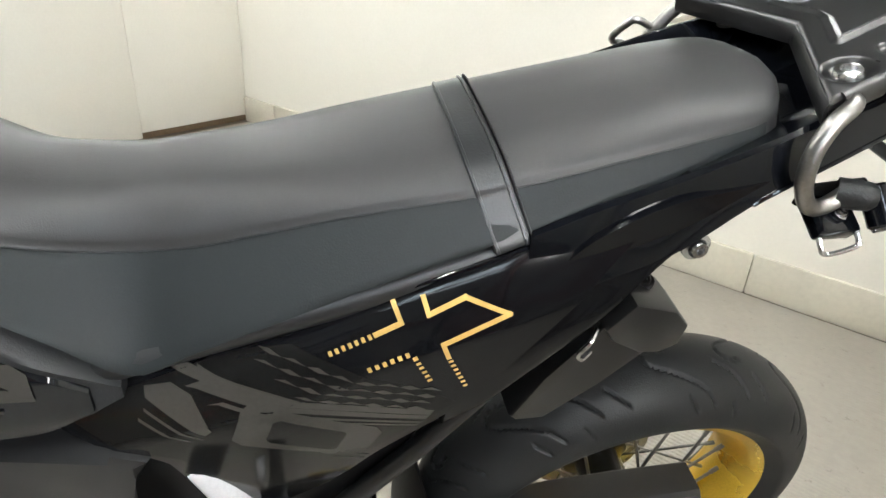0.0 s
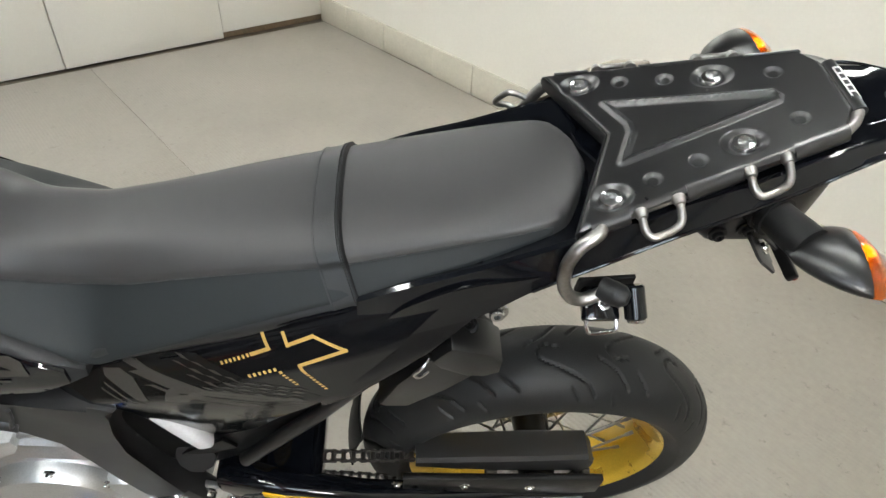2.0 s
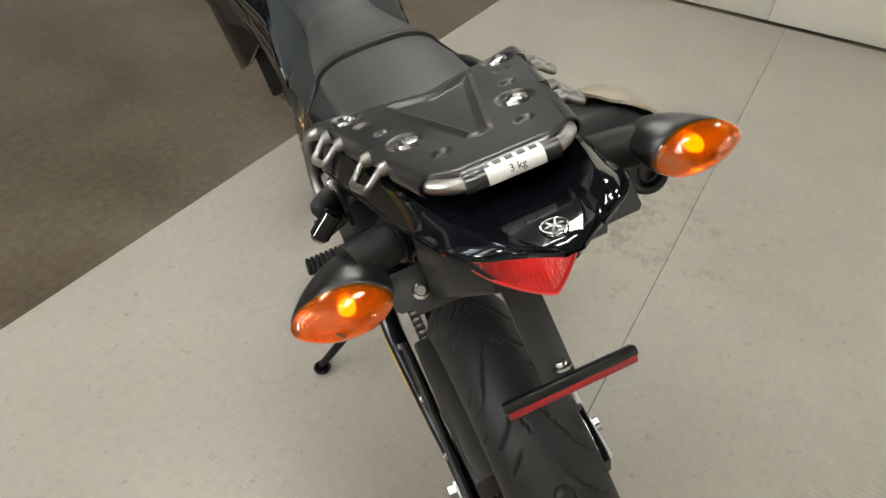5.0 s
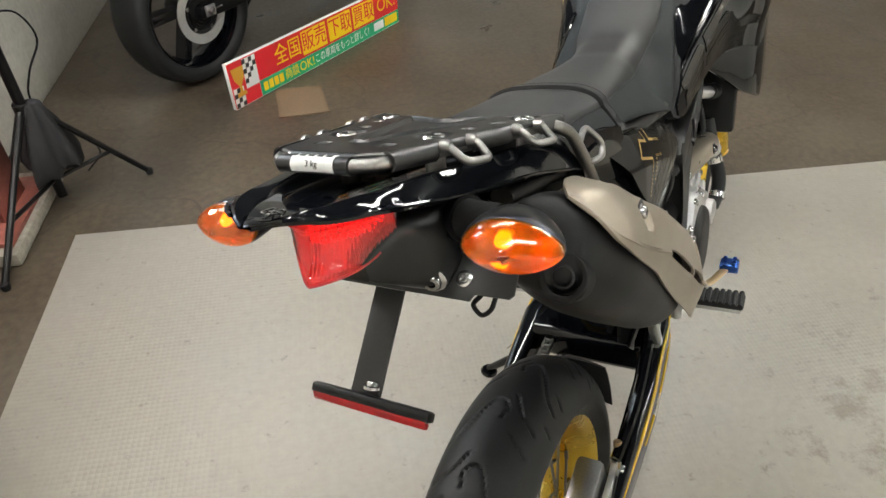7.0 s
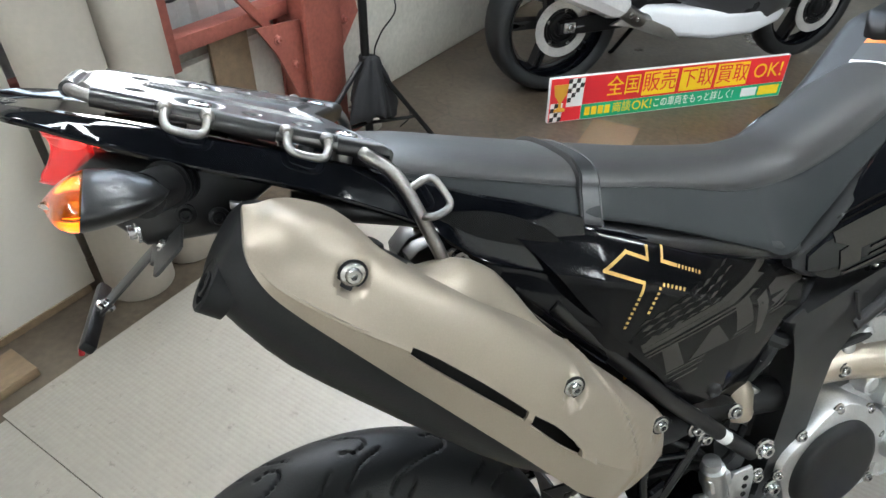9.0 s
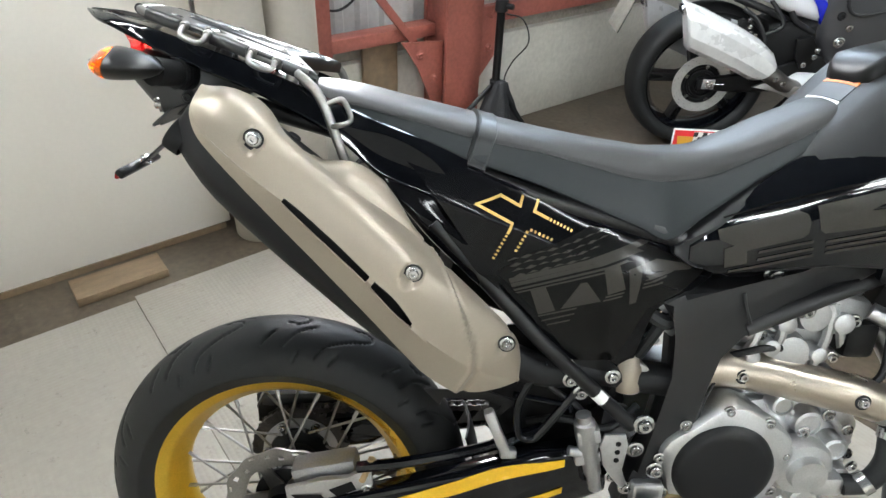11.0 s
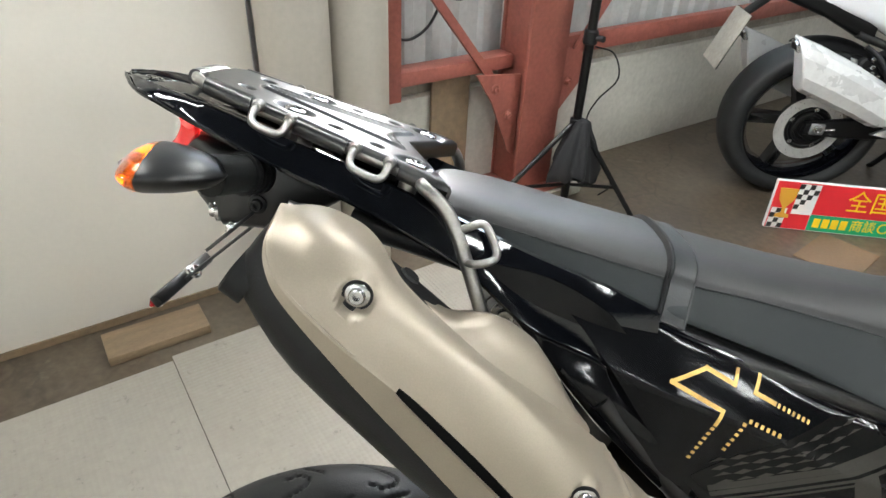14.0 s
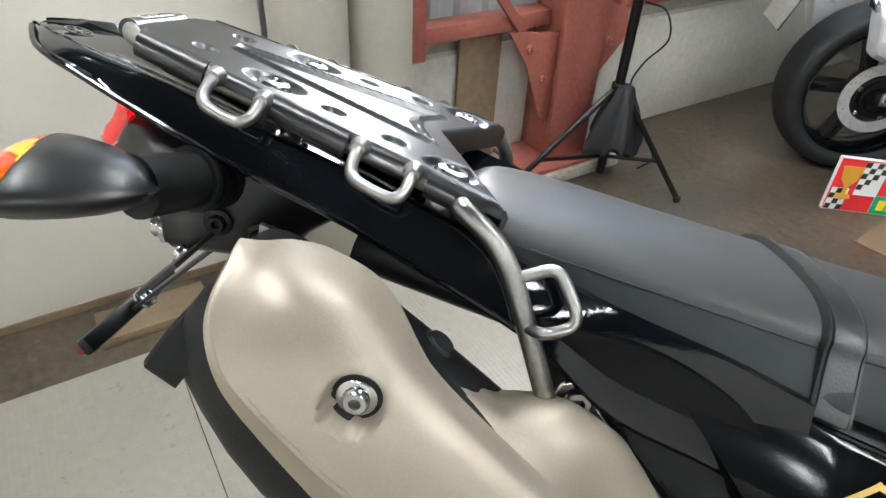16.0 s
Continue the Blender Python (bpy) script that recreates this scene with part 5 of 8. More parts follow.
        decal([(0.483, 0.741), (0.476, 0.765), (0.470, 0.767), (0.421, 0.739), (0.419, 0.734), (0.427, 0.708), (0.432, 0.707), (0.480, 0.734)], CHARCOAL, "field", 0.0006)
    for poly in shapes:
        decal(list(poly), GREYDECAL)
    for a, b, c, d in bars:
        decal([(a, b - 0.0014), (c, d - 0.0014), (c, d + 0.0014), (a, b + 0.0014)], GREYDECAL)

# satin panel that fills the gap between the left cover and the frame beam
bm = bmesh.new()
prism(bm, [(0.290, 0.765), (0.335, 0.690), (0.38, 0.605), (0.425, 0.545), (0.475, 0.485), (0.54, 0.44), (0.615, 0.46), (0.625, 0.60), (0.58, 0.69), (0.50, 0.74), (0.40, 0.78)], lambda u, v, h: V(u, h, v), 0.085, 0.096, 0.004)
lower = part("lower_side_panel", bm, PLASTIC, bike, "satin black panel below the side cover")
bm = bmesh.new()
prism(bm, [(0.480, 0.525), (0.560, 0.480), (0.570, 0.500), (0.495, 0.552)], lambda u, v, h: V(u, h, v), 0.096, 0.103, 0.002)
part("raised_rib", bm, PLASTIC, lower)

# ---- tail cowl ----
# rows: x, half-width of the lower edge, lower z, half-width of the shoulder, shoulder z, deck z
TAIL = curve1([(-0.2365, 0.006, 1.0880, 0.004, 1.0915, 1.0900), (-0.2335, 0.011, 1.0880, 0.008, 1.0918, 1.0895), (-0.226, 0.023, 1.0870, 0.018, 1.0920, 1.0885), (-0.218, 0.035, 1.0845, 0.027, 1.0920, 1.0872), (-0.210, 0.046, 1.0805, 0.035, 1.0912, 1.0860), (-0.20, 0.056, 1.0772, 0.043, 1.089, 1.0842), (-0.182, 0.065, 1.0715, 0.050, 1.0850, 1.080), (-0.165, 0.068, 1.0635, 0.055, 1.080, 1.0755), (-0.12, 0.078, 1.0440, 0.066, 1.068, 1.062), (-0.07, 0.088, 1.024, 0.077, 1.052, 1.045), (0.0, 0.101, 0.999, 0.088, 1.030, 1.018),
               (0.06, 0.111, 0.972, 0.097, 1.008, 0.99), (0.11, 0.116, 0.945, 0.103, 0.988, 0.965), (0.17, 0.118, 0.895, 0.106, 0.963, 0.93), (0.235, 0.121, 0.868, 0.109, 0.940, 0.91), (0.285, 0.122, 0.835, 0.11, 0.918, 0.89)])
bm = bmesh.new()
rings = []
for i in range(64):
    x = -0.2365 + (0.285 + 0.2365) * (i / 63) ** 1.3
    wl, zl, ws, zs, zd = TAIL(x)
    half = [(0, zd), (ws * 0.35, zd), (ws * 0.56, zd), (ws * 0.62, zd + 0.0015), (ws * 0.95, zs), (ws, zs - 0.0012), (ws + (wl - ws) * 0.3 + 0.0012, zs - (zs - zl) * 0.28), (ws + (wl - ws) * 0.62 + 0.0012, zl + (zs - zl) * 0.42), (wl, zl + 0.0055), (wl + 0.0006, zl + 0.004), (wl - 0.002, zl), (wl * 0.5, zl + 0.002), (0, zl + 0.003)]
    rings.append([V(x, y, z) for y, z in half] + [V(x, -y, z) for y, z in half[-2:0:-1]])
loft(bm, rings)
tail = part("tail_cowl", bm, GLOSS, bike, "gloss black pointed tail cowl", 24)
for sgn in (1, -1):
    bm = bmesh.new()
    tube(bm, [V(x, sgn * (TAIL(x)[0] + 0.0002), TAIL(x)[1] + 0.0042) for x in np.linspace(-0.225, 0.118, 50)], 0.0019, 8)
    part("edge_bead", bm, GLOSS, tail)
# panel that carries the cowl down to the subframe tube
PANEL_LOW = curve1([(0.110, 0.950), (0.125, 0.936), (0.138, 0.922), (0.17, 0.884), (0.20, 0.850), (0.235, 0.810), (0.278, 0.768), (0.315, 0.733), (0.335, 0.716)])
PANEL_TOP = curve1([(0.110, 0.962), (0.14, 0.955), (0.17, 0.950), (0.235, 0.920), (0.285, 0.860), (0.335, 0.790)])
for sgn in (1, -1):
    bm = bmesh.new()
    g, gi = [], []
    for i in range(41):
        x = 0.110 + 0.225 * i / 40
        t, b = PANEL_TOP(x)[0], PANEL_LOW(x)[0]
        wl, zl = TAIL(min(x, 0.285))[:2]
        zs = [t + (b - t) * k / 16 for k in range(17)]
        ys = []
        for z in zs:
            q = min(1, max(0, (zl + 0.01 - z) / 0.045))
            q = q * q * (3 - 2 * q)
            ys.append((wl - 0.003) * (1 - q) + (cover_y(max(x, 0.17), z) - 0.003) * q - 0.010 * max(0, 1 - (z - b) / 0.012) ** 2)
        g.append([V(x, sgn * y, z) for y, z in zip(ys, zs)])
        gi.append([V(x, sgn * (y - 0.004), z) for y, z in zip(ys, zs)])
    patch(bm, g, gi)
    part("tail_panel", bm, COVERBLACK, tail, "gloss black panel below the cowl", 40)
# round emblem, as a plain ring with three bars
bm = bmesh.new()
EO, EX = V(-0.2092, -0.001, 1.0866), V(0.955, 0, -0.296)
EY, EN = V(0, 1, 0), V(0.296, 0, 0.955)
lathe(bm, EO, EN, [(0.0078, 0.0), (0.0088, 0.0), (0.0088, 0.0007), (0.0078, 0.0007)], 32)
for k in range(3):
    a = math.pi * k / 3 + math.pi / 6
    d, w = EX * math.cos(a) + EY * math.sin(a), EX * -math.sin(a) + EY * math.cos(a)
    prism(bm, [(-0.0066, -0.0006), (0.0066, -0.0006), (0.0066, 0.0006), (-0.0066, 0.0006)], lambda u, v, h: EO + d * u + w * v + EN * h, 0.0, 0.0007)
part("emblem", bm, CHROME, tail, "round silver emblem")
# tail lamp: a ribbed red shell, hollowed between its upper and lower edge
APEX = curve1([(0.0, -0.204), (0.08, -0.203), (0.3, -0.194), (0.6, -0.188), (0.85, -0.193), (1.0, -0.201)])


def lamp_at(q, k, depth=0.0):
    f = abs(q)
    x = APEX(k)[0] + depth + (-0.150 - APEX(k)[0]) * f ** 1.2
    y = q * (0.0555 - depth * 0.5)
    z0, z1 = 1.0140 + 0.025 * f ** 3.8, 1.068 - (x + 0.201) * 0.2
    return V(x, y, z0 + (z1 - z0) * k)


bm = bmesh.new()
KS = [n / 26 for n in range(27)]
QS = [n / 40 - 1 for n in range(81)]
patch(bm, [[lamp_at(q, k, 0.0008 * (m % 2) * (k < 0.6) + 0.0013 * ((m + n) % 2) * (k >= 0.6)) for n, k in enumerate(KS)] for m, q in enumerate(QS)], [[lamp_at(q, k, 0.004) for k in KS] for q in QS])
lamp = part("tail_lamp", bm, RED, bike, "red ribbed tail lamp lens", 20)
bm = bmesh.new()
tube(bm, [lamp_at(q, 0.0, -0.0004) for q in QS[8:-8]], 0.0013, 6)
part("lower_edge", bm, PINKEDGE, lamp)
for n in range(4):
    # a row of small facets behind the lens, their glints put in as red emission
    bm = bmesh.new()
    for m in range(24):
        q = -0.86 + 1.72 * (m + 0.5 * (n % 2)) / 23.5
        c = lamp_at(q, 0.52 + 0.085 * n, 0.0085)
        w = 0.0009 + 0.0004 * ((m * 7 + n * 3) % 4) / 3
        bmesh.ops.create_icosphere(bm, subdivisions=1, radius=w, matrix=Matrix.Translation(c) @ Matrix.Diagonal((1, 1.3, 0.8, 1)))
    part("led_row", bm, REDSTEP, lamp)
# ledge that parts the smooth upper lens from the facets
bm = bmesh.new()
tube(bm, [lamp_at(q, 0.86 - 0.10 * (1 - abs(q)) ** 2, -0.0003) for q in QS[4:-4]], 0.0010, 6)
part("ledge", bm, RED, lamp)
bm = bmesh.new()
patch(bm, [[lamp_at(q, k, 0.012) for k in KS[::3]] for q in QS], [[lamp_at(q, k, 0.016) for k in KS[::3]] for q in QS])
part("lamp_bowl", bm, BOWL, lamp)
bm = bmesh.new()
rings = []
for x, w, z0, z1 in ((-0.175, 0.035, 1.002, 1.020), (-0.150, 0.058, 0.980, 1.045), (-0.125, 0.073, 0.958, 1.04), (-0.06, 0.071, 0.956, 1.03), (-0.03, 0.06, 0.978, 1.02), (-0.005, 0.05, 0.992, 1.012)):
    rings.append([V(x, u, (z0 + z1) / 2 + v) for u, v in rounded(2 * w, z1 - z0, min(w, (z1 - z0) / 2) * 0.4, 3)])
loft(bm, rings)
part("under_tail", bm, HOUSING, bike, "black plastic under-tail housing")
for x, z in ((-0.088, 0.985), (-0.062, 0.977)):
    for sgn in (1, -1):
        bolt("tail_bolt", V(x, sgn * 0.0735, z), V(0, sgn, 0), 0.006, bike, PLASTIC)
bolt("tail_bolt", V(-0.130, -0.062, 0.975), V(-1, -0.25, 0), 0.008, bike)

bm = bmesh.new()
tube(bm, spline([V(-0.056, -0.061, 0.905), V(-0.066, -0.064, 0.905), V(-0.069, -0.055, 0.894), V(-0.069, -0.062, 0.882), V(-0.067, -0.073, 0.890), V(-0.060, -0.077, 0.901), V(-0.050, -0.080, 0.901)], 4), 0.0026, 8)
part("cable_hook", bm, MATTE, bike, "black wire hook below the tail")

# turn signals
for sgn in (1, -1):
    st = V(-0.085, sgn * 0.055, 1.012)
    en = V(-0.110, sgn * 0.124, 1.022)
    bm = bmesh.new()
    tube(bm, [st, (st + en) / 2, en], [0.019, 0.017, 0.018], 16)
    for k in range(3):
        c = st + (en - st) * (0.15 + 0.13 * k)
        cyl(bm, c, c + (en - st).normalized() * 0.004, 0.0205, seg=16)
    part("signal_stem", bm, MATTE, bike)
    c0 = V(-0.1457, 0.1404, 1.0198) if sgn > 0 else V(-0.1459, -0.1486, 1.0326)
    yaw, droop, rise = (0.3155, -0.066, 0.058) if sgn > 0 else (0.283, 0.021, 0.111)

    def sig(u, v, w):
        # u to the rear from the seam, v outwards, w up
        return c0 + V(-u, sgn * (v + u * yaw), w + u * rise - v * droop)

    def oval(u, a, b, lean=0.29, n=48):
        """An almond outline, its ends nearly pointed and its plane leaning ahead at the top."""
        ring = []
        for t in np.linspace(0, 2 * math.pi, n, endpoint=False):
            c, d = math.cos(t), math.sin(t)
            w = b * (0.6 * d + 0.4 * math.copysign(1 - abs(c) ** 2.2, d)) * (1 - 0.10 * c)
            ring.append(sig(u - 0.004 * c - lean * w, a * c, w))
        return ring

    A, B = 0.0396, 0.0198
    bm = bmesh.new()
    loft(bm, [oval(u, A * a, B * b, lean) for u, a, b, lean in ((-0.0524, 0.05, 0.05, 0.0), (-0.0515, 0.2, 0.22, 0.01), (-0.0485, 0.38, 0.41, 0.03), (-0.0415, 0.59, 0.61, 0.06), (-0.0320, 0.76, 0.78, 0.11), (-0.0215, 0.89, 0.90, 0.17), (-0.0105, 0.97, 0.97, 0.23), (-0.0022, 1.0, 1.0, 0.28), (-0.0006, 0.985, 0.975, 0.29))])
    sb = part("signal_body", bm, HOUSING, bike, "matte black turn signal housing", 60)
    # clear amber lens over a bright bowl and bulb, fluted on its inside
    bm = bmesh.new()
    outer = [oval(u, A * a, B * b) for u, a, b in ((0.0, 0.99, 0.985), (0.0054, 0.98, 0.93), (0.0103, 0.90, 0.79), (0.0146, 0.77, 0.61), (0.0180, 0.58, 0.42), (0.0203, 0.34, 0.24), (0.0214, 0.12, 0.09))]
    inner = []
    for r in outer:
        c = sum(r, V(0, 0, 0)) / len(r)
        inner.append([c + (p - c) * (0.945 if k % 2 else 0.91) + V(0.0016, 0, 0) for k, p in enumerate(r)])
    loft(bm, outer + inner[::-1], cap=False)
    bm.verts.ensure_lookup_table()
    bm.faces.new(list(bm.verts)[6 * 48:7 * 48])
    bm.faces.new(list(bm.verts)[7 * 48:8 * 48])
    part("signal_lens", bm, AMBER, sb, "amber turn signal lens", 60)
    bm = bmesh.new()
    loft(bm, [oval(0.0006, A * 0.88, B * 0.86), oval(-0.006, A * 0.6, B * 0.6), oval(-0.008, A * 0.3, B * 0.3), oval(-0.008, 0.002, 0.002)])
    part("bowl", bm, BOWL, sb)
    bm = bmesh.new()
    lathe(bm, sig(-0.006, -0.004, 0.002), V(-1, sgn * 0.28, 0), [(0.0001, 0.014), (0.004, 0.0125), (0.0058, 0.009), (0.0052, 0.003), (0.004, 0.0)], 16, False)
    part("bulb", bm, BULB, sb)

# plate bracket: strap, cross bar with a reflector, lamp
bm = bmesh.new()
prism(bm, [(-0.016, 0.0), (0.016, 0.0), (0.016, 0.10), (-0.016, 0.10)], lambda u, v, h: V(-0.116, 0, 0.942) + V(-0.765, 0, -0.645) * v + V(0, 1, 0) * u + V(-0.645, 0, 0.765) * h, -0.0015, 0.0015, 0.0006)
part("plate_strap", bm, STAY, bike, "flat black plate bracket")
bm = bmesh.new()
prism(bm, [(-0.124, 0.0), (-0.127, 0.004), (-0.127, 0.030), (-0.123, 0.034), (-0.091, 0.034), (-0.088, 0.041), (0.088, 0.041), (0.091, 0.034), (0.102, 0.034), (0.106, 0.030), (0.106, 0.004), (0.102, 0.0)], lambda u, v, h: V(-0.0925, 0, 0.9765) + V(-0.765, 0, -0.645) * v + V(0, 1, 0) * u + V(-0.645, 0, 0.765) * h, -0.0015, 0.0015, 0.0005)
part("plate_bracket", bm, STAY, bike, "wide flat black plate holder")
for y in (-0.080, 0.080):
    bolt("plate_bolt", V(-0.1105, y, 0.9635), V(-0.645, 0, 0.765), 0.005, bike)
bm = bmesh.new()
box(bm, (-0.196, -0.008, 0.877), (0.010, 0.128, 0.014), 0.003, Matrix.Rotation(radians(-40), 4, "Y"))
bar = part("reflector_bar", bm, PLASTIC, bike)
bm = bmesh.new()
box(bm, (-0.2015, -0.008, 0.8745), (0.006, 0.124, 0.0105), 0.002, Matrix.Rotation(radians(14), 4, "Y"))
part("reflector", bm, REFLECTOR, bar, "dark red reflector")
bolt("plate_bolt", V(-0.186, -0.006, 0.884), V(0.6, 0, 0.8), 0.006, bike)
bm = bmesh.new()
box(bm, (-0.118, -0.032, 0.992), (0.034, 0.058, 0.016), 0.004, Matrix.Rotation(radians(20), 4, "Y"))
lampbox = part("plate_lamp", bm, PLASTIC, bike, "small black plate lamp, lit")
bm = bmesh.new()
box(bm, (-0.1215, -0.032, 0.9835), (0.018, 0.036, 0.004), 0.001, Matrix.Rotation(radians(20), 4, "Y"))
part("plate_lamp_lens", bm, glow_mat("plate_led", (0.85, 0.75, 1.0), 4.0), lampbox)
# bright strip on the cowl's lower edge
bm = bmesh.new()
prism(bm, [(-0.050, 0.9985), (-0.010, 0.9855), (-0.011, 0.9795), (-0.051, 0.9925)], lambda u, v, h: V(u, h, v), -0.1035, -0.0985, 0.0004)
strip_tag = part("rivet_strip", bm, STEEL, bike, "short bright metal strip with rivets")
for u, v in ((-0.040, 0.9925), (-0.028, 0.9885)):
    bm = bmesh.new()
    cyl(bm, (u, -0.1043, v), (u, -0.103, v), 0.0016, seg=10)
    part("rivet", bm, MATTE, strip_tag)

# ---- rear rack ----
RO, RX, RZ = V(0.059, 0, 1.034), V(0.9524, 0, -0.305), V(0.305, 0, 0.9524)


def rk(x, y, h=0.0):
    return RO + RX * x + V(0, y, 0) + RZ * h


W_OF = curve1([(-0.215, 0.031), (-0.208, 0.042), (-0.196, 0.0585), (-0.15, 0.069), (-0.06, 0.088), (0.034, 0.1085)])
VLINES = [((-0.018, 0.041), (-0.162, 0.006)), ((-0.162, 0.006), (-0.165, 0.0)), ((-0.018, 0.041), (-0.034, 0.006)), ((-0.034, 0.006), (-0.034, 0.0))]
NX, NY = 190, 140


def seg_d(x, y, a, b):
    dx, dy = b[0] - a[0], b[1] - a[1]
    t = np.clip(((x - a[0]) * dx + (y - a[1]) * dy) / (dx * dx + dy * dy), 0, 1)
    return np.hypot(x - a[0] - t * dx, y - a[1] - t * dy)


tt = np.linspace(-1, 1, NY)
ss = np.linspace(0, 1, NX)
Sg, Tg = np.meshgrid(ss, tt, indexing="ij")
wv = np.array([W_OF(-0.215 + s * 0.249)[0] for s in ss])
Yg = Tg * wv[:, None]
XF = -0.012 + 0.046 * np.abs(Yg) / 0.1085
Xg = -0.215 + Sg * (XF + 0.215)
Hg = np.zeros_like(Xg)
ay = np.abs(Yg)
dv = np.min([seg_d(Xg, ay, a, b) for a, b in VLINES], axis=0)
Hg += 0.0026 * np.clip(1.25 - dv / 0.0042, 0, 1) ** 1
tri_in = (Xg < -0.016) & (ay < 0.041 - (-0.018 - Xg) * (0.035 / 0.144)) & (Xg > -0.165) & ~((Xg > -0.034) & (ay < 0.006 + (Xg + 0.034) * 2.19))
Hg -= 0.0012 * tri_in
for bx, by in ((0.0, 0.079), (-0.1215, 0.0465)):
    d = np.hypot((Xg - bx) * 0.82, ay - by)
    Hg -= 0.0042 * np.clip((0.0165 - d) / 0.006, 0, 1)
for bx, by in ((-0.0385, 0.0685), (-0.08, 0.0575), (-0.1725, 0.0325)):
    d = np.hypot(Xg - bx, ay - by)
    Hg -= 0.0028 * np.clip((0.0082 - d) / 0.003, 0, 1)
edge = np.minimum((1 - np.abs(Tg)) * wv[:, None], np.minimum((XF - Xg), (Xg + 0.215)))
Hg -= 0.0035 * np.clip(1 - edge / 0.005, 0, 1) ** 2
co, fa = [], []
for i in range(NX):
    for j in range(NY):
        co.append(tuple(rk(Xg[i, j], Yg[i, j], Hg[i, j])))
for i in range(NX):
    for j in range(NY):
        co.append(tuple(rk(Xg[i, j], Yg[i, j], Hg[i, j] - 0.0045)))
nn = NX * NY
for i in range(NX - 1):
    for j in range(NY - 1):
        a = i * NY + j
        fa.append((a, a + 1, a + NY + 1, a + NY))
        fa.append((nn + a, nn + a + NY, nn + a + NY + 1, nn + a + 1))
for i in range(NX - 1):
    for j in (0, NY - 1):
        a = i * NY + j
        fa.append((a, a + NY, nn + a + NY, nn + a))
for j in range(NY - 1):
    for i in (0, NX - 1):
        a = i * NY + j
        fa.append((a, a + 1, nn + a + 1, nn + a))
me = bpy.data.meshes.new("luggage_rack")
me.from_pydata(co, [], fa)
me.materials.append(RACK)
rack = new("luggage_rack", me)
finish(rack, 50)
rack.parent = bike
rack["label"] = "black pressed metal luggage rack plate with raised lines"
# front lip of the plate turned down
bm = bmesh.new()
g, gi = [], []
for k in range(21):
    y = -0.108 + 0.216 * k / 20
    x = -0.012 + 0.046 * abs(y) / 0.1085
    g.append([rk(x, y, -0.002), rk(x + 0.003, y, -0.006), rk(x + 0.003, y, -0.018)])
    gi.append([rk(x - 0.003, y, -0.004), rk(x, y, -0.008), rk(x, y, -0.018)])
patch(bm, g, gi)
part("front_lip", bm, RACK, rack)
# frame tube
half = [rk(-0.221, 0.0, -0.008), rk(-0.221, 0.026, -0.008), rk(-0.217, 0.038, -0.008), rk(-0.206, 0.049, -0.008), rk(-0.19, 0.0545, -0.008), rk(-0.10, 0.0745, -0.008), rk(0.0, 0.0965, -0.008), V(0.073, 0.111, 1.022), V(0.088, 0.117, 1.010), V(0.096, 0.122, 0.990), V(0.094, 0.127, 0.966), V(0.082, 0.129, 0.950), V(0.068, 0.128, 0.949), V(0.054, 0.126, 0.957)]
left = spline(half, 6)
right = half[:7] + [V(0.068, 0.108, 1.020), V(0.086, 0.113, 1.005), V(0.098, 0.116, 0.985), V(0.108, 0.120, 0.960), V(0.118, 0.123, 0.933), V(0.124, 0.1235, 0.916), V(0.126, 0.120, 0.911)]
right = [V(p.x, -p.y, p.z) for p in spline(right, 6)]
bm = bmesh.new()
run = left[::-1] + right[1:]
tube(bm, run, [0.0064 - 0.0010 * min(1, max(0, (-0.12 - p.x) / 0.02)) for p in run], 14)
part("rack_tube", bm, STEEL, rack, "brushed steel rack tube")
# black skirts over the tube between the loops
for sgn in (1, -1):
    for xa, xb in ((-0.203, -0.156), (-0.112, -0.062), (-0.012, 0.022)):
        bm = bmesh.new()
        rings = []
        for x in (xa, xb):
            yc = 0.0550 + (x + 0.19) * (0.0203 / 0.09)
            rings.append([rk(x, sgn * (yc + r * math.cos(a)), -0.008 + r * math.sin(a)) for r in (0.0088, 0.0072) for a in (np.linspace(1.7, -0.9, 9) if r > 0.008 else np.linspace(-0.9, 1.7, 9))])
        loft(bm, rings)
        part("skirt", bm, RACK, rack)
    for xa, xb in ((-0.148, -0.116), (-0.054, -0.021)):
        ya = 0.0560 + (xa + 0.19) * 0.2255 + 0.006
        yb = 0.0560 + (xb + 0.19) * 0.2255 + 0.006
        pts = [rk(xa, sgn * ya, -0.004), rk(xa, sgn * (ya + 0.006), -0.006), rk(xa + 0.001, sgn * (ya + 0.015), -0.013), rk(xa + 0.007, sgn * (ya + 0.0205), -0.0165), rk(xb - 0.007, sgn * (yb + 0.0185), -0.0165), rk(xb - 0.001, sgn * (yb + 0.013), -0.013), rk(xb, sgn * (yb + 0.006), -0.006), rk(xb, sgn * yb, -0.004)]
        bm = bmesh.new()
        tube(bm, spline(pts, 4), 0.0036, 10)
        lp = part("tie_loop", bm, STEEL, rack, "welded steel tie loop")
        for x, y in ((xa, ya), (xb, yb)):
            bm = bmesh.new()
            lathe(bm, rk(x, sgn * y, -0.004), V(0, sgn, 0), [(0.0001, -0.002), (0.0062, -0.002), (0.0055, 0.003), (0.0040, 0.006), (0.0001, 0.006)], 12, False)
            part("weld", bm, STEEL, lp)
bm = bmesh.new()
hook = [V(0.099, -0.116, 0.985), V(0.107, -0.117, 0.9885), V(0.117, -0.117, 0.9925), V(0.123, -0.1185, 0.992), V(0.1275, -0.1215, 0.986), V(0.133, -0.1275, 0.975), V(0.1335, -0.130, 0.969), V(0.129, -0.132, 0.965), V(0.117, -0.1335, 0.962), V(0.108, -0.1215, 0.9585)]
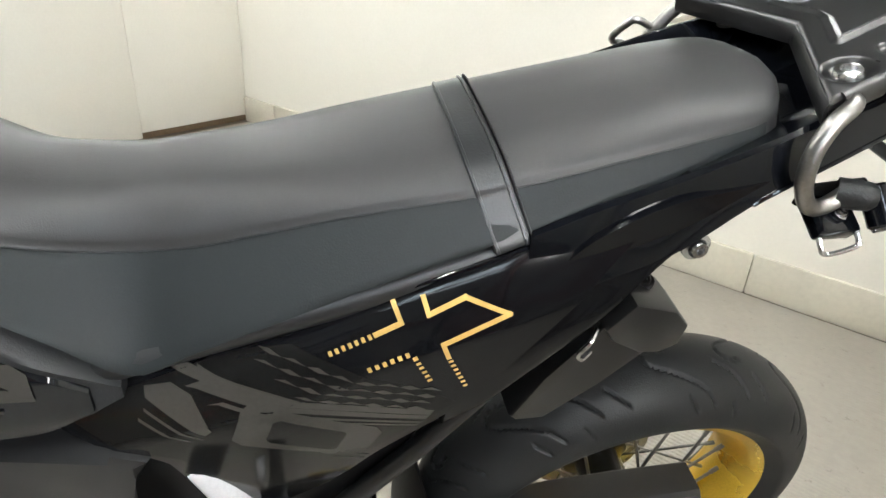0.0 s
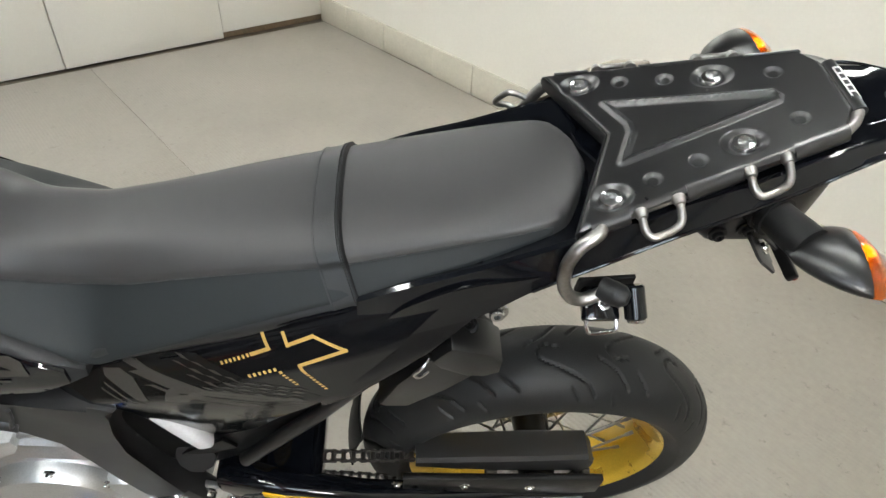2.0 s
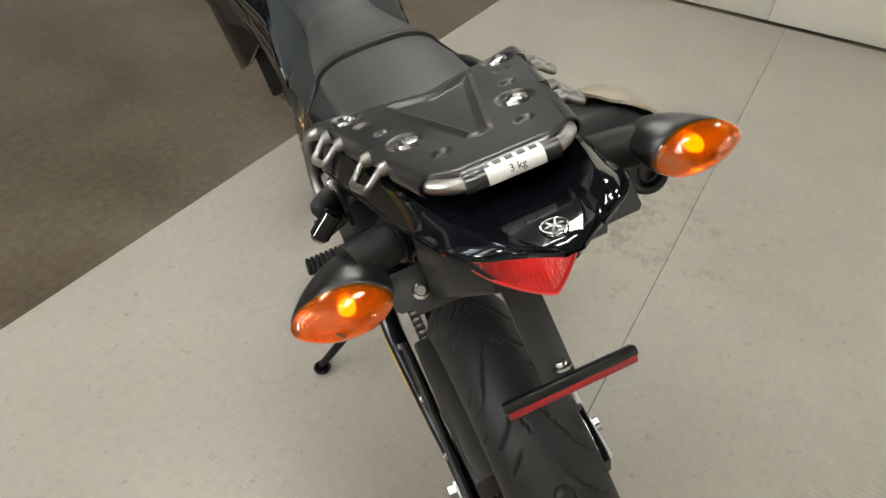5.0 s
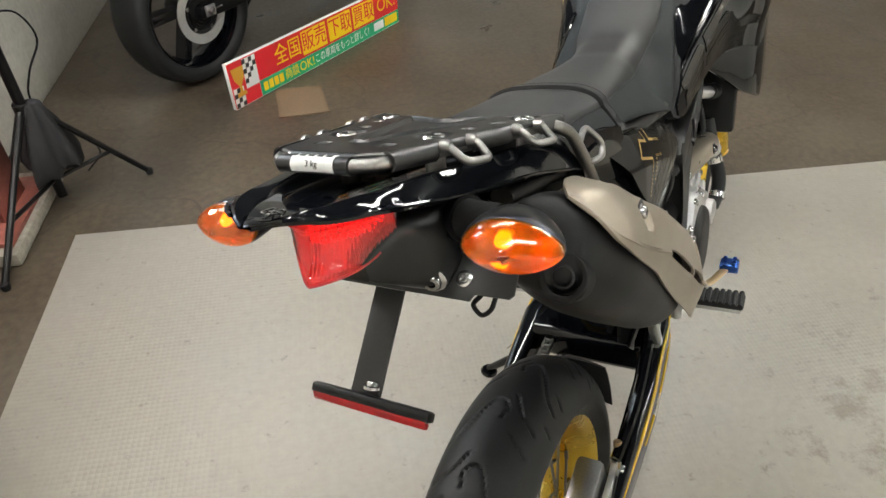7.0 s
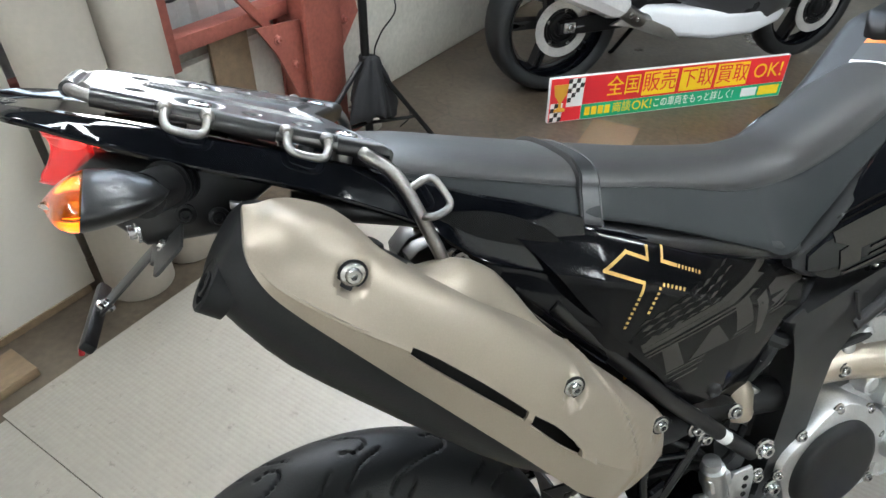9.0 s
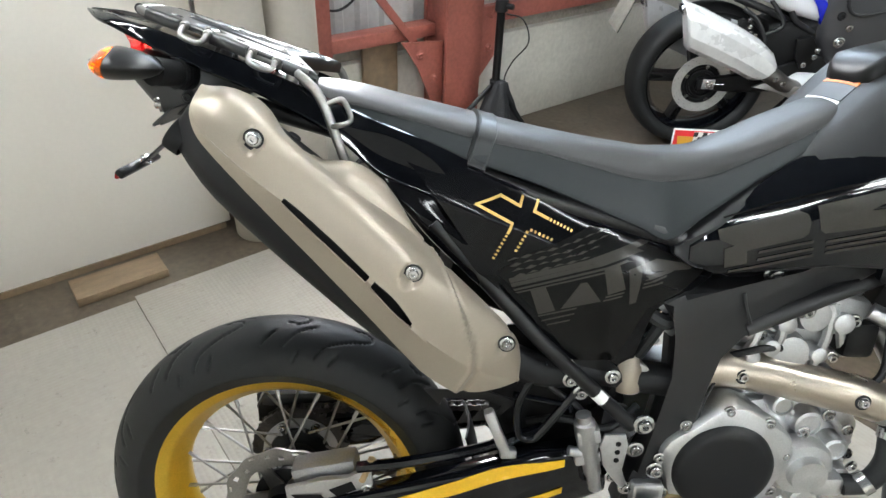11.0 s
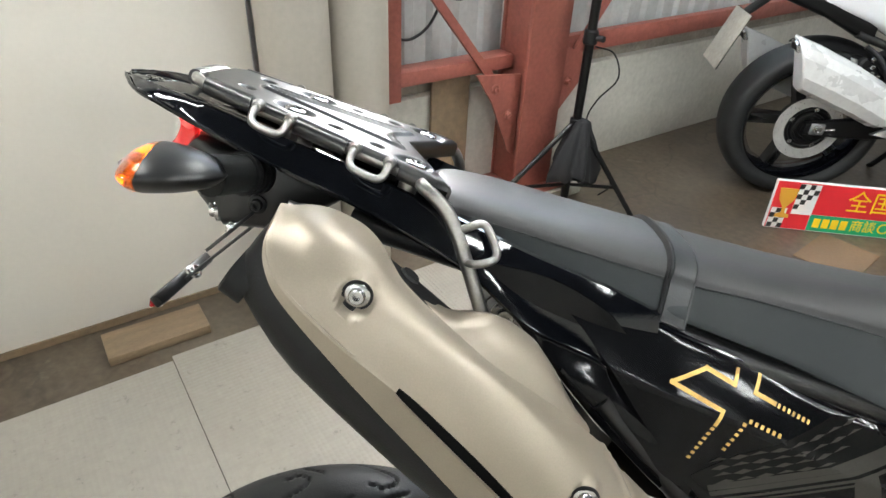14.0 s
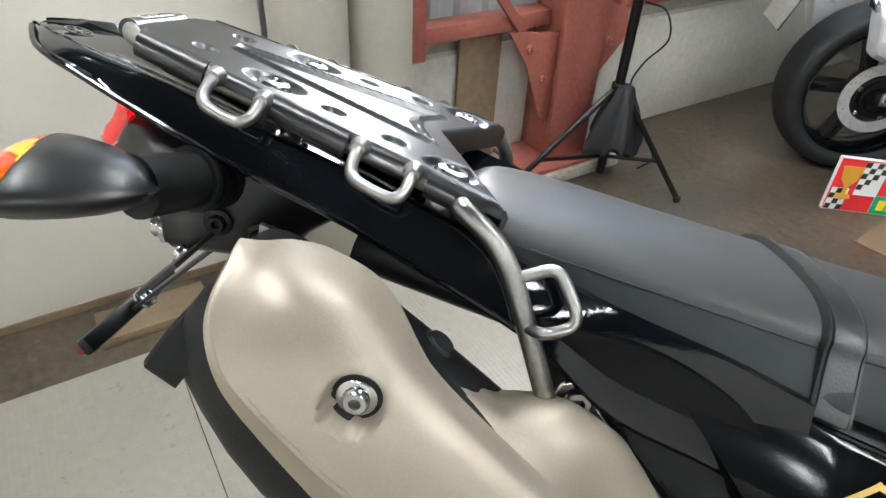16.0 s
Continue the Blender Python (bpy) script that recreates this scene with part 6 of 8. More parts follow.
tube(bm, spline(hook, 3), 0.0036, 10)
part("tie_loop", bm, STEEL, rack, "welded steel tie loop")
# black sleeve and sticker on the rear bar
bm = bmesh.new()
tube(bm, [rk(-0.221, -0.034, -0.008), rk(-0.221, 0.034, -0.008)], 0.0070, 16)
sleeve = part("rear_sleeve", bm, RACK, rack)
bm = bmesh.new()
g, gi = [], []
for k in range(9):
    a = radians(75 + 140 * k / 8)
    g.append([rk(-0.221 + 0.0077 * math.cos(a), y, -0.008 + 0.0077 * math.sin(a)) for y in (-0.022, 0.019)])
    gi.append([rk(-0.221 + 0.0073 * math.cos(a), y, -0.008 + 0.0073 * math.sin(a)) for y in (-0.022, 0.019)])
patch(bm, g, gi)
part("sticker", bm, S_WHT, sleeve, "white load limit sticker")
ang = radians(165)
stm = Matrix(((0, RX.x * math.cos(ang - math.pi / 2) + RZ.x * math.sin(ang - math.pi / 2), RX.x * math.cos(ang) + RZ.x * math.sin(ang), 0), (-1, 0, 0, 0), (0, RX.z * math.cos(ang - math.pi / 2) + RZ.z * math.sin(ang - math.pi / 2), RX.z * math.cos(ang) + RZ.z * math.sin(ang), 0), (0, 0, 0, 1)))
stm.translation = rk(-0.221 + 0.0080 * math.cos(ang), -0.002, -0.008 + 0.0080 * math.sin(ang))
text_mesh("3 kg", 0.0072, S_BLK, stm, sleeve, extrude=0.0001)
for k in range(5):
    bm = bmesh.new()
    a0 = radians(95)
    y = -0.019 + k * 0.0085
    g = [[rk(-0.221 + 0.0080 * math.cos(a), yy, -0.008 + 0.0080 * math.sin(a)) for yy in (y, y + 0.0055)] for a in (radians(85), radians(100), radians(115))]
    gi = [[rk(-0.221 + 0.0077 * math.cos(a), yy, -0.008 + 0.0077 * math.sin(a)) for yy in (y, y + 0.0055)] for a in (radians(85), radians(100), radians(115))]
    patch(bm, g, gi)
    part("bar", bm, S_BLK, sleeve)
for x, y in ((0.0, 0.079), (0.0, -0.079), (-0.1215, 0.0465), (-0.1215, -0.0465)):
    bm = bmesh.new()
    lathe(bm, rk(x, y, -0.0045), RZ, [(0.0001, 0.0012), (0.0045, 0.0012), (0.0058, 0.0055), (0.0095, 0.0046), (0.0112, 0.0015), (0.0115, -0.001), (0.0001, -0.001)], 12, False)
    part("rack_bolt", bm, CHROME, rack, "bright button-head bolt")
    bm = bmesh.new()
    cyl(bm, rk(x, y, -0.03), rk(x, y, -0.009), 0.009, seg=14)
    part("spacer", bm, STEEL, rack)

# ---- silencer ----
SO, SA, SB = V(-0.06, 0, 0.97), V(0.807, 0, -0.59), V(0.59, 0, 0.807)


def sil(s, h, y):
    return SO + SA * s + SB * h + V(0, y, 0)


bm = bmesh.new()
CANS = curve1([(-0.008, -0.020, 0.022, 0.160, 0.116), (-0.0065, -0.030, 0.032, 0.1665, 0.105), (-0.002, -0.0375, 0.040, 0.1725, 0.097), (0.006, -0.0410, 0.0445, 0.178, 0.091), (0.03, -0.0495, 0.050, 0.1910, 0.087), (0.08, -0.065, 0.053, 0.2035, 0.084), (0.15, -0.0775, 0.050, 0.2045, 0.082), (0.25, -0.0925, 0.042, 0.2025, 0.080), (0.36, -0.104, 0.028, 0.200, 0.080), (0.46, -0.100, 0.01, 0.188, 0.085), (0.50, -0.085, 0.0, 0.165, 0.10)])
rings = []
for s in (-0.008, -0.0076, -0.0065, -0.0047, -0.002, 0.002, 0.006, 0.015, 0.03, 0.055, 0.08, 0.115, 0.15, 0.20, 0.25, 0.305, 0.36, 0.41, 0.46, 0.48, 0.50):
    h0, h1, y1, y0 = CANS(s)
    rings.append([sil(s, (h0 + h1) / 2 + v, -(y0 + y1) / 2 + u) for u, v in rounded(y1 - y0, h1 - h0, min(y1 - y0, h1 - h0) * 0.42, 7)])
loft(bm, rings)
can = part("silencer", bm, CAN, bike, "black silencer with a pale heat shield", 50)
bm = bmesh.new()
TO = sil(-0.0035, -0.024, -0.157)
lathe(bm, TO, -SA, [(0.0225, -0.016), (0.0225, 0.003), (0.0205, 0.005), (0.0165, 0.004), (0.016, -0.01), (0.0001, -0.012)], 28, False)
part("tail_pipe", bm, MATTE, can)
bm = bmesh.new()
lathe(bm, TO, -SA, [(0.0105, -0.010), (0.0105, 0.005), (0.0085, 0.006), (0.0075, -0.010)], 24)
part("outlet", bm, CAN, can)
# pale shield: s along the pipe, h across it, y out from it.
# rows: s, then (h, y) of the lower edge, of the ridge, of the bolt line, of the shoulder and of the upper edge
EDGE = curve1([(-0.009, 0.0435, 0.1560), (-0.004, 0.033, 0.1745), (0.0, 0.0235, 0.1855), (0.012, 0.0115, 0.1955), (0.03, 0.0028, 0.2028), (0.056, -0.0042, 0.2062), (0.085, -0.0102, 0.2092), (0.117, -0.0170, 0.2112), (0.16, -0.0272, 0.2100), (0.21, -0.0385, 0.2085), (0.266, -0.0510, 0.2085), (0.32, -0.0625, 0.2100), (0.38, -0.0762, 0.2115), (0.43, -0.0865, 0.2100), (0.47, -0.0880, 0.2050), (0.50, -0.0800, 0.1980), (0.53, -0.0610, 0.1860), (0.545, -0.0470, 0.1780), (0.556, -0.0370, 0.1700)])
SLO = curve1([(-0.009, 0.0437, 0.1558), (0.0, 0.0255, 0.1840), (0.012, 0.0160, 0.1945), (0.03, 0.0100, 0.2040), (0.06, 0.0060, 0.2090), (0.10, 0.0035, 0.2145), (0.147, 0.0010, 0.2178), (0.156, -0.0008, 0.2182), (0.225, -0.0118, 0.2205), (0.285, -0.0212, 0.2225), (0.304, -0.0255, 0.2235), (0.341, -0.0330, 0.2262), (0.364, -0.0355, 0.2275), (0.42, -0.0440, 0.2225), (0.47, -0.0480, 0.2120), (0.50, -0.0470, 0.2030), (0.556, -0.0350, 0.1705)])
SHI = curve1([(-0.009, 0.0439, 0.1556), (0.0, 0.0275, 0.1825), (0.012, 0.0190, 0.1938), (0.03, 0.0135, 0.2040), (0.06, 0.0098, 0.2092), (0.10, 0.0080, 0.2146), (0.147, 0.0082, 0.2168), (0.209, 0.0022, 0.2195), (0.275, -0.0088, 0.2215), (0.293, -0.0122, 0.2225), (0.319, -0.0150, 0.2235), (0.351, -0.0235, 0.2262), (0.364, -0.0285, 0.2272), (0.42, -0.0330, 0.2215), (0.47, -0.0330, 0.2110), (0.50, -0.0330, 0.2015), (0.556, -0.0335, 0.1705)])
BOLTL = curve1([(-0.009, 0.0441, 0.1552), (0.0, 0.0350, 0.1745), (0.012, 0.0345, 0.1850), (0.03, 0.0360, 0.1935), (0.08, 0.0395, 0.2005), (0.15, 0.0370, 0.2065), (0.25, 0.0280, 0.2115), (0.33, 0.0212, 0.2145), (0.40, 0.0140, 0.2085), (0.45, 0.0100, 0.2010), (0.495, 0.0060, 0.1915), (0.53, -0.0120, 0.1800), (0.556, -0.0325, 0.1690)])
SHOULD = curve1([(-0.009, 0.0444, 0.1545), (0.0, 0.0440, 0.1620), (0.012, 0.0500, 0.1680), (0.03, 0.0555, 0.1730), (0.058, 0.0600, 0.1745), (0.08, 0.0585, 0.1800), (0.11, 0.0545, 0.1845), (0.15, 0.0515, 0.1925), (0.20, 0.0490, 0.1960), (0.27, 0.0450, 0.1945), (0.34, 0.0380, 0.1880), (0.40, 0.0310, 0.1850), (0.446, 0.0280, 0.1790), (0.507, 0.0180, 0.1690), (0.535, -0.0020, 0.1640), (0.556, -0.0310, 0.1640)])
UP = curve1([(-0.009, 0.0446, 0.1535), (0.0, 0.0485, 0.1490), (0.012, 0.0560, 0.1420), (0.03, 0.0625, 0.1370), (0.058, 0.0675, 0.1395), (0.070, 0.0670, 0.1445), (0.081, 0.0650, 0.1515), (0.093, 0.0615, 0.1585), (0.105, 0.0588, 0.1645), (0.119, 0.0580, 0.1695), (0.137, 0.0568, 0.1725), (0.154, 0.0560, 0.1754), (0.173, 0.0557, 0.1790), (0.195, 0.0553, 0.1825), (0.25, 0.0540, 0.1735), (0.30, 0.0505, 0.1630), (0.34, 0.0458, 0.1553), (0.40, 0.0370, 0.1520), (0.446, 0.0300, 0.1510), (0.507, 0.0170, 0.1480), (0.535, -0.0040, 0.1450), (0.556, -0.0300, 0.1560)])
FOLD = [(0.0458, 0.340), (0.041, 0.359), (0.0334, 0.377), (0.0228, 0.397), (0.009, 0.418), (-0.0075, 0.440), (-0.0265, 0.460), (-0.047, 0.474), (-0.0915, 0.482)]


def fold_s(h):
    """Where the rolled joint between the two shield halves lies at height h."""
    for (ha, sa), (hb, sb) in zip(FOLD, FOLD[1:]):
        if h >= hb:
            return sa + (sb - sa) * min(1, max(0, (ha - h) / (ha - hb)))
    return FOLD[-1][1]


def section(s, n=8):
    """The shield's section at s as (h, y), from its lower to its upper edge."""
    return [(p.x, p.y) for p in spline([V(*c(s), 0) for c in (EDGE, SLO, SHI, BOLTL, SHOULD, UP)], n)]


def face_y(s, h):
    c = section(s)
    return min(c, key=lambda p: abs(p[0] - h))[1]


SHIELD_BOLTS = [(s, h, face_y(s, h) - 0.0055) for s, h in ((0.0795, 0.0395), (0.3275, 0.0212), (0.4952, 0.0068))]


def shield_row(s, inner=0.0):
    """Points of the shield at s: the section with the rolled joint and a dish round each bolt."""
    c = section(s)
    out = []
    for k, (h, y) in enumerate(c):
        (ha, ya), (hb, yb) = c[max(0, k - 1)], c[min(len(c) - 1, k + 1)]
        nh, ny = -(yb - ya), hb - ha
        ln = math.hypot(nh, ny) or 1.0
        nh, ny = nh / ln, ny / ln
        d = s - fold_s(h)
        q = min(1, max(0, (d + 0.004) / 0.010))
        up = 0.0032 * math.exp(-(d / 0.0042) ** 2) - 0.0045 * q * q * (3 - 2 * q) - 0.0022 * math.exp(-((d - 0.011) / 0.0032) ** 2)
        h2, y2 = h + nh * (up - inner), y + ny * (up - inner)
        for bs, bh, by in SHIELD_BOLTS:
            q = min(1, max(0, (0.0152 - math.hypot(s - bs, h - bh)) / 0.0025))
            y2 += (by - inner - y2) * q
        out.append((h2, y2))
    return out


cols = sorted(set([round(v, 4) for v in np.linspace(-0.009, 0.556, 420)] + [0.147, 0.285, 0.293, 0.364]))
g = [[sil(s, h, -y) for h, y in shield_row(s)] for s in cols]
gi = [[sil(s, h, -y) for h, y in shield_row(s, 0.003)] for s in cols]
skip = {(i, j) for i in range(len(cols) - 1) for j in range(8, 16) if 0.147 <= cols[i] < 0.285 or 0.293 <= cols[i] < 0.364}
bm = bmesh.new()
patch(bm, g, gi, skip)
shield = part("heat_shield", bm, TITAN, can, "champagne coloured heat shield with long slots", 50)
# inner half of the shield, swelling where the rack foot stands
bm = bmesh.new()
WTOP = curve1([(0.062, 0.052, 0.022), (0.084, 0.050, 0.024), (0.125, 0.0495, 0.028), (0.155, 0.052, 0.032), (0.175, 0.064, 0.038), (0.19, 0.0725, 0.043), (0.21, 0.0755, 0.046), (0.232, 0.0748, 0.045), (0.25, 0.0705, 0.040), (0.269, 0.0645, 0.034), (0.285, 0.058, 0.027), (0.306, 0.0505, 0.018), (0.325, 0.046, 0.012)])
g, gi = [], []
for k in range(61):
    sv = 0.062 + 0.262 * k / 60
    (up, yt), (top, dy) = UP(sv), WTOP(sv)
    row = [(up - 0.012, yt + 0.002), (min(up, top) - 0.0085, yt - dy * 0.22), (up * 0.4 + top * 0.6 - 0.002, yt - dy * 0.6), (top, yt - dy), (top - 0.002, yt - dy - 0.012), (top - 0.013, yt - dy - 0.03), (top - 0.034, yt - dy - 0.038)]
    row = [(p.x, p.y) for p in spline([V(a, b, 0) for a, b in row], 4)]
    g.append([sil(sv, h, -y) for h, y in row])
    gi.append([sil(sv, h - 0.003, -y + 0.002) for h, y in row])
patch(bm, g, gi)
part("shield_wing", bm, TITAN, shield, "", 60)
bm = bmesh.new()
lathe(bm, sil(0.112, 0.0485, -0.128), SB, [(0.0001, 0.006), (0.008, 0.006), (0.010, 0.003), (0.010, -0.004)], 18, False)
part("rubber_stop", bm, RUBBER, shield)
# a thin black ring paints the shadow inside each bolt's recess
for s, h, y in SHIELD_BOLTS:
    bm = bmesh.new()
    lathe(bm, sil(s, h, -y), V(0, -1, 0), [(0.0095, 0.0), (0.0122, 0.0), (0.0122, 0.0008), (0.0095, 0.0008)], 28)
    part("recess_ring", bm, CAN, shield)
    bolt("shield_bolt", sil(s, h, -y), V(0, -1, 0), 0.0066, shield)
bm = bmesh.new()
tube(bm, spline([sil(0.47, -0.04, -0.13), V(0.40, -0.11, 0.60), V(0.50, -0.09, 0.585), V(0.62, -0.10, 0.575)], 6), 0.026, 14)
part("link_pipe", bm, CAN, can)
# header pipe with its own pale cover
bm = bmesh.new()
path = spline([V(0.635, -0.086, 0.583), V(0.68, -0.092, 0.596), V(0.74, -0.099, 0.594), V(0.82, -0.110, 0.580), V(0.90, -0.121, 0.566), V(0.945, -0.123, 0.552), V(0.957, -0.122, 0.548)], 5)
tube(bm, path, [0.023, 0.026, 0.028, 0.029, 0.030] + [0.031] * (len(path) - 8) + [0.026, 0.018, 0.006], 16)
hp = part("header_cover", bm, TITAN_PIPE, bike, "champagne coloured header pipe cover", 60)
for x, y, z in ((0.715, -0.124, 0.598), (0.89, -0.150, 0.572)):
    bm = bmesh.new()
    lathe(bm, V(x, y + 0.002, z), V(0, -1, 0.1), [(0.009, 0.0), (0.012, 0.001), (0.012, 0.003), (0.009, 0.004)], 24)
    part("rubber_ring", bm, RUBBER, hp)
    bolt("cover_bolt", V(x, y + 0.001, z), V(0, -1, 0.1), 0.0075, hp)
bm = bmesh.new()
tube(bm, spline([V(0.93, -0.14, 0.55), V(1.0, -0.11, 0.53), V(1.03, -0.05, 0.55), V(1.0, 0.0, 0.62), V(0.93, 0.01, 0.65)], 6), 0.021, 12)
part("header_pipe", bm, STEEL, bike)


# ---- tank and shrouds ----
# rows: x, half-width low, low z, half-width mid, mid z, half-width top, top z
TANK = curve1([(0.58, 0.118, 0.792, 0.118, 0.80, 0.116, 0.808), (0.62, 0.122, 0.772, 0.122, 0.80, 0.116, 0.836), (0.68, 0.128, 0.772, 0.129, 0.82, 0.106, 0.885), (0.74, 0.134, 0.778, 0.136, 0.85, 0.096, 0.925), (0.765, 0.137, 0.782, 0.140, 0.86, 0.094, 0.945), (0.80, 0.142, 0.788, 0.148, 0.87, 0.094, 0.972), (0.83, 0.146, 0.789, 0.154, 0.876, 0.096, 1.005), (0.88, 0.155, 0.790, 0.165, 0.885, 0.105, 1.045), (0.97, 0.182, 0.775, 0.200, 0.88, 0.11, 1.055), (1.06, 0.210, 0.745, 0.226, 0.86, 0.11, 1.04), (1.13, 0.212, 0.76, 0.222, 0.86, 0.10, 1.0), (1.16, 0.200, 0.80, 0.206, 0.86, 0.09, 0.95)])


def tank_half(x):
    wl, zl, wm, zm, wt, zt = TANK(x)
    return [(0, zt + 0.012), (wt * 0.6, zt + 0.008), (wt, zt - 0.004), (wt + (wm - wt) * 0.7, zm + (zt - zm) * 0.45), (wm, zm), (wl + 0.002, zl + (zm - zl) * 0.35), (wl, zl), (wl - 0.03, zl - 0.002), (0, zl + 0.01)]


bm = bmesh.new()
rings = []
for i in range(50):
    x = 0.58 + (1.16 - 0.58) * i / 49
    h = [(p.x, p.y) for p in spline([V(a, b, 0) for a, b in tank_half(x)], 3)]
    # the seat notch: nothing above the seat's front edge
    rings.append([V(x, y, z) for y, z in h] + [V(x, -y, z) for y, z in h[-2:0:-1]])
loft(bm, rings)
tank = part("fuel_tank", bm, TANKSKIN, bike, "satin dark grey tank behind gloss black shrouds", 34)


def tank_y(x, z):
    h = [(p.x, p.y) for p in spline([V(a, b, 0) for a, b in tank_half(x)[2:7]], 4)]
    for (y0, z0), (y1, z1) in zip(h, h[1:]):
        if z1 <= z <= z0:
            return y0 + (y1 - y0) * (z - z0) / (z1 - z0) if z1 != z0 else y0
    return h[-1][0] if z < h[-1][1] else h[0][0]


SHR_TOP = curve1([(0.60, 0.806), (0.64, 0.838), (0.70, 0.900), (0.748, 0.930), (0.814, 0.938), (0.904, 0.947), (1.0, 0.955), (1.15, 0.93)])
SHR_BOT = curve1([(0.60, 0.786), (0.64, 0.768), (0.70, 0.776), (0.80, 0.79), (0.88, 0.792), (0.97, 0.777), (1.06, 0.747), (1.15, 0.79)])
for sgn in (1, -1):
    bm = bmesh.new()
    g, gi = [], []
    for i in range(57):
        x = 0.60 + 0.55 * i / 56
        t, b = SHR_TOP(x)[0], SHR_BOT(x)[0]
        zs = [t + (b - t) * k / 12 for k in range(13)]
        g.append([V(x, sgn * (tank_y(x, z) + 0.004 - 0.003 * (k == 0)), z) for k, z in enumerate(zs)])
        gi.append([V(x, sgn * (tank_y(x, z) - 0.002), z) for z in zs])
    patch(bm, g, gi)
    part("shroud", bm, GLOSS, tank, "gloss black shroud with grey block graphics", 34)

    def tdecal(poly, material, lift=0.0054):
        bmm = bmesh.new()
        bmm.faces.new([bmm.verts.new((u, 0, v)) for u, v in poly])
        bmesh.ops.triangulate(bmm, faces=bmm.faces)
        for k in range(5):
            bmesh.ops.subdivide_edges(bmm, edges=[e for e in bmm.edges if e.calc_length() > 0.008], cuts=1)
            bmesh.ops.triangulate(bmm, faces=bmm.faces)
        for v in bmm.verts:
            v.co.y = sgn * (tank_y(v.co.x, v.co.z) + lift)
        ob = part("graphic", bmm, material, tank)
        return ob

    def slant(x0, x1, z0, z1, k=0.24):
        """A block that follows the shroud's rising line."""
        d = 0.008
        f = lambda x: (x - 0.63) * k
        return [(x0, z0 + f(x0)), (x1 - d, z0 + f(x1 - d)), (x1, z0 + f(x1) + d), (x1, z1 + f(x1) - d), (x1 - d, z1 + f(x1 - d)), (x0 + d, z1 + f(x0 + d)), (x0, z1 + f(x0) - d)]

    if sgn < 0:
        # broad folded bands and thin stripes on the right shroud
        tdecal([(0.633, 0.831), (0.732, 0.865), (0.744, 0.861), (0.7485, 0.852), (0.749, 0.835), (0.743, 0.828), (0.674, 0.805), (0.677, 0.7865), (0.648, 0.7775), (0.6446, 0.805), (0.659, 0.812), (0.717, 0.832), (0.722, 0.8385), (0.717, 0.8435), (0.637, 0.8173)], GREYDECAL)
        tdecal([(0.754, 0.873), (0.872, 0.916), (0.876, 0.899), (0.783, 0.866), (0.784, 0.859), (0.864, 0.8835), (0.874, 0.879), (0.877, 0.866), (0.870, 0.861), (0.769, 0.836), (0.762, 0.841)], GREYDECAL)
        for a, b, c, d in ((0.690, 0.8035, 0.757, 0.8235), (0.690, 0.7925, 0.7597, 0.813), (0.655, 0.7715, 0.7615, 0.8035), (0.773, 0.824, 0.880, 0.856), (0.775, 0.8155, 0.882, 0.847), (0.776, 0.808, 0.884, 0.838)):
            tdecal([(a, b - 0.002), (c, d - 0.002), (c, d + 0.002), (a, b + 0.002)], GREYDECAL)
        for a, b, c, d in ((0.640, 0.8475, 0.872, 0.929), (0.645, 0.842, 0.845, 0.9125)):
            tdecal([(a, b - 0.0012), (c, d - 0.0018), (c, d + 0.0018), (a, b + 0.0012)], CHARCOAL)
    else:
        for x0, x1 in ((0.632, 0.745), (0.762, 0.89)):
            tdecal(slant(x0, x1, 0.806, 0.838), GREYDECAL)
            tdecal(slant(x0 + 0.012, x1 - 0.022, 0.819, 0.8255, 0.235), GLOSS, 0.0066)
            for k in range(3):
                z = 0.796 - 0.006 * k
                tdecal([(x0 + 0.02 + 0.012 * k, z + (x0 - 0.61) * 0.2), (x1, z + (x1 - 0.63) * 0.2), (x1, z + 0.0032 + (x1 - 0.63) * 0.2), (x0 + 0.02 + 0.012 * k, z + 0.0032 + (x0 - 0.61) * 0.2)], GREYDECAL)
        for k in range(2):
            z = 0.852 + 0.009 * k
            tdecal([(0.665 + 0.012 * k, z + 0.008), (0.87, z + 0.05), (0.87, z + 0.0535), (0.665 + 0.012 * k, z + 0.0125)], GREYDECAL)
    # maker's mark as plain gold bars
    for k in range(5):
        x0 = 0.905 + k * 0.024
        tdecal([(x0, 0.905 + k * 0.003), (x0 + 0.015, 0.907 + k * 0.003), (x0 + 0.018, 0.928 + k * 0.003), (x0 + 0.003, 0.926 + k * 0.003)], GOLDLINE)
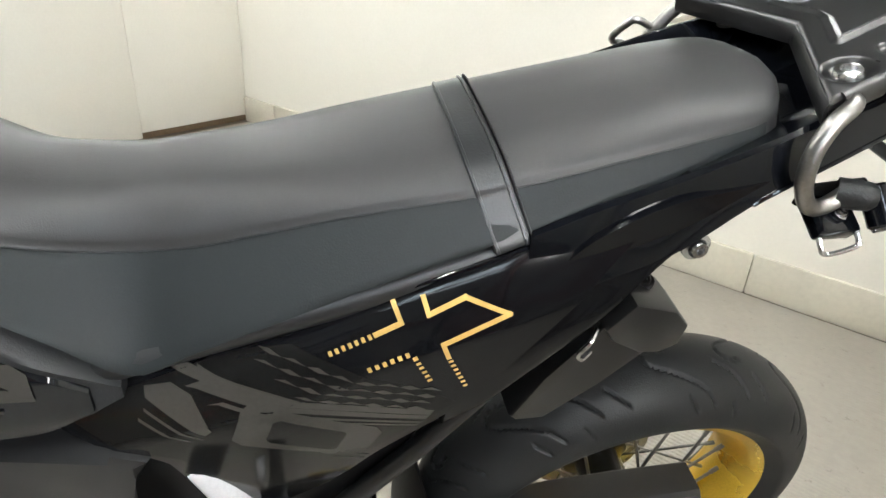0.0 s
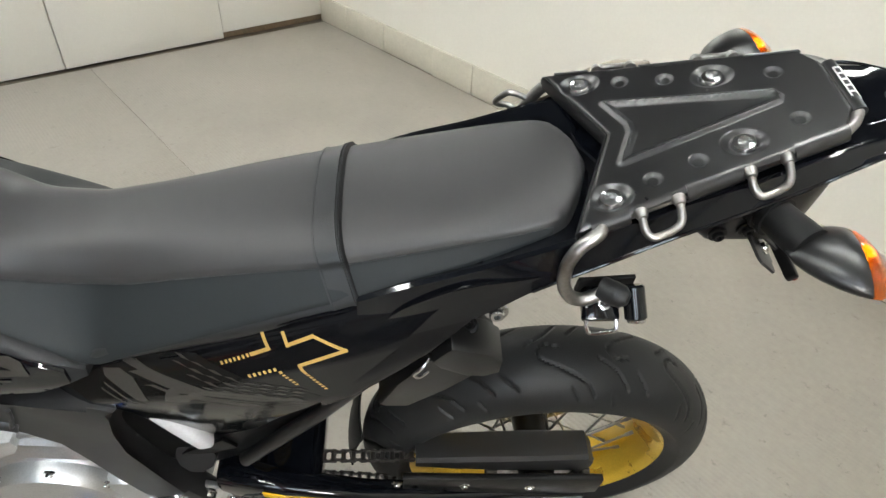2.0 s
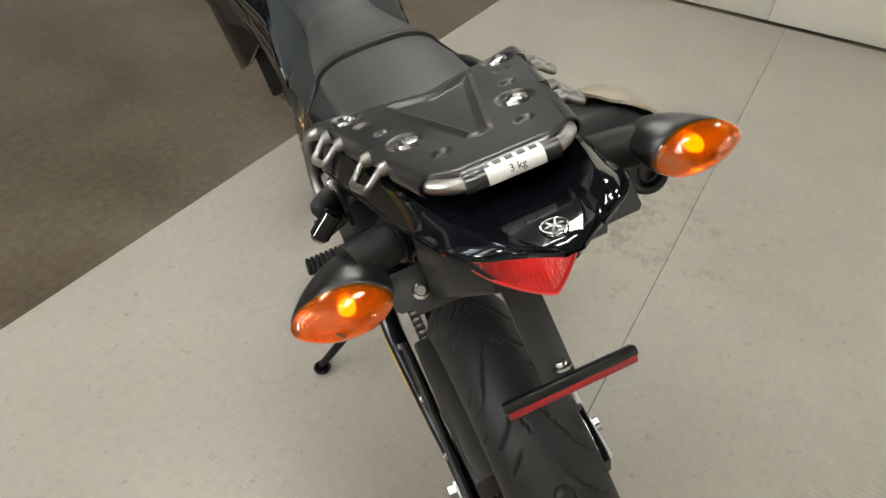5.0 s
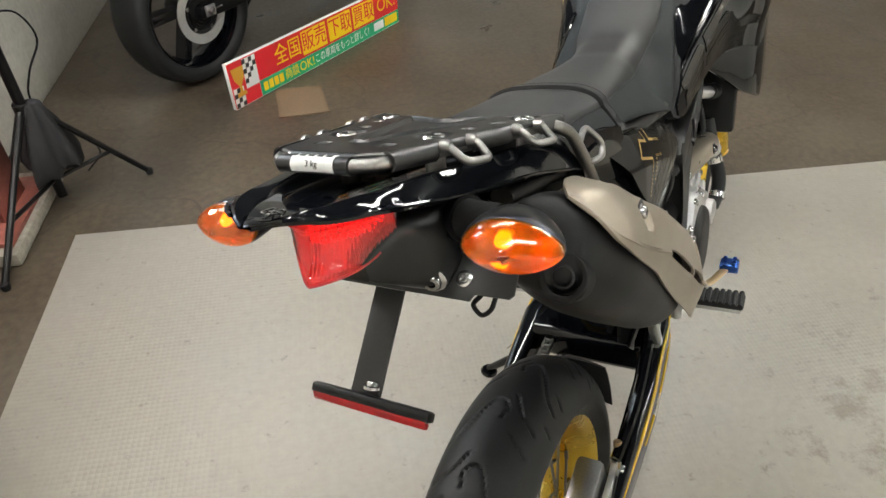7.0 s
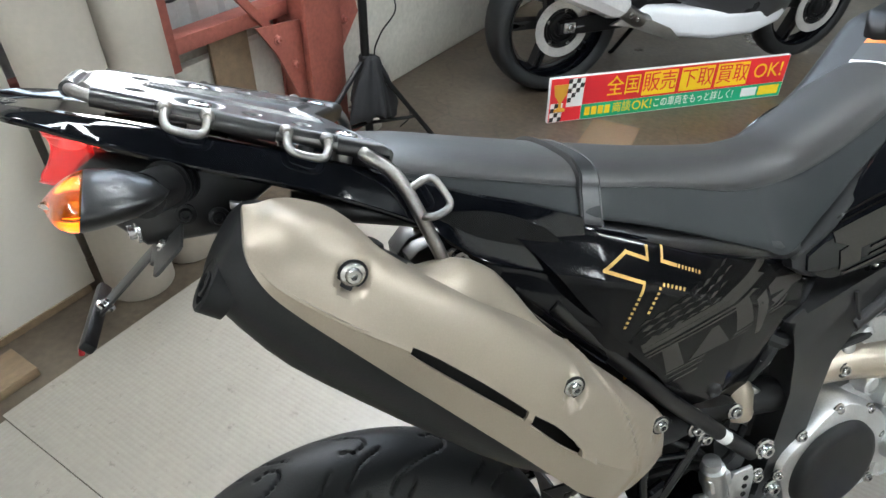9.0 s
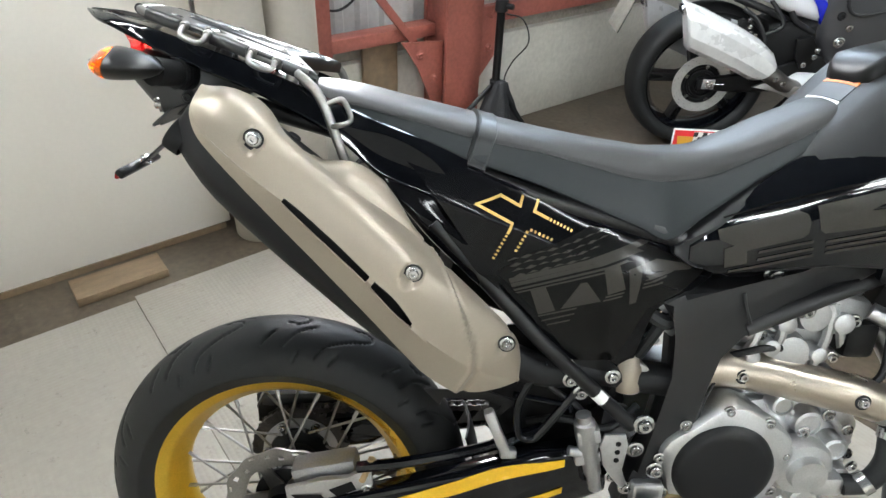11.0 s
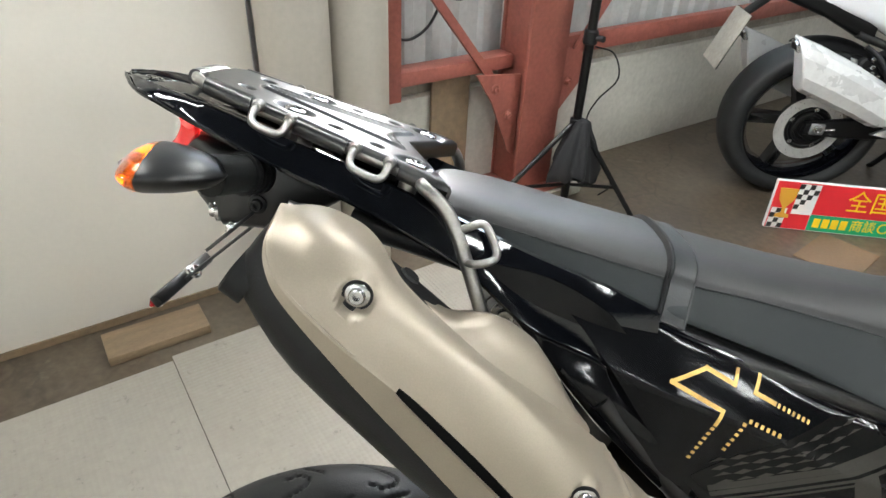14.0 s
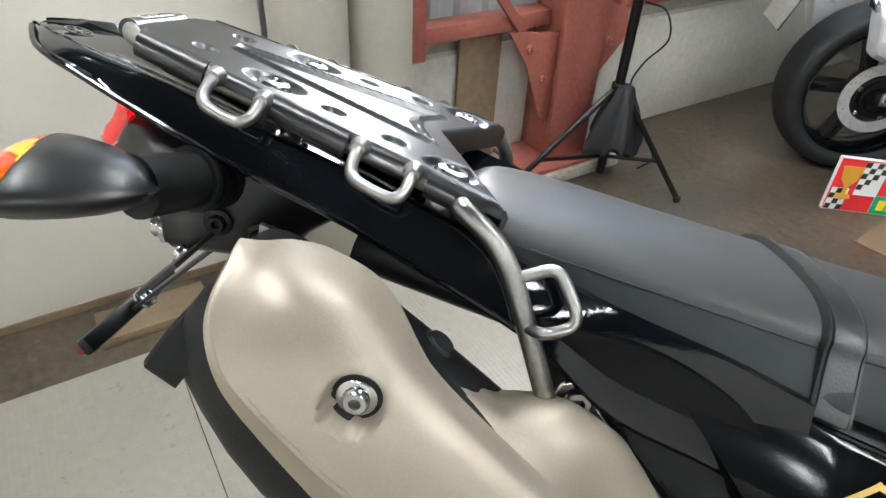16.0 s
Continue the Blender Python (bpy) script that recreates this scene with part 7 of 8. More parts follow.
# filler cap and warning label on the tank top
bm = bmesh.new()
rings = []
for x, w, z0, z1 in ((0.836, 0.030, 1.018, 1.036), (0.842, 0.050, 1.022, 1.050), (0.853, 0.058, 1.026, 1.062), (0.88, 0.062, 1.04, 1.070), (0.92, 0.062, 1.05, 1.080), (0.96, 0.056, 1.055, 1.085), (0.99, 0.040, 1.06, 1.080)):
    rings.append([V(x, u, (z0 + z1) / 2 + v) for u, v in rounded(2 * w, z1 - z0, 0.008, 3)])
loft(bm, rings)
part("filler_cap", bm, PLASTIC, tank, "black filler cap")
for (u0, u1, nm, mt) in ((0.0, 0.005, "label_head", flat((0.7, 0.2, 0.02), name="orange_print")), (0.0055, 0.024, "label_text", S_BLK), (0.0245, 0.027, "label_foot", S_WHT)):
    bm = bmesh.new()
    g, gi = [], []
    for k in range(9):
        y = -0.04 + 0.08 * k / 8
        rowp, rowi = [], []
        for u in (u0, u1):
            x = 0.838 - u
            wt, zt = TANK(x)[4:6]
            z = zt + 0.012 - 0.004 * (abs(y) / (wt * 0.6)) ** 2
            rowp.append(V(x, y, z + 0.0016))
            rowi.append(V(x, y, z + 0.0002))
        g.append(rowp)
        gi.append(rowi)
    patch(bm, g, gi)
    part(nm, bm, mt, tank)
# radiators and their side guards below the shrouds
for sgn in (1, -1):
    bm = bmesh.new()
    box(bm, (1.05, sgn * 0.11, 0.68), (0.04, 0.13, 0.26), 0.006, Matrix.Rotation(radians(18), 4, "Y"))
    part("radiator", bm, MATTE, bike)
    bm = bmesh.new()
    rings = []
    for x, z0, z1, y in ((0.87, 0.765, 0.80, 0.132), (0.93, 0.72, 0.80, 0.155), (1.0, 0.66, 0.80, 0.188), (1.07, 0.62, 0.80, 0.214), (1.13, 0.63, 0.80, 0.216), (1.15, 0.66, 0.79, 0.208)):
        rings.append([V(x, sgn * (y + u), (z0 + z1) / 2 + v) for u, v in rounded(0.012, z1 - z0, 0.004, 2)])
    loft(bm, rings)
    part("shroud_lower", bm, GLOSS, bike, "gloss black lower shroud wing", 40)

# front end
for sgn in (1, -1):
    bm = bmesh.new()
    a, b = V(1.425, sgn * 0.095, 0.296), V(1.17, sgn * 0.095, 0.95)
    d = b - a
    cyl(bm, a - d * 0.02, a + d * 0.38, 0.03, 0.029, 20, 0.004)
    part("fork_lower", bm, GOLD, bike, "gold fork leg")
    bm = bmesh.new()
    cyl(bm, a + d * 0.3, b, 0.024, seg=18)
    part("fork_tube", bm, FRAME, bike)
bm = bmesh.new()
rings = []
for k in range(22):
    t = radians(20 + 110 * k / 21)
    c = V(1.425 + 0.335 * math.cos(t), 0, 0.296 + 0.335 * math.sin(t))
    w = 0.068 * (0.75 + 0.25 * math.sin(math.pi * k / 21))
    nrm = V(math.cos(t), 0, math.sin(t))
    rings.append([c + V(0, w * q, 0) + nrm * (0.01 - 0.03 * q * q + o) for o, qs in ((0.0, np.linspace(-1, 1, 9)), (-0.004, np.linspace(1, -1, 9))) for q in qs])
loft(bm, rings)
part("front_fender", bm, GLOSS, bike, "gloss black front fender")

# ---- engine ----
bm = bmesh.new()
rings = []
for y, g_ in ((-0.112, 0.82), (-0.10, 0.95), (-0.03, 1.0), (0.03, 1.0), (0.10, 0.95), (0.112, 0.82)):
    out = [(0.55, 0.36), (0.56, 0.44), (0.61, 0.49), (0.66, 0.53), (0.78, 0.55), (0.86, 0.50), (0.88, 0.42), (0.86, 0.34), (0.76, 0.30), (0.62, 0.31)]
    rings.append([V(0.71 + (u - 0.71) * g_, y, 0.42 + (v - 0.42) * g_) for u, v in out])
loft(bm, rings)
engine = part("engine", bm, CAST, bike, "cast silver single-cylinder engine", 30)
bm = bmesh.new()
box(bm, (0.79, 0, 0.60), (0.15, 0.16, 0.16), 0.014, Matrix.Rotation(radians(14), 4, "Y"))
for k in range(4):
    box(bm, (0.77 + 0.011 * k, 0, 0.55 + 0.03 * k), (0.175, 0.185, 0.010), 0.004, Matrix.Rotation(radians(14), 4, "Y"))
part("cylinder", bm, CAST, engine)
bm = bmesh.new()
box(bm, (0.815, 0, 0.70), (0.19, 0.20, 0.07), 0.018, Matrix.Rotation(radians(14), 4, "Y"))
part("cylinder_head", bm, CAST, engine)
bm = bmesh.new()
box(bm, (0.825, 0, 0.75), (0.16, 0.18, 0.05), 0.018, Matrix.Rotation(radians(14), 4, "Y"))
part("head_cover", bm, CAST, engine)
# right side: clutch cover with its black cap
CC = V(0.70, -0.112, 0.448)
bm = bmesh.new()
out = []
for k in range(40):
    a = 2 * math.pi * k / 40
    r = 0.096 + 0.016 * max(0, math.cos(a - 0.5)) + 0.006 * math.sin(5 * a)
    out.append((r * math.cos(a), r * math.sin(a)))
loft(bm, [[CC + V(u * s_, -h, v * s_) for u, v in out] for s_, h in ((1.0, -0.02), (1.0, 0.022), (0.96, 0.032), (0.86, 0.036))])
part("clutch_cover", bm, CAST, engine, "", 30)
bm = bmesh.new()
lathe(bm, CC, V(0, -1, 0), [(0.0001, 0.050), (0.062, 0.051), (0.071, 0.049), (0.077, 0.044), (0.079, 0.036), (0.079, 0.02)], 56, False)
part("clutch_cap", bm, CAN, engine, "round matte black clutch cap")
for k in range(9):
    a = 2 * math.pi * (k + 0.3) / 9
    bolt("case_bolt", CC + V(0.1 * math.cos(a), -0.03, 0.1 * math.sin(a)), V(0, -1, 0), 0.0065, engine)
bm = bmesh.new()
lathe(bm, V(0.835, -0.10, 0.44), V(0, -1, 0), [(0.05, 0), (0.052, 0.03), (0.045, 0.042), (0.03, 0.045), (0.028, 0.06), (0.0001, 0.062)], 24, False)
box(bm, (0.87, -0.14, 0.42), (0.05, 0.04, 0.035), 0.008)
part("water_pump", bm, CAST, engine)
bm = bmesh.new()
tube(bm, spline([V(0.895, -0.15, 0.42), V(0.93, -0.155, 0.43), V(0.95, -0.155, 0.47), V(0.955, -0.14, 0.53), V(0.98, -0.12, 0.60)], 6), 0.0165, 12)
part("coolant_hose", bm, RUBBER, engine, "black rubber coolant hose")
bm = bmesh.new()
cyl(bm, (0.918, -0.156, 0.424), (0.93, -0.156, 0.434), 0.0185, seg=18)
part("hose_clip", bm, CHROME, engine)
bm = bmesh.new()
cyl(bm, (0.953, -0.145, 0.505), (0.955, -0.141, 0.52), 0.0185, seg=18)
part("hose_clip", bm, CHROME, engine)
bm = bmesh.new()
tube(bm, spline([V(0.90, -0.10, 0.70), V(0.94, -0.125, 0.685), V(0.99, -0.13, 0.665), V(1.05, -0.12, 0.655)], 6), 0.014, 12)
part("coolant_pipe", bm, CAST, engine, "silver coolant pipe")
bm = bmesh.new()
cyl(bm, (0.945, -0.127, 0.684), (0.985, -0.132, 0.668), 0.018, seg=14)
part("coolant_hose", bm, RUBBER, engine)
for k, (x, y, z, r) in enumerate(((0.74, -0.10, 0.655, 0.008), (0.80, -0.105, 0.70, 0.009), (0.875, -0.105, 0.685, 0.008), (0.86, -0.10, 0.62, 0.007), (0.76, -0.1, 0.585, 0.007), (0.66, -0.117, 0.535, 0.007), (0.83, -0.125, 0.50, 0.007))):
    bolt("engine_bolt", V(x, y, z), V(0, -1, 0), r, engine)
# crankcase front and its castings on the right
bm = bmesh.new()
loft(bm, [[V(x, y, z) for x, z in ((0.78, 0.56), (0.90, 0.555), (0.935, 0.50), (0.93, 0.40), (0.90, 0.33), (0.80, 0.30), (0.74, 0.32))] for y in (-0.105, 0.105)])
bmesh.ops.bevel(bm, geom=list(bm.edges), offset=0.012, segments=2, affect="EDGES", profile=0.5)
part("case_front", bm, CAST, engine, "", 30)
for x, z, r, d in ((0.835, 0.515, 0.022, 0.026), (0.885, 0.47, 0.02, 0.03), (0.79, 0.545, 0.017, 0.022), (0.90, 0.415, 0.022, 0.034), (0.86, 0.37, 0.026, 0.03)):
    bm = bmesh.new()
    lathe(bm, V(x, -0.10, z), V(0, -1, 0), [(r * 1.25, 0), (r * 1.1, d * 0.5), (r, d), (r * 0.8, d * 1.1), (r * 0.75, d * 0.95), (0.0001, d * 0.95)], 22, False)
    part("boss", bm, CAST, engine)
for x0, z0, x1, z1 in ((0.80, 0.54, 0.91, 0.43), (0.85, 0.55, 0.92, 0.47), (0.82, 0.35, 0.92, 0.42), (0.80, 0.32, 0.90, 0.35)):
    bm = bmesh.new()
    tube(bm, [V(x0, -0.108, z0), V((x0 + x1) / 2, -0.116, (z0 + z1) / 2), V(x1, -0.108, z1)], 0.006, 8)
    part("rib", bm, CAST, engine)
for x, z, r in ((0.868, 0.527, 0.007), (0.905, 0.50, 0.0065), (0.915, 0.455, 0.0065), (0.81, 0.563, 0.006), (0.915, 0.38, 0.0065), (0.845, 0.335, 0.0065), (0.875, 0.435, 0.006), (0.93, 0.43, 0.006)):
    bolt("case_bolt", V(x, -0.118, z), V(0, -1, 0), r, engine)
bm = bmesh.new()
lathe(bm, V(0.826, -0.128, 0.452), V(0, -1, 0), [(0.0001, 0.02), (0.012, 0.019), (0.0165, 0.014), (0.0165, 0.0)], 20, False)
box(bm, (0.826, -0.149, 0.452), (0.026, 0.007, 0.007), 0.002)
part("oil_cap", bm, PLASTIC, engine, "black oil filler cap")
# cylinder bosses, studs and a black cam chain cover behind the header
for x, z, r, d in ((0.73, 0.622, 0.011, 0.03), (0.752, 0.64, 0.013, 0.035), (0.792, 0.625, 0.028, 0.022), (0.831, 0.627, 0.012, 0.03), (0.858, 0.68, 0.016, 0.028), (0.727, 0.665, 0.015, 0.02), (0.815, 0.69, 0.024, 0.022), (0.775, 0.675, 0.014, 0.024)):
    bm = bmesh.new()
    lathe(bm, V(x, -0.085, z), V(0, -1, 0.12), [(r * 1.2, 0), (r, d * 0.5), (r, d), (r * 0.7, d * 1.08), (0.0001, d * 1.08)], 20, False)
    part("boss", bm, CAST, engine)
for x0, z0, x1, z1 in ((0.715, 0.60, 0.745, 0.70), (0.765, 0.61, 0.775, 0.71), (0.835, 0.60, 0.845, 0.71), (0.875, 0.63, 0.84, 0.71)):
    bm = bmesh.new()
    tube(bm, [V(x0, -0.098, z0), V((x0 + x1) / 2, -0.106, (z0 + z1) / 2), V(x1, -0.098, z1)], 0.007, 8)
    part("rib", bm, CAST, engine)
bm = bmesh.new()
box(bm, (0.89, -0.085, 0.655), (0.05, 0.06, 0.06), 0.010)
part("thermostat", bm, PLASTIC, engine, "black thermostat housing")
for pts, r in (([V(0.70, -0.10, 0.62), V(0.74, -0.12, 0.645), V(0.77, -0.11, 0.64)], 0.006), ([V(0.665, -0.115, 0.56), V(0.66, -0.122, 0.53), V(0.675, -0.128, 0.515), V(0.70, -0.13, 0.53)], 0.003), ([V(0.64, -0.10, 0.47), V(0.655, -0.125, 0.50), V(0.66, -0.127, 0.55), V(0.69, -0.11, 0.61)], 0.0025), ([V(0.90, -0.11, 0.56), V(0.93, -0.12, 0.60), V(0.935, -0.11, 0.66)], 0.006)):
    bm = bmesh.new()
    tube(bm, spline(pts, 6), r, 8)
    part("hose", bm, RUBBER, engine)
# dark linkage, brackets and hoses between the tyre and the frame
bm = bmesh.new()
prism(bm, [(0.40, 0.37), (0.56, 0.37), (0.57, 0.50), (0.55, 0.62), (0.48, 0.64), (0.41, 0.58), (0.39, 0.46)], lambda u, v, h: V(u, h, v), -0.045, -0.035, 0.002)
part("frame_web", bm, MATTE, bike, "dark frame web behind the linkage")
# added flat black panel that closes the view beside the shock
bm = bmesh.new()
prism(bm, [(0.335, 0.47), (0.345, 0.58), (0.36, 0.655), (0.43, 0.66), (0.50, 0.60), (0.47, 0.45), (0.39, 0.42)], lambda u, v, h: V(u, h, v), -0.078, -0.072, 0.002)
part("shock_guard", bm, MATTE, bike, "flat black panel beside the shock")
bm = bmesh.new()
prism(bm, [(0.425, 0.62), (0.47, 0.645), (0.53, 0.60), (0.53, 0.55), (0.47, 0.53), (0.43, 0.57)], lambda u, v, h: V(u, h, v), -0.112, -0.106, 0.002)
part("hanger_plate", bm, PLASTIC, bike)
for pts, r, m in (([V(0.39, -0.115, 0.60), V(0.43, -0.12, 0.57), V(0.47, -0.12, 0.54), V(0.49, -0.13, 0.51)], 0.005, RUBBER), ([V(0.40, -0.09, 0.49), V(0.45, -0.11, 0.51), V(0.52, -0.12, 0.50), V(0.57, -0.10, 0.53)], 0.006, RUBBER), ([V(0.56, -0.10, 0.62), V(0.575, -0.115, 0.67), V(0.60, -0.10, 0.70)], 0.009, RUBBER), ([V(0.555, -0.11, 0.70), V(0.585, -0.12, 0.685), V(0.61, -0.10, 0.69)], 0.011, RUBBER), ([V(0.37, -0.12, 0.56), V(0.45, -0.125, 0.545), V(0.46, -0.12, 0.53)], 0.0045, GLOSS)):
    bm = bmesh.new()
    tube(bm, spline(pts, 6), r, 8)
    part("hose", bm, m, bike)
for x, y, z in ((0.585, -0.105, 0.705), (0.572, -0.11, 0.655), (0.60, -0.10, 0.665), (0.565, -0.105, 0.60)):
    bm = bmesh.new()
    box(bm, (x, y, z), (0.02, 0.014, 0.014), 0.003, Matrix.Rotation(radians(35), 4, "Y"))
    part("connector", bm, CAST, bike)
# left side cover
bm = bmesh.new()
for c, r, d in ((V(0.76, 0.10, 0.42), 0.095, 0.045), (V(0.66, 0.10, 0.40), 0.07, 0.035)):
    lathe(bm, c, V(0, 1, 0), [(r, 0), (r, d * 0.6), (r * 0.92, d * 0.9), (r * 0.6, d), (0.0001, d)], 40, False)
part("generator_cover", bm, CAST, engine)
for k in range(7):
    a = 2 * math.pi * k / 7
    bolt("case_bolt", V(0.76 + 0.088 * math.cos(a), 0.128, 0.42 + 0.088 * math.sin(a)), V(0, 1, 0), 0.0065, engine)
# black intake, hoses and throttle body in the dark gap under the seat
bm = bmesh.new()
box(bm, (0.44, 0, 0.74), (0.34, 0.16, 0.2), 0.03, Matrix.Rotation(radians(20), 4, "Y"))
part("air_box", bm, PLASTIC, bike)
bm = bmesh.new()
tube(bm, spline([V(0.58, -0.02, 0.68), V(0.66, 0, 0.69), V(0.74, 0, 0.69)], 5), 0.03, 12)
part("intake", bm, RUBBER, bike)
# reservoir and shock behind the frame
bm = bmesh.new()
lathe(bm, V(0.548, -0.10, 0.56), V(0.0, 0.1, 1), [(0.0001, 0), (0.022, 0), (0.024, 0.01), (0.022, 0.045), (0.012, 0.06), (0.0001, 0.062)], 24, False)
part("shock_reservoir", bm, TITAN, bike, "champagne coloured shock reservoir")
bm = bmesh.new()
cyl(bm, (0.46, 0, 0.42), (0.50, 0, 0.72), 0.028, seg=20)
part("shock_body", bm, CAST, bike)
bm = bmesh.new()
hx = [V(0.463 + 0.036 * k / 100 + 0.034 * math.cos(k * 0.42), 0.034 * math.sin(k * 0.42), 0.46 + 0.22 * k / 100) for k in range(101)]
tube(bm, hx, 0.006, 8)
part("shock_spring", bm, YELLOW, bike, "yellow shock spring")
# white catch tank on the left
bm = bmesh.new()
rings = []
for k, (x, z, w, d) in enumerate(((0.556, 0.705, 0.016, 0.008), (0.552, 0.698, 0.03, 0.013), (0.538, 0.655, 0.032, 0.014), (0.524, 0.605, 0.03, 0.013), (0.514, 0.568, 0.026, 0.012), (0.511, 0.558, 0.016, 0.007))):
    rings.append([V(x + u * 0.95, 0.108 + v, z - u * 0.3) for u, v in rounded(w, d * 2, min(w, d * 2) * 0.4, 3)])
loft(bm, rings)
part("coolant_tank", bm, WHITEPLASTIC, bike, "white plastic coolant tank")

# ---- foot controls ----
def footpeg(sgn, x, z):
    y0 = 0.115
    bm = bmesh.new()
    box(bm, (x, sgn * (y0 + 0.012), z + 0.005), (0.05, 0.05, 0.05), 0.006)
    part("peg_bracket", bm, CAST, bike)
    bm = bmesh.new()
    box(bm, (x, sgn * (y0 + 0.085), z - 0.006), (0.042, 0.105, 0.012), 0.004)
    peg = part("footpeg", bm, CAST, bike, "alloy footpeg with a ribbed rubber")
    bm = bmesh.new()
    box(bm, (x, sgn * (y0 + 0.092), z + 0.004), (0.046, 0.098, 0.012), 0.005)
    part("rubber", bm, RUBBER, peg)
    for k in range(8):
        bm = bmesh.new()
        cyl(bm, (x - 0.022, sgn * (y0 + 0.05 + 0.012 * k), z + 0.0105), (x + 0.022, sgn * (y0 + 0.05 + 0.012 * k), z + 0.0105), 0.0044, seg=10)
        part("rib", bm, RUBBER, peg)


footpeg(-1, 0.59, 0.385)
footpeg(1, 0.615, 0.332)
# brake pedal
bm = bmesh.new()
pp = spline([V(0.60, -0.135, 0.36), V(0.625, -0.142, 0.385), V(0.655, -0.15, 0.385), V(0.68, -0.155, 0.35), V(0.72, -0.175, 0.325), V(0.765, -0.2, 0.333)], 5)
tube(bm, pp, [0.013] * 8 + [0.010] * (len(pp) - 8), 10, flat=0.6)
pedal = part("brake_pedal", bm, PEDAL, bike, "gold forged brake pedal")
bm = bmesh.new()
box(bm, (0.775, -0.207, 0.336), (0.034, 0.04, 0.02), 0.004)
for k in range(3):
    for j in range(2):
        box(bm, (0.763 + 0.012 * k, -0.217 + 0.02 * j, 0.348), (0.006, 0.008, 0.008), 0.001)
part("pedal_tip", bm, BLUE, pedal, "blue anodised pedal tip")
# gear lever
bm = bmesh.new()
tube(bm, spline([V(0.62, 0.135, 0.355), V(0.68, 0.15, 0.34), V(0.755, 0.165, 0.33)], 5), 0.005, 8)
lever = part("gear_lever", bm, CHROME, bike)
bm = bmesh.new()
cyl(bm, (0.757, 0.160, 0.329), (0.765, 0.205, 0.322), 0.0085, seg=12, edge=0.002)
for k in range(4):
    cyl(bm, (0.759 + 0.0018 * k, 0.172 + 0.009 * k, 0.327 - 0.0015 * k), (0.76 + 0.0018 * k, 0.176 + 0.009 * k, 0.3265 - 0.0015 * k), 0.0102, seg=12)
part("lever_tip", bm, BLUE, lever, "blue anodised lever tip")
# cast bracket, bolts and linkage round the left footpeg
bm = bmesh.new()
prism(bm, [(0.49, 0.30), (0.53, 0.275), (0.60, 0.30), (0.635, 0.345), (0.61, 0.385), (0.56, 0.40), (0.51, 0.36)], lambda u, v, h: V(u, h, v), 0.104, 0.116, 0.003)
brk = part("stand_bracket", bm, CAST, bike, "cast alloy stand and footpeg bracket")
for x, z, r in ((0.515, 0.305, 0.009), (0.555, 0.375, 0.010), (0.60, 0.375, 0.008), (0.575, 0.305, 0.008), (0.52, 0.345, 0.007)):
    bolt("bracket_bolt", V(x, 0.117, z), V(0, 1, 0), r, brk)
for pts, r in (([V(0.52, 0.12, 0.335), V(0.50, 0.135, 0.315), V(0.51, 0.15, 0.285)], 0.006), ([V(0.60, 0.125, 0.39), V(0.66, 0.135, 0.385), V(0.70, 0.13, 0.41)], 0.004), ([V(0.56, 0.12, 0.395), V(0.59, 0.135, 0.41), V(0.63, 0.13, 0.40)], 0.006)):
    bm = bmesh.new()
    tube(bm, spline(pts, 5), r, 8)
    part("link_rod", bm, CHROME, bike)
for x, z in ((0.70, 0.41), (0.63, 0.402)):
    bm = bmesh.new()
    lathe(bm, V(x, 0.118, z), V(0, 1, 0), [(0.0001, 0.026), (0.008, 0.026), (0.010, 0.022), (0.010, 0.0)], 16, False)
    part("link_joint", bm, CAST, bike)
# side stand with its springs
SP, SF = V(0.50, 0.115, 0.285), V(0.516, 0.325, 0.108)
bm = bmesh.new()
tube(bm, [SP, SP + (SF - SP) * 0.5, SF], [0.012, 0.011, 0.0095], 12)
box(bm, (0.50, 0.11, 0.295), (0.05, 0.03, 0.05), 0.006)
ss_ = part("side_stand", bm, GLOSS, bike, "black side stand, folded out")
bm = bmesh.new()
upw = Matrix.Rotation(radians(-LEAN), 4, "X") @ V(0, 0, 1)
lathe(bm, SF - upw * 0.014, upw, [(0.0001, 0), (0.021, 0), (0.022, 0.004), (0.018, 0.009), (0.0001, 0.011)], 20, False)
part("stand_foot", bm, GLOSS, ss_)
bm = bmesh.new()
d = (SF - SP).normalized()
side = V(1, 0, 0)
oth = d.cross(side)
o = SP + V(0.022, 0.02, 0.02)
hx = [o + d * (0.02 + 0.11 * k / 160) + (side * math.cos(k * 0.7) + oth * math.sin(k * 0.7)) * 0.0062 for k in range(161)]
tube(bm, hx, 0.0016, 6)
tube(bm, [o - d * 0.01, o + d * 0.02], 0.0016, 6)
tube(bm, [o + d * 0.13, o + d * 0.16 - side * 0.02], 0.0016, 6)
part("stand_spring", bm, CHROME, ss_, "bright coil spring")
# rear brake cylinder, heel guards and links on the right
bm = bmesh.new()
lathe(bm, V(0.507, -0.142, 0.402), V(-0.24, 0, 1), [(0.0001, 0), (0.010, 0), (0.011, 0.028), (0.0135, 0.032), (0.0135, 0.078), (0.0165, 0.083), (0.0165, 0.128), (0.012, 0.131), (0.012, 0.142), (0.0001, 0.143)], 22, False)
box(bm, (0.484, -0.142, 0.505), (0.036, 0.026, 0.026), 0.004, Matrix.Rotation(radians(-13), 4, "Y"))
box(bm, (0.488, -0.142, 0.462), (0.040, 0.016, 0.018), 0.003, Matrix.Rotation(radians(-13), 4, "Y"))
cyl(bm, (0.478, -0.142, 0.47), (0.458, -0.142, 0.474), 0.008, seg=12)
part("brake_cylinder", bm, CAST, bike, "cast rear brake master cylinder")
bm = bmesh.new()
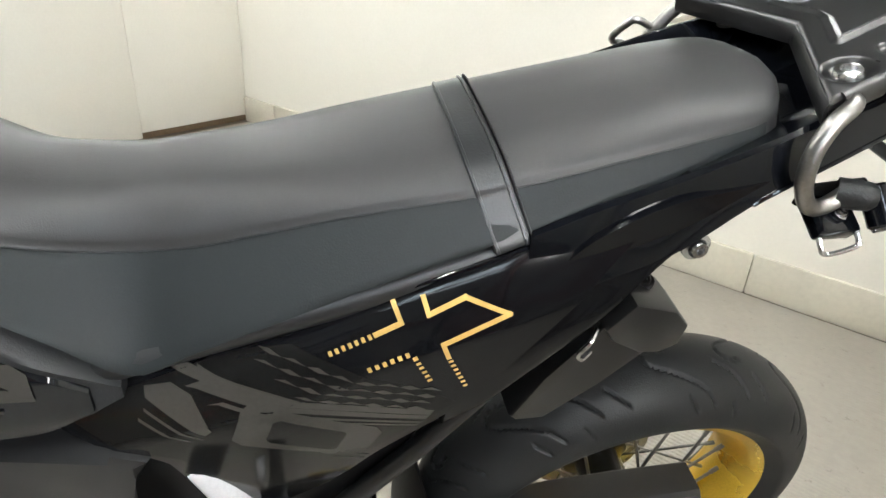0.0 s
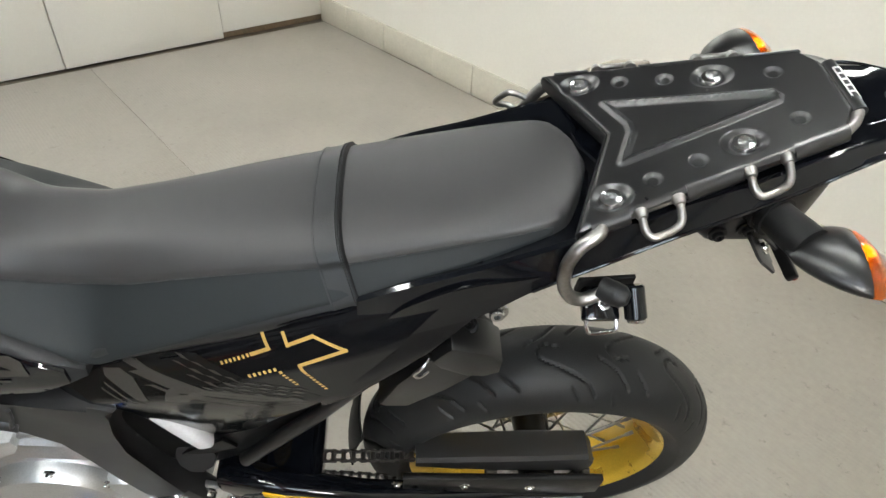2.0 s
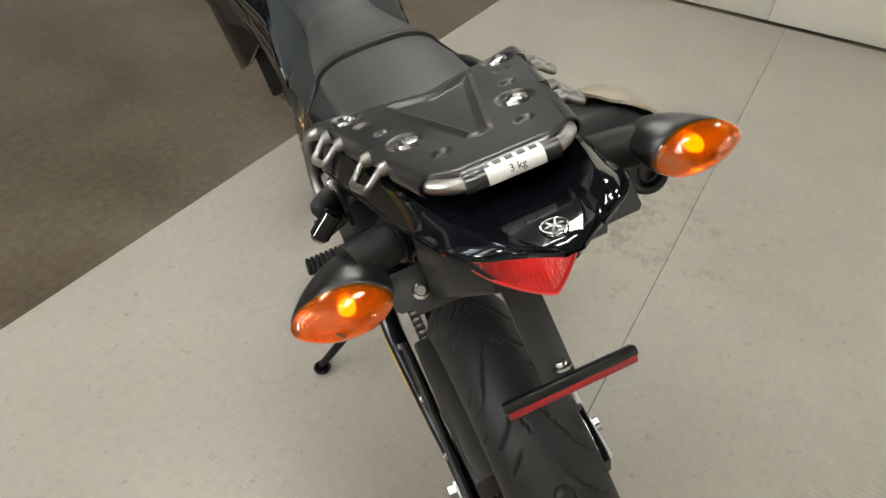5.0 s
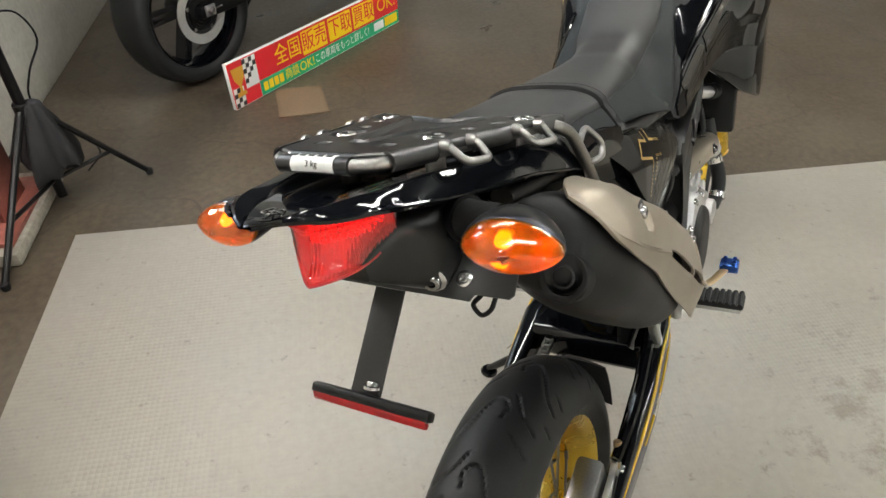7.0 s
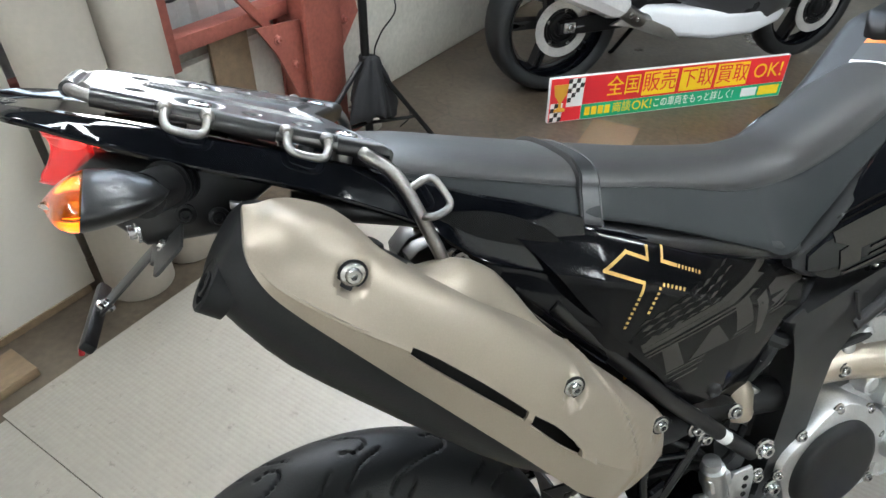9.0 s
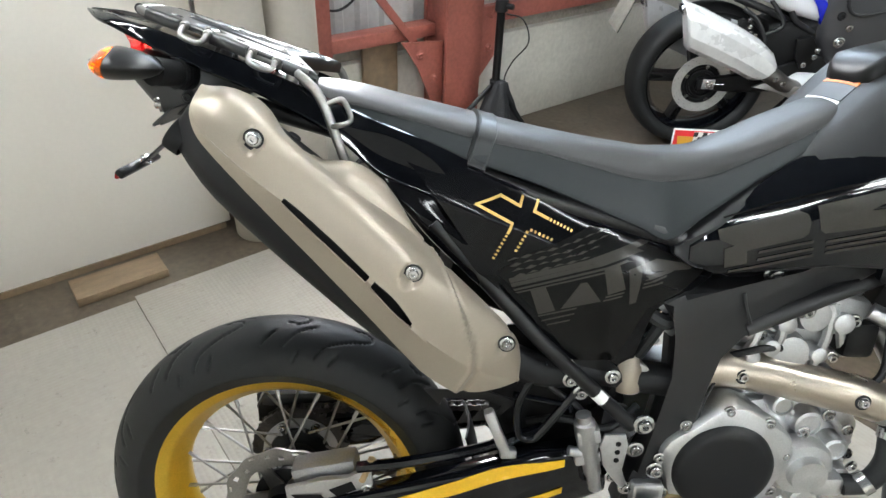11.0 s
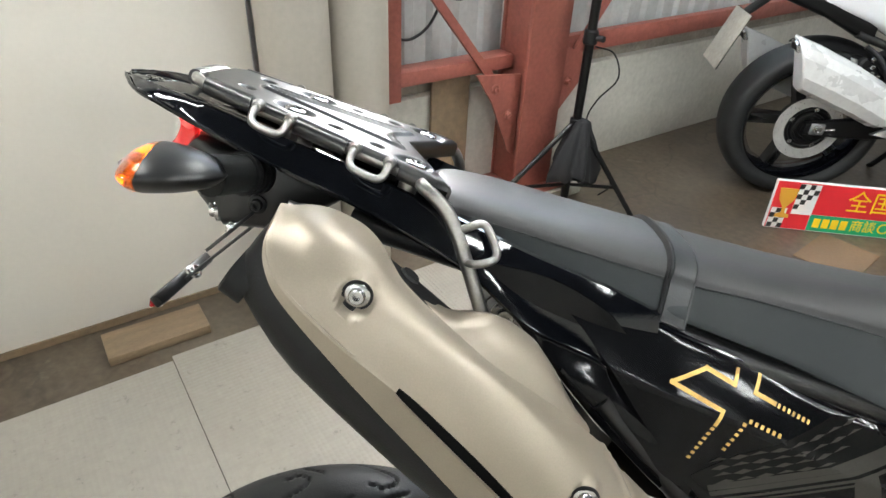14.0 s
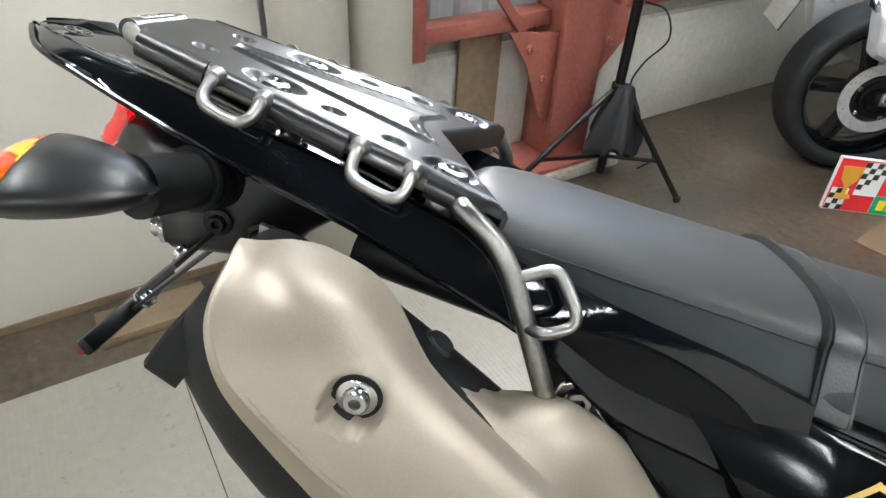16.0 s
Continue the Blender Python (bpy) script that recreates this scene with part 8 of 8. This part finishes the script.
prism(bm, [(0.509, 0.508), (0.541, 0.509), (0.547, 0.489), (0.541, 0.445), (0.553, 0.418), (0.545, 0.408), (0.527, 0.430), (0.512, 0.452), (0.503, 0.487)], lambda u, v, h: V(u, h, v), -0.150, -0.144, 0.0015)
hp2 = part("heel_plate", bm, CAST, bike)
for z in (0.493, 0.478, 0.463):
    bm = bmesh.new()
    cyl(bm, (0.531, -0.1512, z), (0.531, -0.1495, z), 0.0042, seg=14)
    part("hole", bm, MATTE, hp2)
for x, z, r in ((0.563, 0.474, 0.009), (0.535, 0.414, 0.007), (0.557, 0.40, 0.008), (0.47, 0.57, 0.008), (0.452, 0.592, 0.008), (0.445, 0.618, 0.007), (0.515, 0.598, 0.008), (0.57, 0.52, 0.011), (0.60, 0.435, 0.010)):
    bolt("chassis_bolt", V(x, -0.137 if x > 0.55 else -0.128, z), V(0, -1, 0), r, bike)
bm = bmesh.new()
box(bm, (0.347, -0.135, 0.500), (0.016, 0.018, 0.088), 0.005, Matrix.Rotation(radians(-22), 4, "Y"))
box(bm, (0.366, -0.133, 0.462), (0.026, 0.016, 0.016), 0.004)
part("passenger_peg", bm, CAST, bike, "folded alloy passenger footpeg")
bm = bmesh.new()
tube(bm, spline([V(0.415, -0.12, 0.615), V(0.40, -0.124, 0.598), V(0.378, -0.126, 0.55), V(0.379, -0.127, 0.50), V(0.388, -0.127, 0.485), V(0.404, -0.127, 0.484), V(0.418, -0.127, 0.50), V(0.455, -0.126, 0.556), V(0.466, -0.122, 0.576)], 5), 0.0068, 10)
part("peg_stay", bm, GLOSS, bike, "gloss black peg stay")
bm = bmesh.new()
prism(bm, [(0.233, 0.568), (0.329, 0.565), (0.374, 0.549), (0.372, 0.543), (0.346, 0.517), (0.34, 0.52), (0.355, 0.540), (0.325, 0.552), (0.262, 0.554), (0.258, 0.538)], lambda u, v, h: V(u, h, v), -0.122, -0.118, 0.001)
part("pipe_guard", bm, PLASTIC, bike)
# inner panel, tool box on the left, helmet lock
bm = bmesh.new()
g, gi = [], []
for k in range(24):
    t = radians(0 + 22 * k / 23)
    r = 0.336
    c = V(r * math.cos(t), 0, AZ + r * math.sin(t))
    nrm = V(math.cos(t), 0, math.sin(t))
    g.append([c + V(0, 0.056 * q, 0) - nrm * 0.008 * q * q for q in np.linspace(-1, 1, 9)])
    gi.append([c + V(0, 0.056 * q, 0) - nrm * (0.008 * q * q - 0.004) for q in np.linspace(-1, 1, 9)])
patch(bm, g, gi)
part("mud_flap", bm, MATTE, bike, "black plastic mud flap ahead of the tyre")
bm = bmesh.new()
prism(bm, [(0.235, 0.655), (0.30, 0.64), (0.40, 0.62), (0.44, 0.65), (0.35, 0.74), (0.25, 0.83), (0.20, 0.85), (0.205, 0.75)], lambda u, v, h: V(u, h, v), 0.05, 0.055, 0.001)
part("inner_panel", bm, MATTE, bike)
bm = bmesh.new()
prism(bm, [(0.146, 0.812), (0.140, 0.842), (0.152, 0.852), (0.188, 0.862), (0.206, 0.838), (0.245, 0.776), (0.270, 0.724), (0.262, 0.716), (0.235, 0.715), (0.19, 0.762)], lambda u, v, h: V(u, h, v - 0.010), 0.050, 0.124, 0.003)
tb = part("tool_box", bm, HOUSING, bike, "black plastic tool box with a wire clasp", 30)
bm = bmesh.new()
prism(bm, [(0.150, 0.806), (0.134, 0.815), (0.133, 0.838), (0.150, 0.856), (0.190, 0.868), (0.209, 0.840), (0.200, 0.826), (0.17, 0.808)], lambda u, v, h: V(u, h, v - 0.010), 0.085, 0.131, 0.003)
part("lid", bm, HOUSING, tb, "", 30)
for h in (0.101, 0.112):
    bm = bmesh.new()
    prism(bm, [(0.212, 0.840), (0.216, 0.834), (0.203, 0.822), (0.199, 0.826)], lambda u, v, hh: V(u, hh, v - 0.01), h, h + 0.006, 0.001)
    part("hinge_lug", bm, PLASTIC, tb)
bm = bmesh.new()
tube(bm, spline([V(0.212, 0.122, 0.824), V(0.220, 0.131, 0.819), V(0.228, 0.132, 0.806), V(0.222, 0.130, 0.796), V(0.212, 0.124, 0.798)], 4), 0.0022, 8)
part("clasp", bm, CHROME, tb)
bolt("box_bolt", V(0.168, 0.098, 0.852), V(0.3, 0.3, 0.9), 0.006, tb, PLASTIC)
bm = bmesh.new()
prism(bm, [(0.075, 0.955), (0.076, 0.938), (0.05, 0.930), (0.022, 0.940), (0.022, 0.960)], lambda u, v, h: V(u, h, v), 0.108, 0.113, 0.001)
lk = part("helmet_lock", bm, MATTE, bike, "black helmet lock with a bright hoop")
bm = bmesh.new()
box(bm, (0.054, 0.126, 0.936), (0.034, 0.032, 0.016), 0.003, Matrix.Rotation(radians(-25), 4, "X"))
part("lock_block", bm, GLOSS, lk)
bolt("block_bolt", V(0.052, 0.131, 0.944), V(0, 0.42, 0.9), 0.004, lk)
bm = bmesh.new()
cyl(bm, (0.028, 0.122, 0.962), (0.0245, 0.147, 0.941), 0.0105, seg=18, edge=0.002)
part("lock_barrel", bm, GLOSS, lk)
bm = bmesh.new()
lathe(bm, V(0.0243, 0.1482, 0.940), V(-0.1, 0.76, -0.64), [(0.0001, 0.001), (0.0075, 0.001), (0.0082, 0.0), (0.0082, -0.003)], 20, False)
part("lock_face", bm, CHROME, lk)
bm = bmesh.new()
tube(bm, spline([V(0.0675, 0.136, 0.930), V(0.066, 0.144, 0.921), V(0.061, 0.147, 0.917), V(0.044, 0.149, 0.924), V(0.040, 0.148, 0.929), V(0.041, 0.138, 0.937)], 4), 0.0021, 8)
part("hoop", bm, CHROME, lk)
bm = bmesh.new()
lathe(bm, V(0.052, 0.1255, 0.958), V(-0.72, 0.6, 0.2), [(0.0001, 0.022), (0.006, 0.021), (0.0105, 0.016), (0.0115, 0.008), (0.0115, -0.006)], 20, False)
part("end_plug", bm, RUBBER, lk)
bolt("rack_mount_bolt", V(0.147, -0.106, 0.903), V(0, -1, 0.1), 0.009, bike)
bolt("rack_mount_bolt", V(0.147, 0.112, 0.902), V(0, 1, 0.1), 0.008, bike)


# ---- the second motorcycle behind ----
other = empty("sport_motorcycle", "white and blue sport motorcycle with a wrapped silver silencer, parked", "motorcycle", Matrix.Translation((1.50, 2.25, -0.004)) @ Matrix.Rotation(radians(-2), 4, "Z"))
WHITE = mat("white_fairing", (0.74, 0.75, 0.77), 0.15, 0, 0.03, 6, 200, 0.01, coat=0.5)
BLUEP = mat("blue_fairing", (0.012, 0.02, 0.42), 0.15, 0.2, 0.05, 6, 200, 0.01, coat=0.5)


FILM = mat("film_over_silver", (0.72, 0.72, 0.715), 0.32, 0.15, 0.08, 9, 40, 0.6, depth=0.006, rough_vary=0.4, coat=0.4)
GREYFAIR = mat("dark_grey_fairing", (0.045, 0.045, 0.048), 0.3, 0.3, 0.05, 6, 200, 0.01, coat=0.3)


def o_wheel(cx, R, half, name):
    """A cast wheel: tyre, deep rim, five forked spokes, drilled disc with its carrier and sensor ring."""
    bm = bmesh.new()
    lathe(bm, (cx, 0, R), (0, 1, 0), [(R * 0.74, -half * 0.72), (R * 0.80, -half * 0.92), (R * 0.88, -half), (R * 0.935, -half * 0.90), (R * 0.972, -half * 0.66), (R * 0.993, -half * 0.34), (R, 0), (R * 0.993, half * 0.34), (R * 0.972, half * 0.66), (R * 0.935, half * 0.90), (R * 0.88, half), (R * 0.80, half * 0.92), (R * 0.74, half * 0.72)], 80)
    ty = part(name, bm, RUBBER, other, "black slick-shouldered tyre", 60)
    bm = bmesh.new()
    lathe(bm, (cx, 0, R), (0, 1, 0), [(R * 0.755, -half * 0.80), (R * 0.735, -half * 0.82), (R * 0.725, -half * 0.74), (R * 0.675, -half * 0.4), (R * 0.67, half * 0.4), (R * 0.725, half * 0.74), (R * 0.74, half * 0.8), (R * 0.755, half * 0.80)], 72)
    part("rim", bm, GLOSS, ty)
    for k in range(5):
        a = 2 * math.pi * k / 5 + 0.62
        c, s_ = math.cos(a), math.sin(a)
        bm = bmesh.new()
        prism(bm, [(0.045, -0.022), (R * 0.30, -0.015), (R * 0.68, -0.024), (R * 0.69, -0.010), (R * 0.42, -0.002), (R * 0.42, 0.002), (R * 0.69, 0.010), (R * 0.68, 0.024), (R * 0.30, 0.015), (0.045, 0.022)], lambda u, v, h: V(cx + u * c - v * s_, h, R + u * s_ + v * c), -0.028, 0.028, 0.004)
        part("spoke", bm, FRAME, ty)
    bm = bmesh.new()
    lathe(bm, (cx, 0, R), (0, 1, 0), [(0.012, -0.07), (0.045, -0.07), (0.055, -0.05), (0.052, 0.0), (0.055, 0.05), (0.045, 0.07), (0.012, 0.07)], 32)
    part("hub", bm, FRAME, ty)
    bm = bmesh.new()
    g, gi = [], []
    nth = 180
    rows = (0.092, 0.0985, 0.1035, 0.110, 0.1155, 0.122, 0.1265, 0.132)
    for i in range(nth + 1):
        a = 2 * math.pi * (i % nth) / nth
        g.append([V(cx + r * math.cos(a), -0.107, R + r * math.sin(a)) for r in rows])
        gi.append([V(cx + r * math.cos(a), -0.102, R + r * math.sin(a)) for r in rows])
    patch(bm, g, gi, {(i, (1, 3, 5)[(i // 3) % 3]) for i in range(0, nth, 3)})
    part("brake_disc", bm, DISC, ty, "drilled steel brake disc")
    bm = bmesh.new()
    lathe(bm, (cx, -0.100, R), (0, -1, 0), [(0.088, -0.004), (0.088, 0.004), (0.080, 0.006), (0.074, 0.0), (0.066, 0.0), (0.064, 0.010), (0.056, 0.012), (0.052, 0.002), (0.040, 0.004), (0.036, 0.022), (0.0001, 0.024)], 40, False)
    part("disc_carrier", bm, MATTE, ty)
    for k in range(5):
        a = 2 * math.pi * k / 5 + 0.2
        bolt("disc_bolt", V(cx + 0.080 * math.cos(a), -0.106, R + 0.080 * math.sin(a)), V(0, -1, 0), 0.006, ty)
    return ty


o_wheel(0.0, 0.322, 0.095, "rear_tyre")
o_wheel(1.50, 0.30, 0.06, "front_tyre")
bm = bmesh.new()
box(bm, (0.018, -0.142, 0.335), (0.055, 0.012, 0.046), 0.004)
ab = part("axle_block", bm, CAST, other, "bright alloy axle block")
bolt("axle_nut", V(0.018, -0.148, 0.335), V(0, -1, 0), 0.013, ab)
bm = bmesh.new()
tube(bm, [V(0.045, -0.144, 0.335), V(0.085, -0.144, 0.338)], 0.005, 8)
part("adjuster", bm, CHROME, ab)
bm = bmesh.new()
rings = []
for x, z, h in ((-0.03, 0.33, 0.05), (0.1, 0.338, 0.075), (0.22, 0.352, 0.10), (0.36, 0.38, 0.13), (0.5, 0.41, 0.15)):
    rings.append([V(x, -0.125 + u, z + v) for u, v in rounded(0.032, h, 0.01, 3)])
loft(bm, rings)
part("swingarm", bm, MATTE, other)
bm = bmesh.new()
g, gi = [], []
for k in range(20):
    t = radians(35 + 75 * k / 19)
    c = V(0.345 * math.cos(t), 0, 0.322 + 0.345 * math.sin(t))
    nrm = V(math.cos(t), 0, math.sin(t))
    g.append([c + V(0, 0.085 * q, 0) - nrm * 0.03 * q * q for q in np.linspace(-1, 1, 9)])
    gi.append([c + V(0, 0.085 * q, 0) - nrm * (0.03 * q * q + 0.004) for q in np.linspace(-1, 1, 9)])
patch(bm, g, gi)
part("hugger", bm, MATTE, other, "black rear wheel hugger")


def other_silencer(sgn, label):
    """A six-sided tapering silencer under crumpled film, its outlet cap and its joint pipe."""
    back = 0.06 if sgn > 0 else 0.0
    ends = [(-0.205, 0.700, -0.150, 0.515), (-0.198, 0.704, -0.142, 0.506), (-0.10, 0.672, -0.040, 0.468), (0.05, 0.612, 0.085, 0.420), (0.165, 0.556, 0.150, 0.392), (0.235, 0.505, 0.185, 0.386), (0.262, 0.462, 0.200, 0.392)]
    sec = [(1.0, 0.165), (0.99, 0.205), (0.80, 0.238), (0.42, 0.258), (-0.30, 0.262), (-0.78, 0.246), (-1.0, 0.215), (-1.0, 0.165)]
    bm = bmesh.new()
    rings = []
    for n, (x1, z1, x0, z0) in enumerate(ends):
        k = (0.86, 1, 1, 1, 1, 0.93, 0.8)[n]
        rings.append([V((x0 + x1) / 2 + (x1 - x0) / 2 * v - back, sgn * (0.21 + (y - 0.21) * k) - back / 2, (z0 + z1) / 2 + (z1 - z0) / 2 * v - back) for v, y in sec])
    loft(bm, rings)
    body = part("silencer", bm, FILM, other, label, 22)
    bm = bmesh.new()
    prism(bm, [(0.168, 0.55), (0.172, 0.90), (0.205, 0.95), (0.232, 0.80), (0.236, 0.55)], lambda u, v, h: V(-0.1775 - 0.0275 * v + h - back, sgn * u - back / 2, 0.6075 + 0.0925 * v + h * 0.3 - back), -0.012, 0.004, 0.002)
    part("outlet_cap", bm, CHROME, body)
    bm = bmesh.new()
    prism(bm, [(0.178, 0.62), (0.180, 0.84), (0.204, 0.87), (0.222, 0.76), (0.224, 0.62)], lambda u, v, h: V(-0.1775 - 0.0275 * v + h - back, sgn * u - back / 2, 0.6075 + 0.0925 * v + h * 0.3 - back), -0.0128, -0.0122)
    part("outlet", bm, MATTE, body)
    bm = bmesh.new()
    tube(bm, spline([V(0.20, sgn * 0.21, 0.435), V(0.27, sgn * 0.205, 0.40), V(0.34, sgn * 0.19, 0.36), V(0.42, sgn * 0.14, 0.33)], 5), 0.036, 16)
    pipe = part("joint_pipe", bm, STEEL, body, "dull steel joint pipe")
    for x, z in ((0.262, 0.402), (0.30, 0.384)):
        bolt("clamp_bolt", V(x, sgn * 0.242, z), V(0, sgn, 0), 0.008, pipe)


other_silencer(-1, "silver silencer wrapped in clear film")
other_silencer(1, "second silver silencer on the far side")
# tail: white side panels, blue flash, black rear part and plate
bm = bmesh.new()
rings = []
for x, w, z0, z1 in ((-0.16, 0.07, 0.815, 0.865), (-0.02, 0.095, 0.772, 0.895), (0.09, 0.112, 0.738, 0.905), (0.18, 0.122, 0.692, 0.895), (0.316, 0.132, 0.642, 0.86), (0.38, 0.134, 0.628, 0.81), (0.43, 0.132, 0.62, 0.74), (0.44, 0.128, 0.62, 0.70)):
    rings.append([V(x, u, (z0 + z1) / 2 + v) for u, v in rounded(2 * w, z1 - z0, min(2 * w, z1 - z0) * 0.25, 4)])
loft(bm, rings)
part("tail_fairing", bm, WHITE, other, "white tail fairing", 50)
for sgn in (1, -1):
    bm = bmesh.new()
    prism(bm, [(0.295, 0.80), (0.335, 0.80), (0.395, 0.740), (0.445, 0.680), (0.466, 0.625), (0.462, 0.603), (0.425, 0.616), (0.415, 0.645), (0.385, 0.690), (0.335, 0.745)], lambda u, v, h: V(u, sgn * h, v), 0.126, 0.144, 0.004)
    part("tail_flash", bm, BLUEP, other, "blue flash on the tail")
bm = bmesh.new()
rings = []
for x, w, z0, z1 in ((-0.40, 0.02, 0.865, 0.885), (-0.33, 0.045, 0.825, 0.895), (-0.2, 0.07, 0.79, 0.89), (-0.05, 0.085, 0.74, 0.82), (0.12, 0.09, 0.66, 0.74)):
    rings.append([V(x, u, (z0 + z1) / 2 + v) for u, v in rounded(2 * w, z1 - z0, min(2 * w, z1 - z0) * 0.3, 3)])
loft(bm, rings)
rear_part = part("tail_tray", bm, PLASTIC, other, "black under-tail tray")
for sgn in (1, -1):
    bm = bmesh.new()
    prism(bm, [(-0.34, 0.868), (-0.20, 0.846), (-0.17, 0.862), (-0.30, 0.888)], lambda u, v, h: V(u, sgn * (h + (u + 0.34) * 0.15), v), 0.045, 0.056, 0.001)
    part("tail_line", bm, BLUEP, rear_part)
bm = bmesh.new()
prism(bm, [(-0.275, 0.81), (-0.250, 0.81), (-0.335, 0.735), (-0.352, 0.735)], lambda u, v, h: V(u, h, v), -0.03, 0.03, 0.002)
part("plate_arm", bm, MATTE, rear_part)
bm = bmesh.new()
prism(bm, [(-0.348, 0.742), (-0.352, 0.744), (-0.432, 0.538), (-0.428, 0.536)], lambda u, v, h: V(u, h, v), -0.09, 0.09, 0.0005)
plate = part("plate", bm, mat("dull_plate", (0.33, 0.305, 0.26), 0.5, 0, 0.2, 9, 60, 0.15, dirt=(0.2, 0.18, 0.15), dirt_amount=0.4), other, "pale blank plate seen from the edge")
bm = bmesh.new()
prism(bm, [(-0.346, 0.744), (-0.348, 0.742), (-0.428, 0.534), (-0.424, 0.532)], lambda u, v, h: V(u, h, v), -0.092, 0.092, 0.0005)
part("plate_frame", bm, MATTE, plate)
# passenger peg hangers, struts between tail and swingarm; engine shadow put in as black
for pts, r in (([V(0.10, -0.10, 0.66), V(0.16, -0.12, 0.62), V(0.208, -0.13, 0.55), V(0.215, -0.13, 0.52)], 0.010), ([V(0.20, -0.11, 0.70), V(0.24, -0.12, 0.66), V(0.275, -0.125, 0.60), V(0.21, -0.125, 0.56)], 0.009), ([V(0.30, -0.11, 0.66), V(0.33, -0.12, 0.62), V(0.40, -0.12, 0.585), V(0.45, -0.11, 0.56)], 0.012), ([V(0.06, -0.08, 0.70), V(0.30, -0.08, 0.62), V(0.50, -0.08, 0.52)], 0.016)):
    bm = bmesh.new()
    tube(bm, spline(pts, 5), r, 10)
    part("subframe_stay", bm, FRAME, other)
bm = bmesh.new()
prism(bm, [(0.035, 0.628), (0.062, 0.622), (0.078, 0.590), (0.050, 0.585)], lambda u, v, h: V(u, h, v), -0.150, -0.142, 0.002)
part("peg_plate", bm, CAST, other)
bm = bmesh.new()
lathe(bm, V(0.086, -0.142, 0.612), V(0, -1, 0), [(0.0001, 0.03), (0.014, 0.03), (0.020, 0.024), (0.020, 0.0)], 18, False)
part("peg_knuckle", bm, MATTE, other)
for x, z in ((0.118, 0.625), (0.128, 0.596), (0.135, 0.57), (0.16, 0.56)):
    bolt("stay_bolt", V(x, -0.145, z), V(0, -1, 0), 0.006, other)
bm = bmesh.new()
rings = []
for x, w, z0, z1 in ((0.24, 0.09, 0.42, 0.60), (0.3, 0.11, 0.40, 0.62), (0.45, 0.13, 0.36, 0.64), (0.6, 0.14, 0.32, 0.66)):
    rings.append([V(x, u, (z0 + z1) / 2 + v) for u, v in rounded(2 * w, z1 - z0, 0.04, 3)])
loft(bm, rings)
part("engine", bm, MATTE, other, "engine mass in matte black that stands for shadow")
bm = bmesh.new()
prism(bm, [(0.33, 0.56), (0.40, 0.57), (0.44, 0.52), (0.43, 0.45), (0.39, 0.43), (0.35, 0.48)], lambda u, v, h: V(u, h, v), -0.175, -0.160, 0.004)
heel = part("heel_guard", bm, PLASTIC, other, "black heel guard")
for x, z in ((0.435, 0.515), (0.43, 0.487), (0.395, 0.45)):
    bolt("guard_bolt", V(x, -0.176, z), V(0, -1, 0), 0.008, heel)
# fairings
bm = bmesh.new()
rings = []
for x, w, z0, z1 in ((0.425, 0.15, 0.56, 0.84), (0.45, 0.175, 0.50, 0.87), (0.55, 0.205, 0.42, 0.9), (0.8, 0.25, 0.32, 0.95), (1.05, 0.24, 0.28, 0.98), (1.2, 0.2, 0.30, 0.95), (1.32, 0.12, 0.42, 0.9)):
    rings.append([V(x, u, (z0 + z1) / 2 + v) for u, v in rounded(2 * w, z1 - z0, 0.08, 5)])
loft(bm, rings)
fair = part("side_fairing", bm, GREYFAIR, other, "dark grey side fairing", 50)
for x, y, z, r in ((0.475, -0.186, 0.665, 0.012), (0.52, -0.199, 0.62, 0.010), (0.50, -0.194, 0.56, 0.016)):
    bolt("fairing_bolt", V(x, y, z), V(0, -1, 0), r, fair, MATTE if r == 0.012 else None)
bm = bmesh.new()
tube(bm, spline([V(0.47, -0.186, 0.76), V(0.49, -0.196, 0.70), V(0.53, -0.206, 0.675), V(0.60, -0.220, 0.69), V(0.66, -0.228, 0.72)], 6), 0.007, 8)
part("hose", bm, RUBBER, fair)
bm = bmesh.new()
rings = []
for x, w, z0, z1 in ((0.34, 0.13, 0.31, 0.40), (0.40, 0.16, 0.285, 0.41), (0.55, 0.216, 0.262, 0.40), (0.75, 0.245, 0.240, 0.38), (0.98, 0.245, 0.245, 0.38), (1.15, 0.21, 0.275, 0.40), (1.22, 0.17, 0.30, 0.38)):
    rings.append([V(x, u, (z0 + z1) / 2 + v) for u, v in rounded(2 * w, z1 - z0, 0.035, 4)])
loft(bm, rings)
part("belly_fairing", bm, WHITE, other, "white belly fairing", 50)
bm = bmesh.new()
prism(bm, [(0.19, 0.350), (0.30, 0.335), (0.43, 0.290), (0.53, 0.255), (0.555, 0.268), (0.50, 0.320), (0.40, 0.36), (0.26, 0.385)], lambda u, v, h: V(u, h - max(0, u - 0.3) * 0.15, v), -0.205, -0.190, 0.003)
part("exhaust_cover", bm, STEEL, other, "dull grey exhaust cover")
for sgn in (1, -1):
    bm = bmesh.new()
    tube(bm, [V(1.50, sgn * 0.1, 0.30), V(1.27, sgn * 0.1, 0.85)], 0.027, 14)
    part("fork_leg", bm, MATTE, other)
bm = bmesh.new()
tube(bm, [V(0.62, 0.1, 0.32), V(0.55, 0.27, 0.02), V(0.56, 0.3, 0.004)], 0.012, 10)
part("side_stand", bm, MATTE, other)
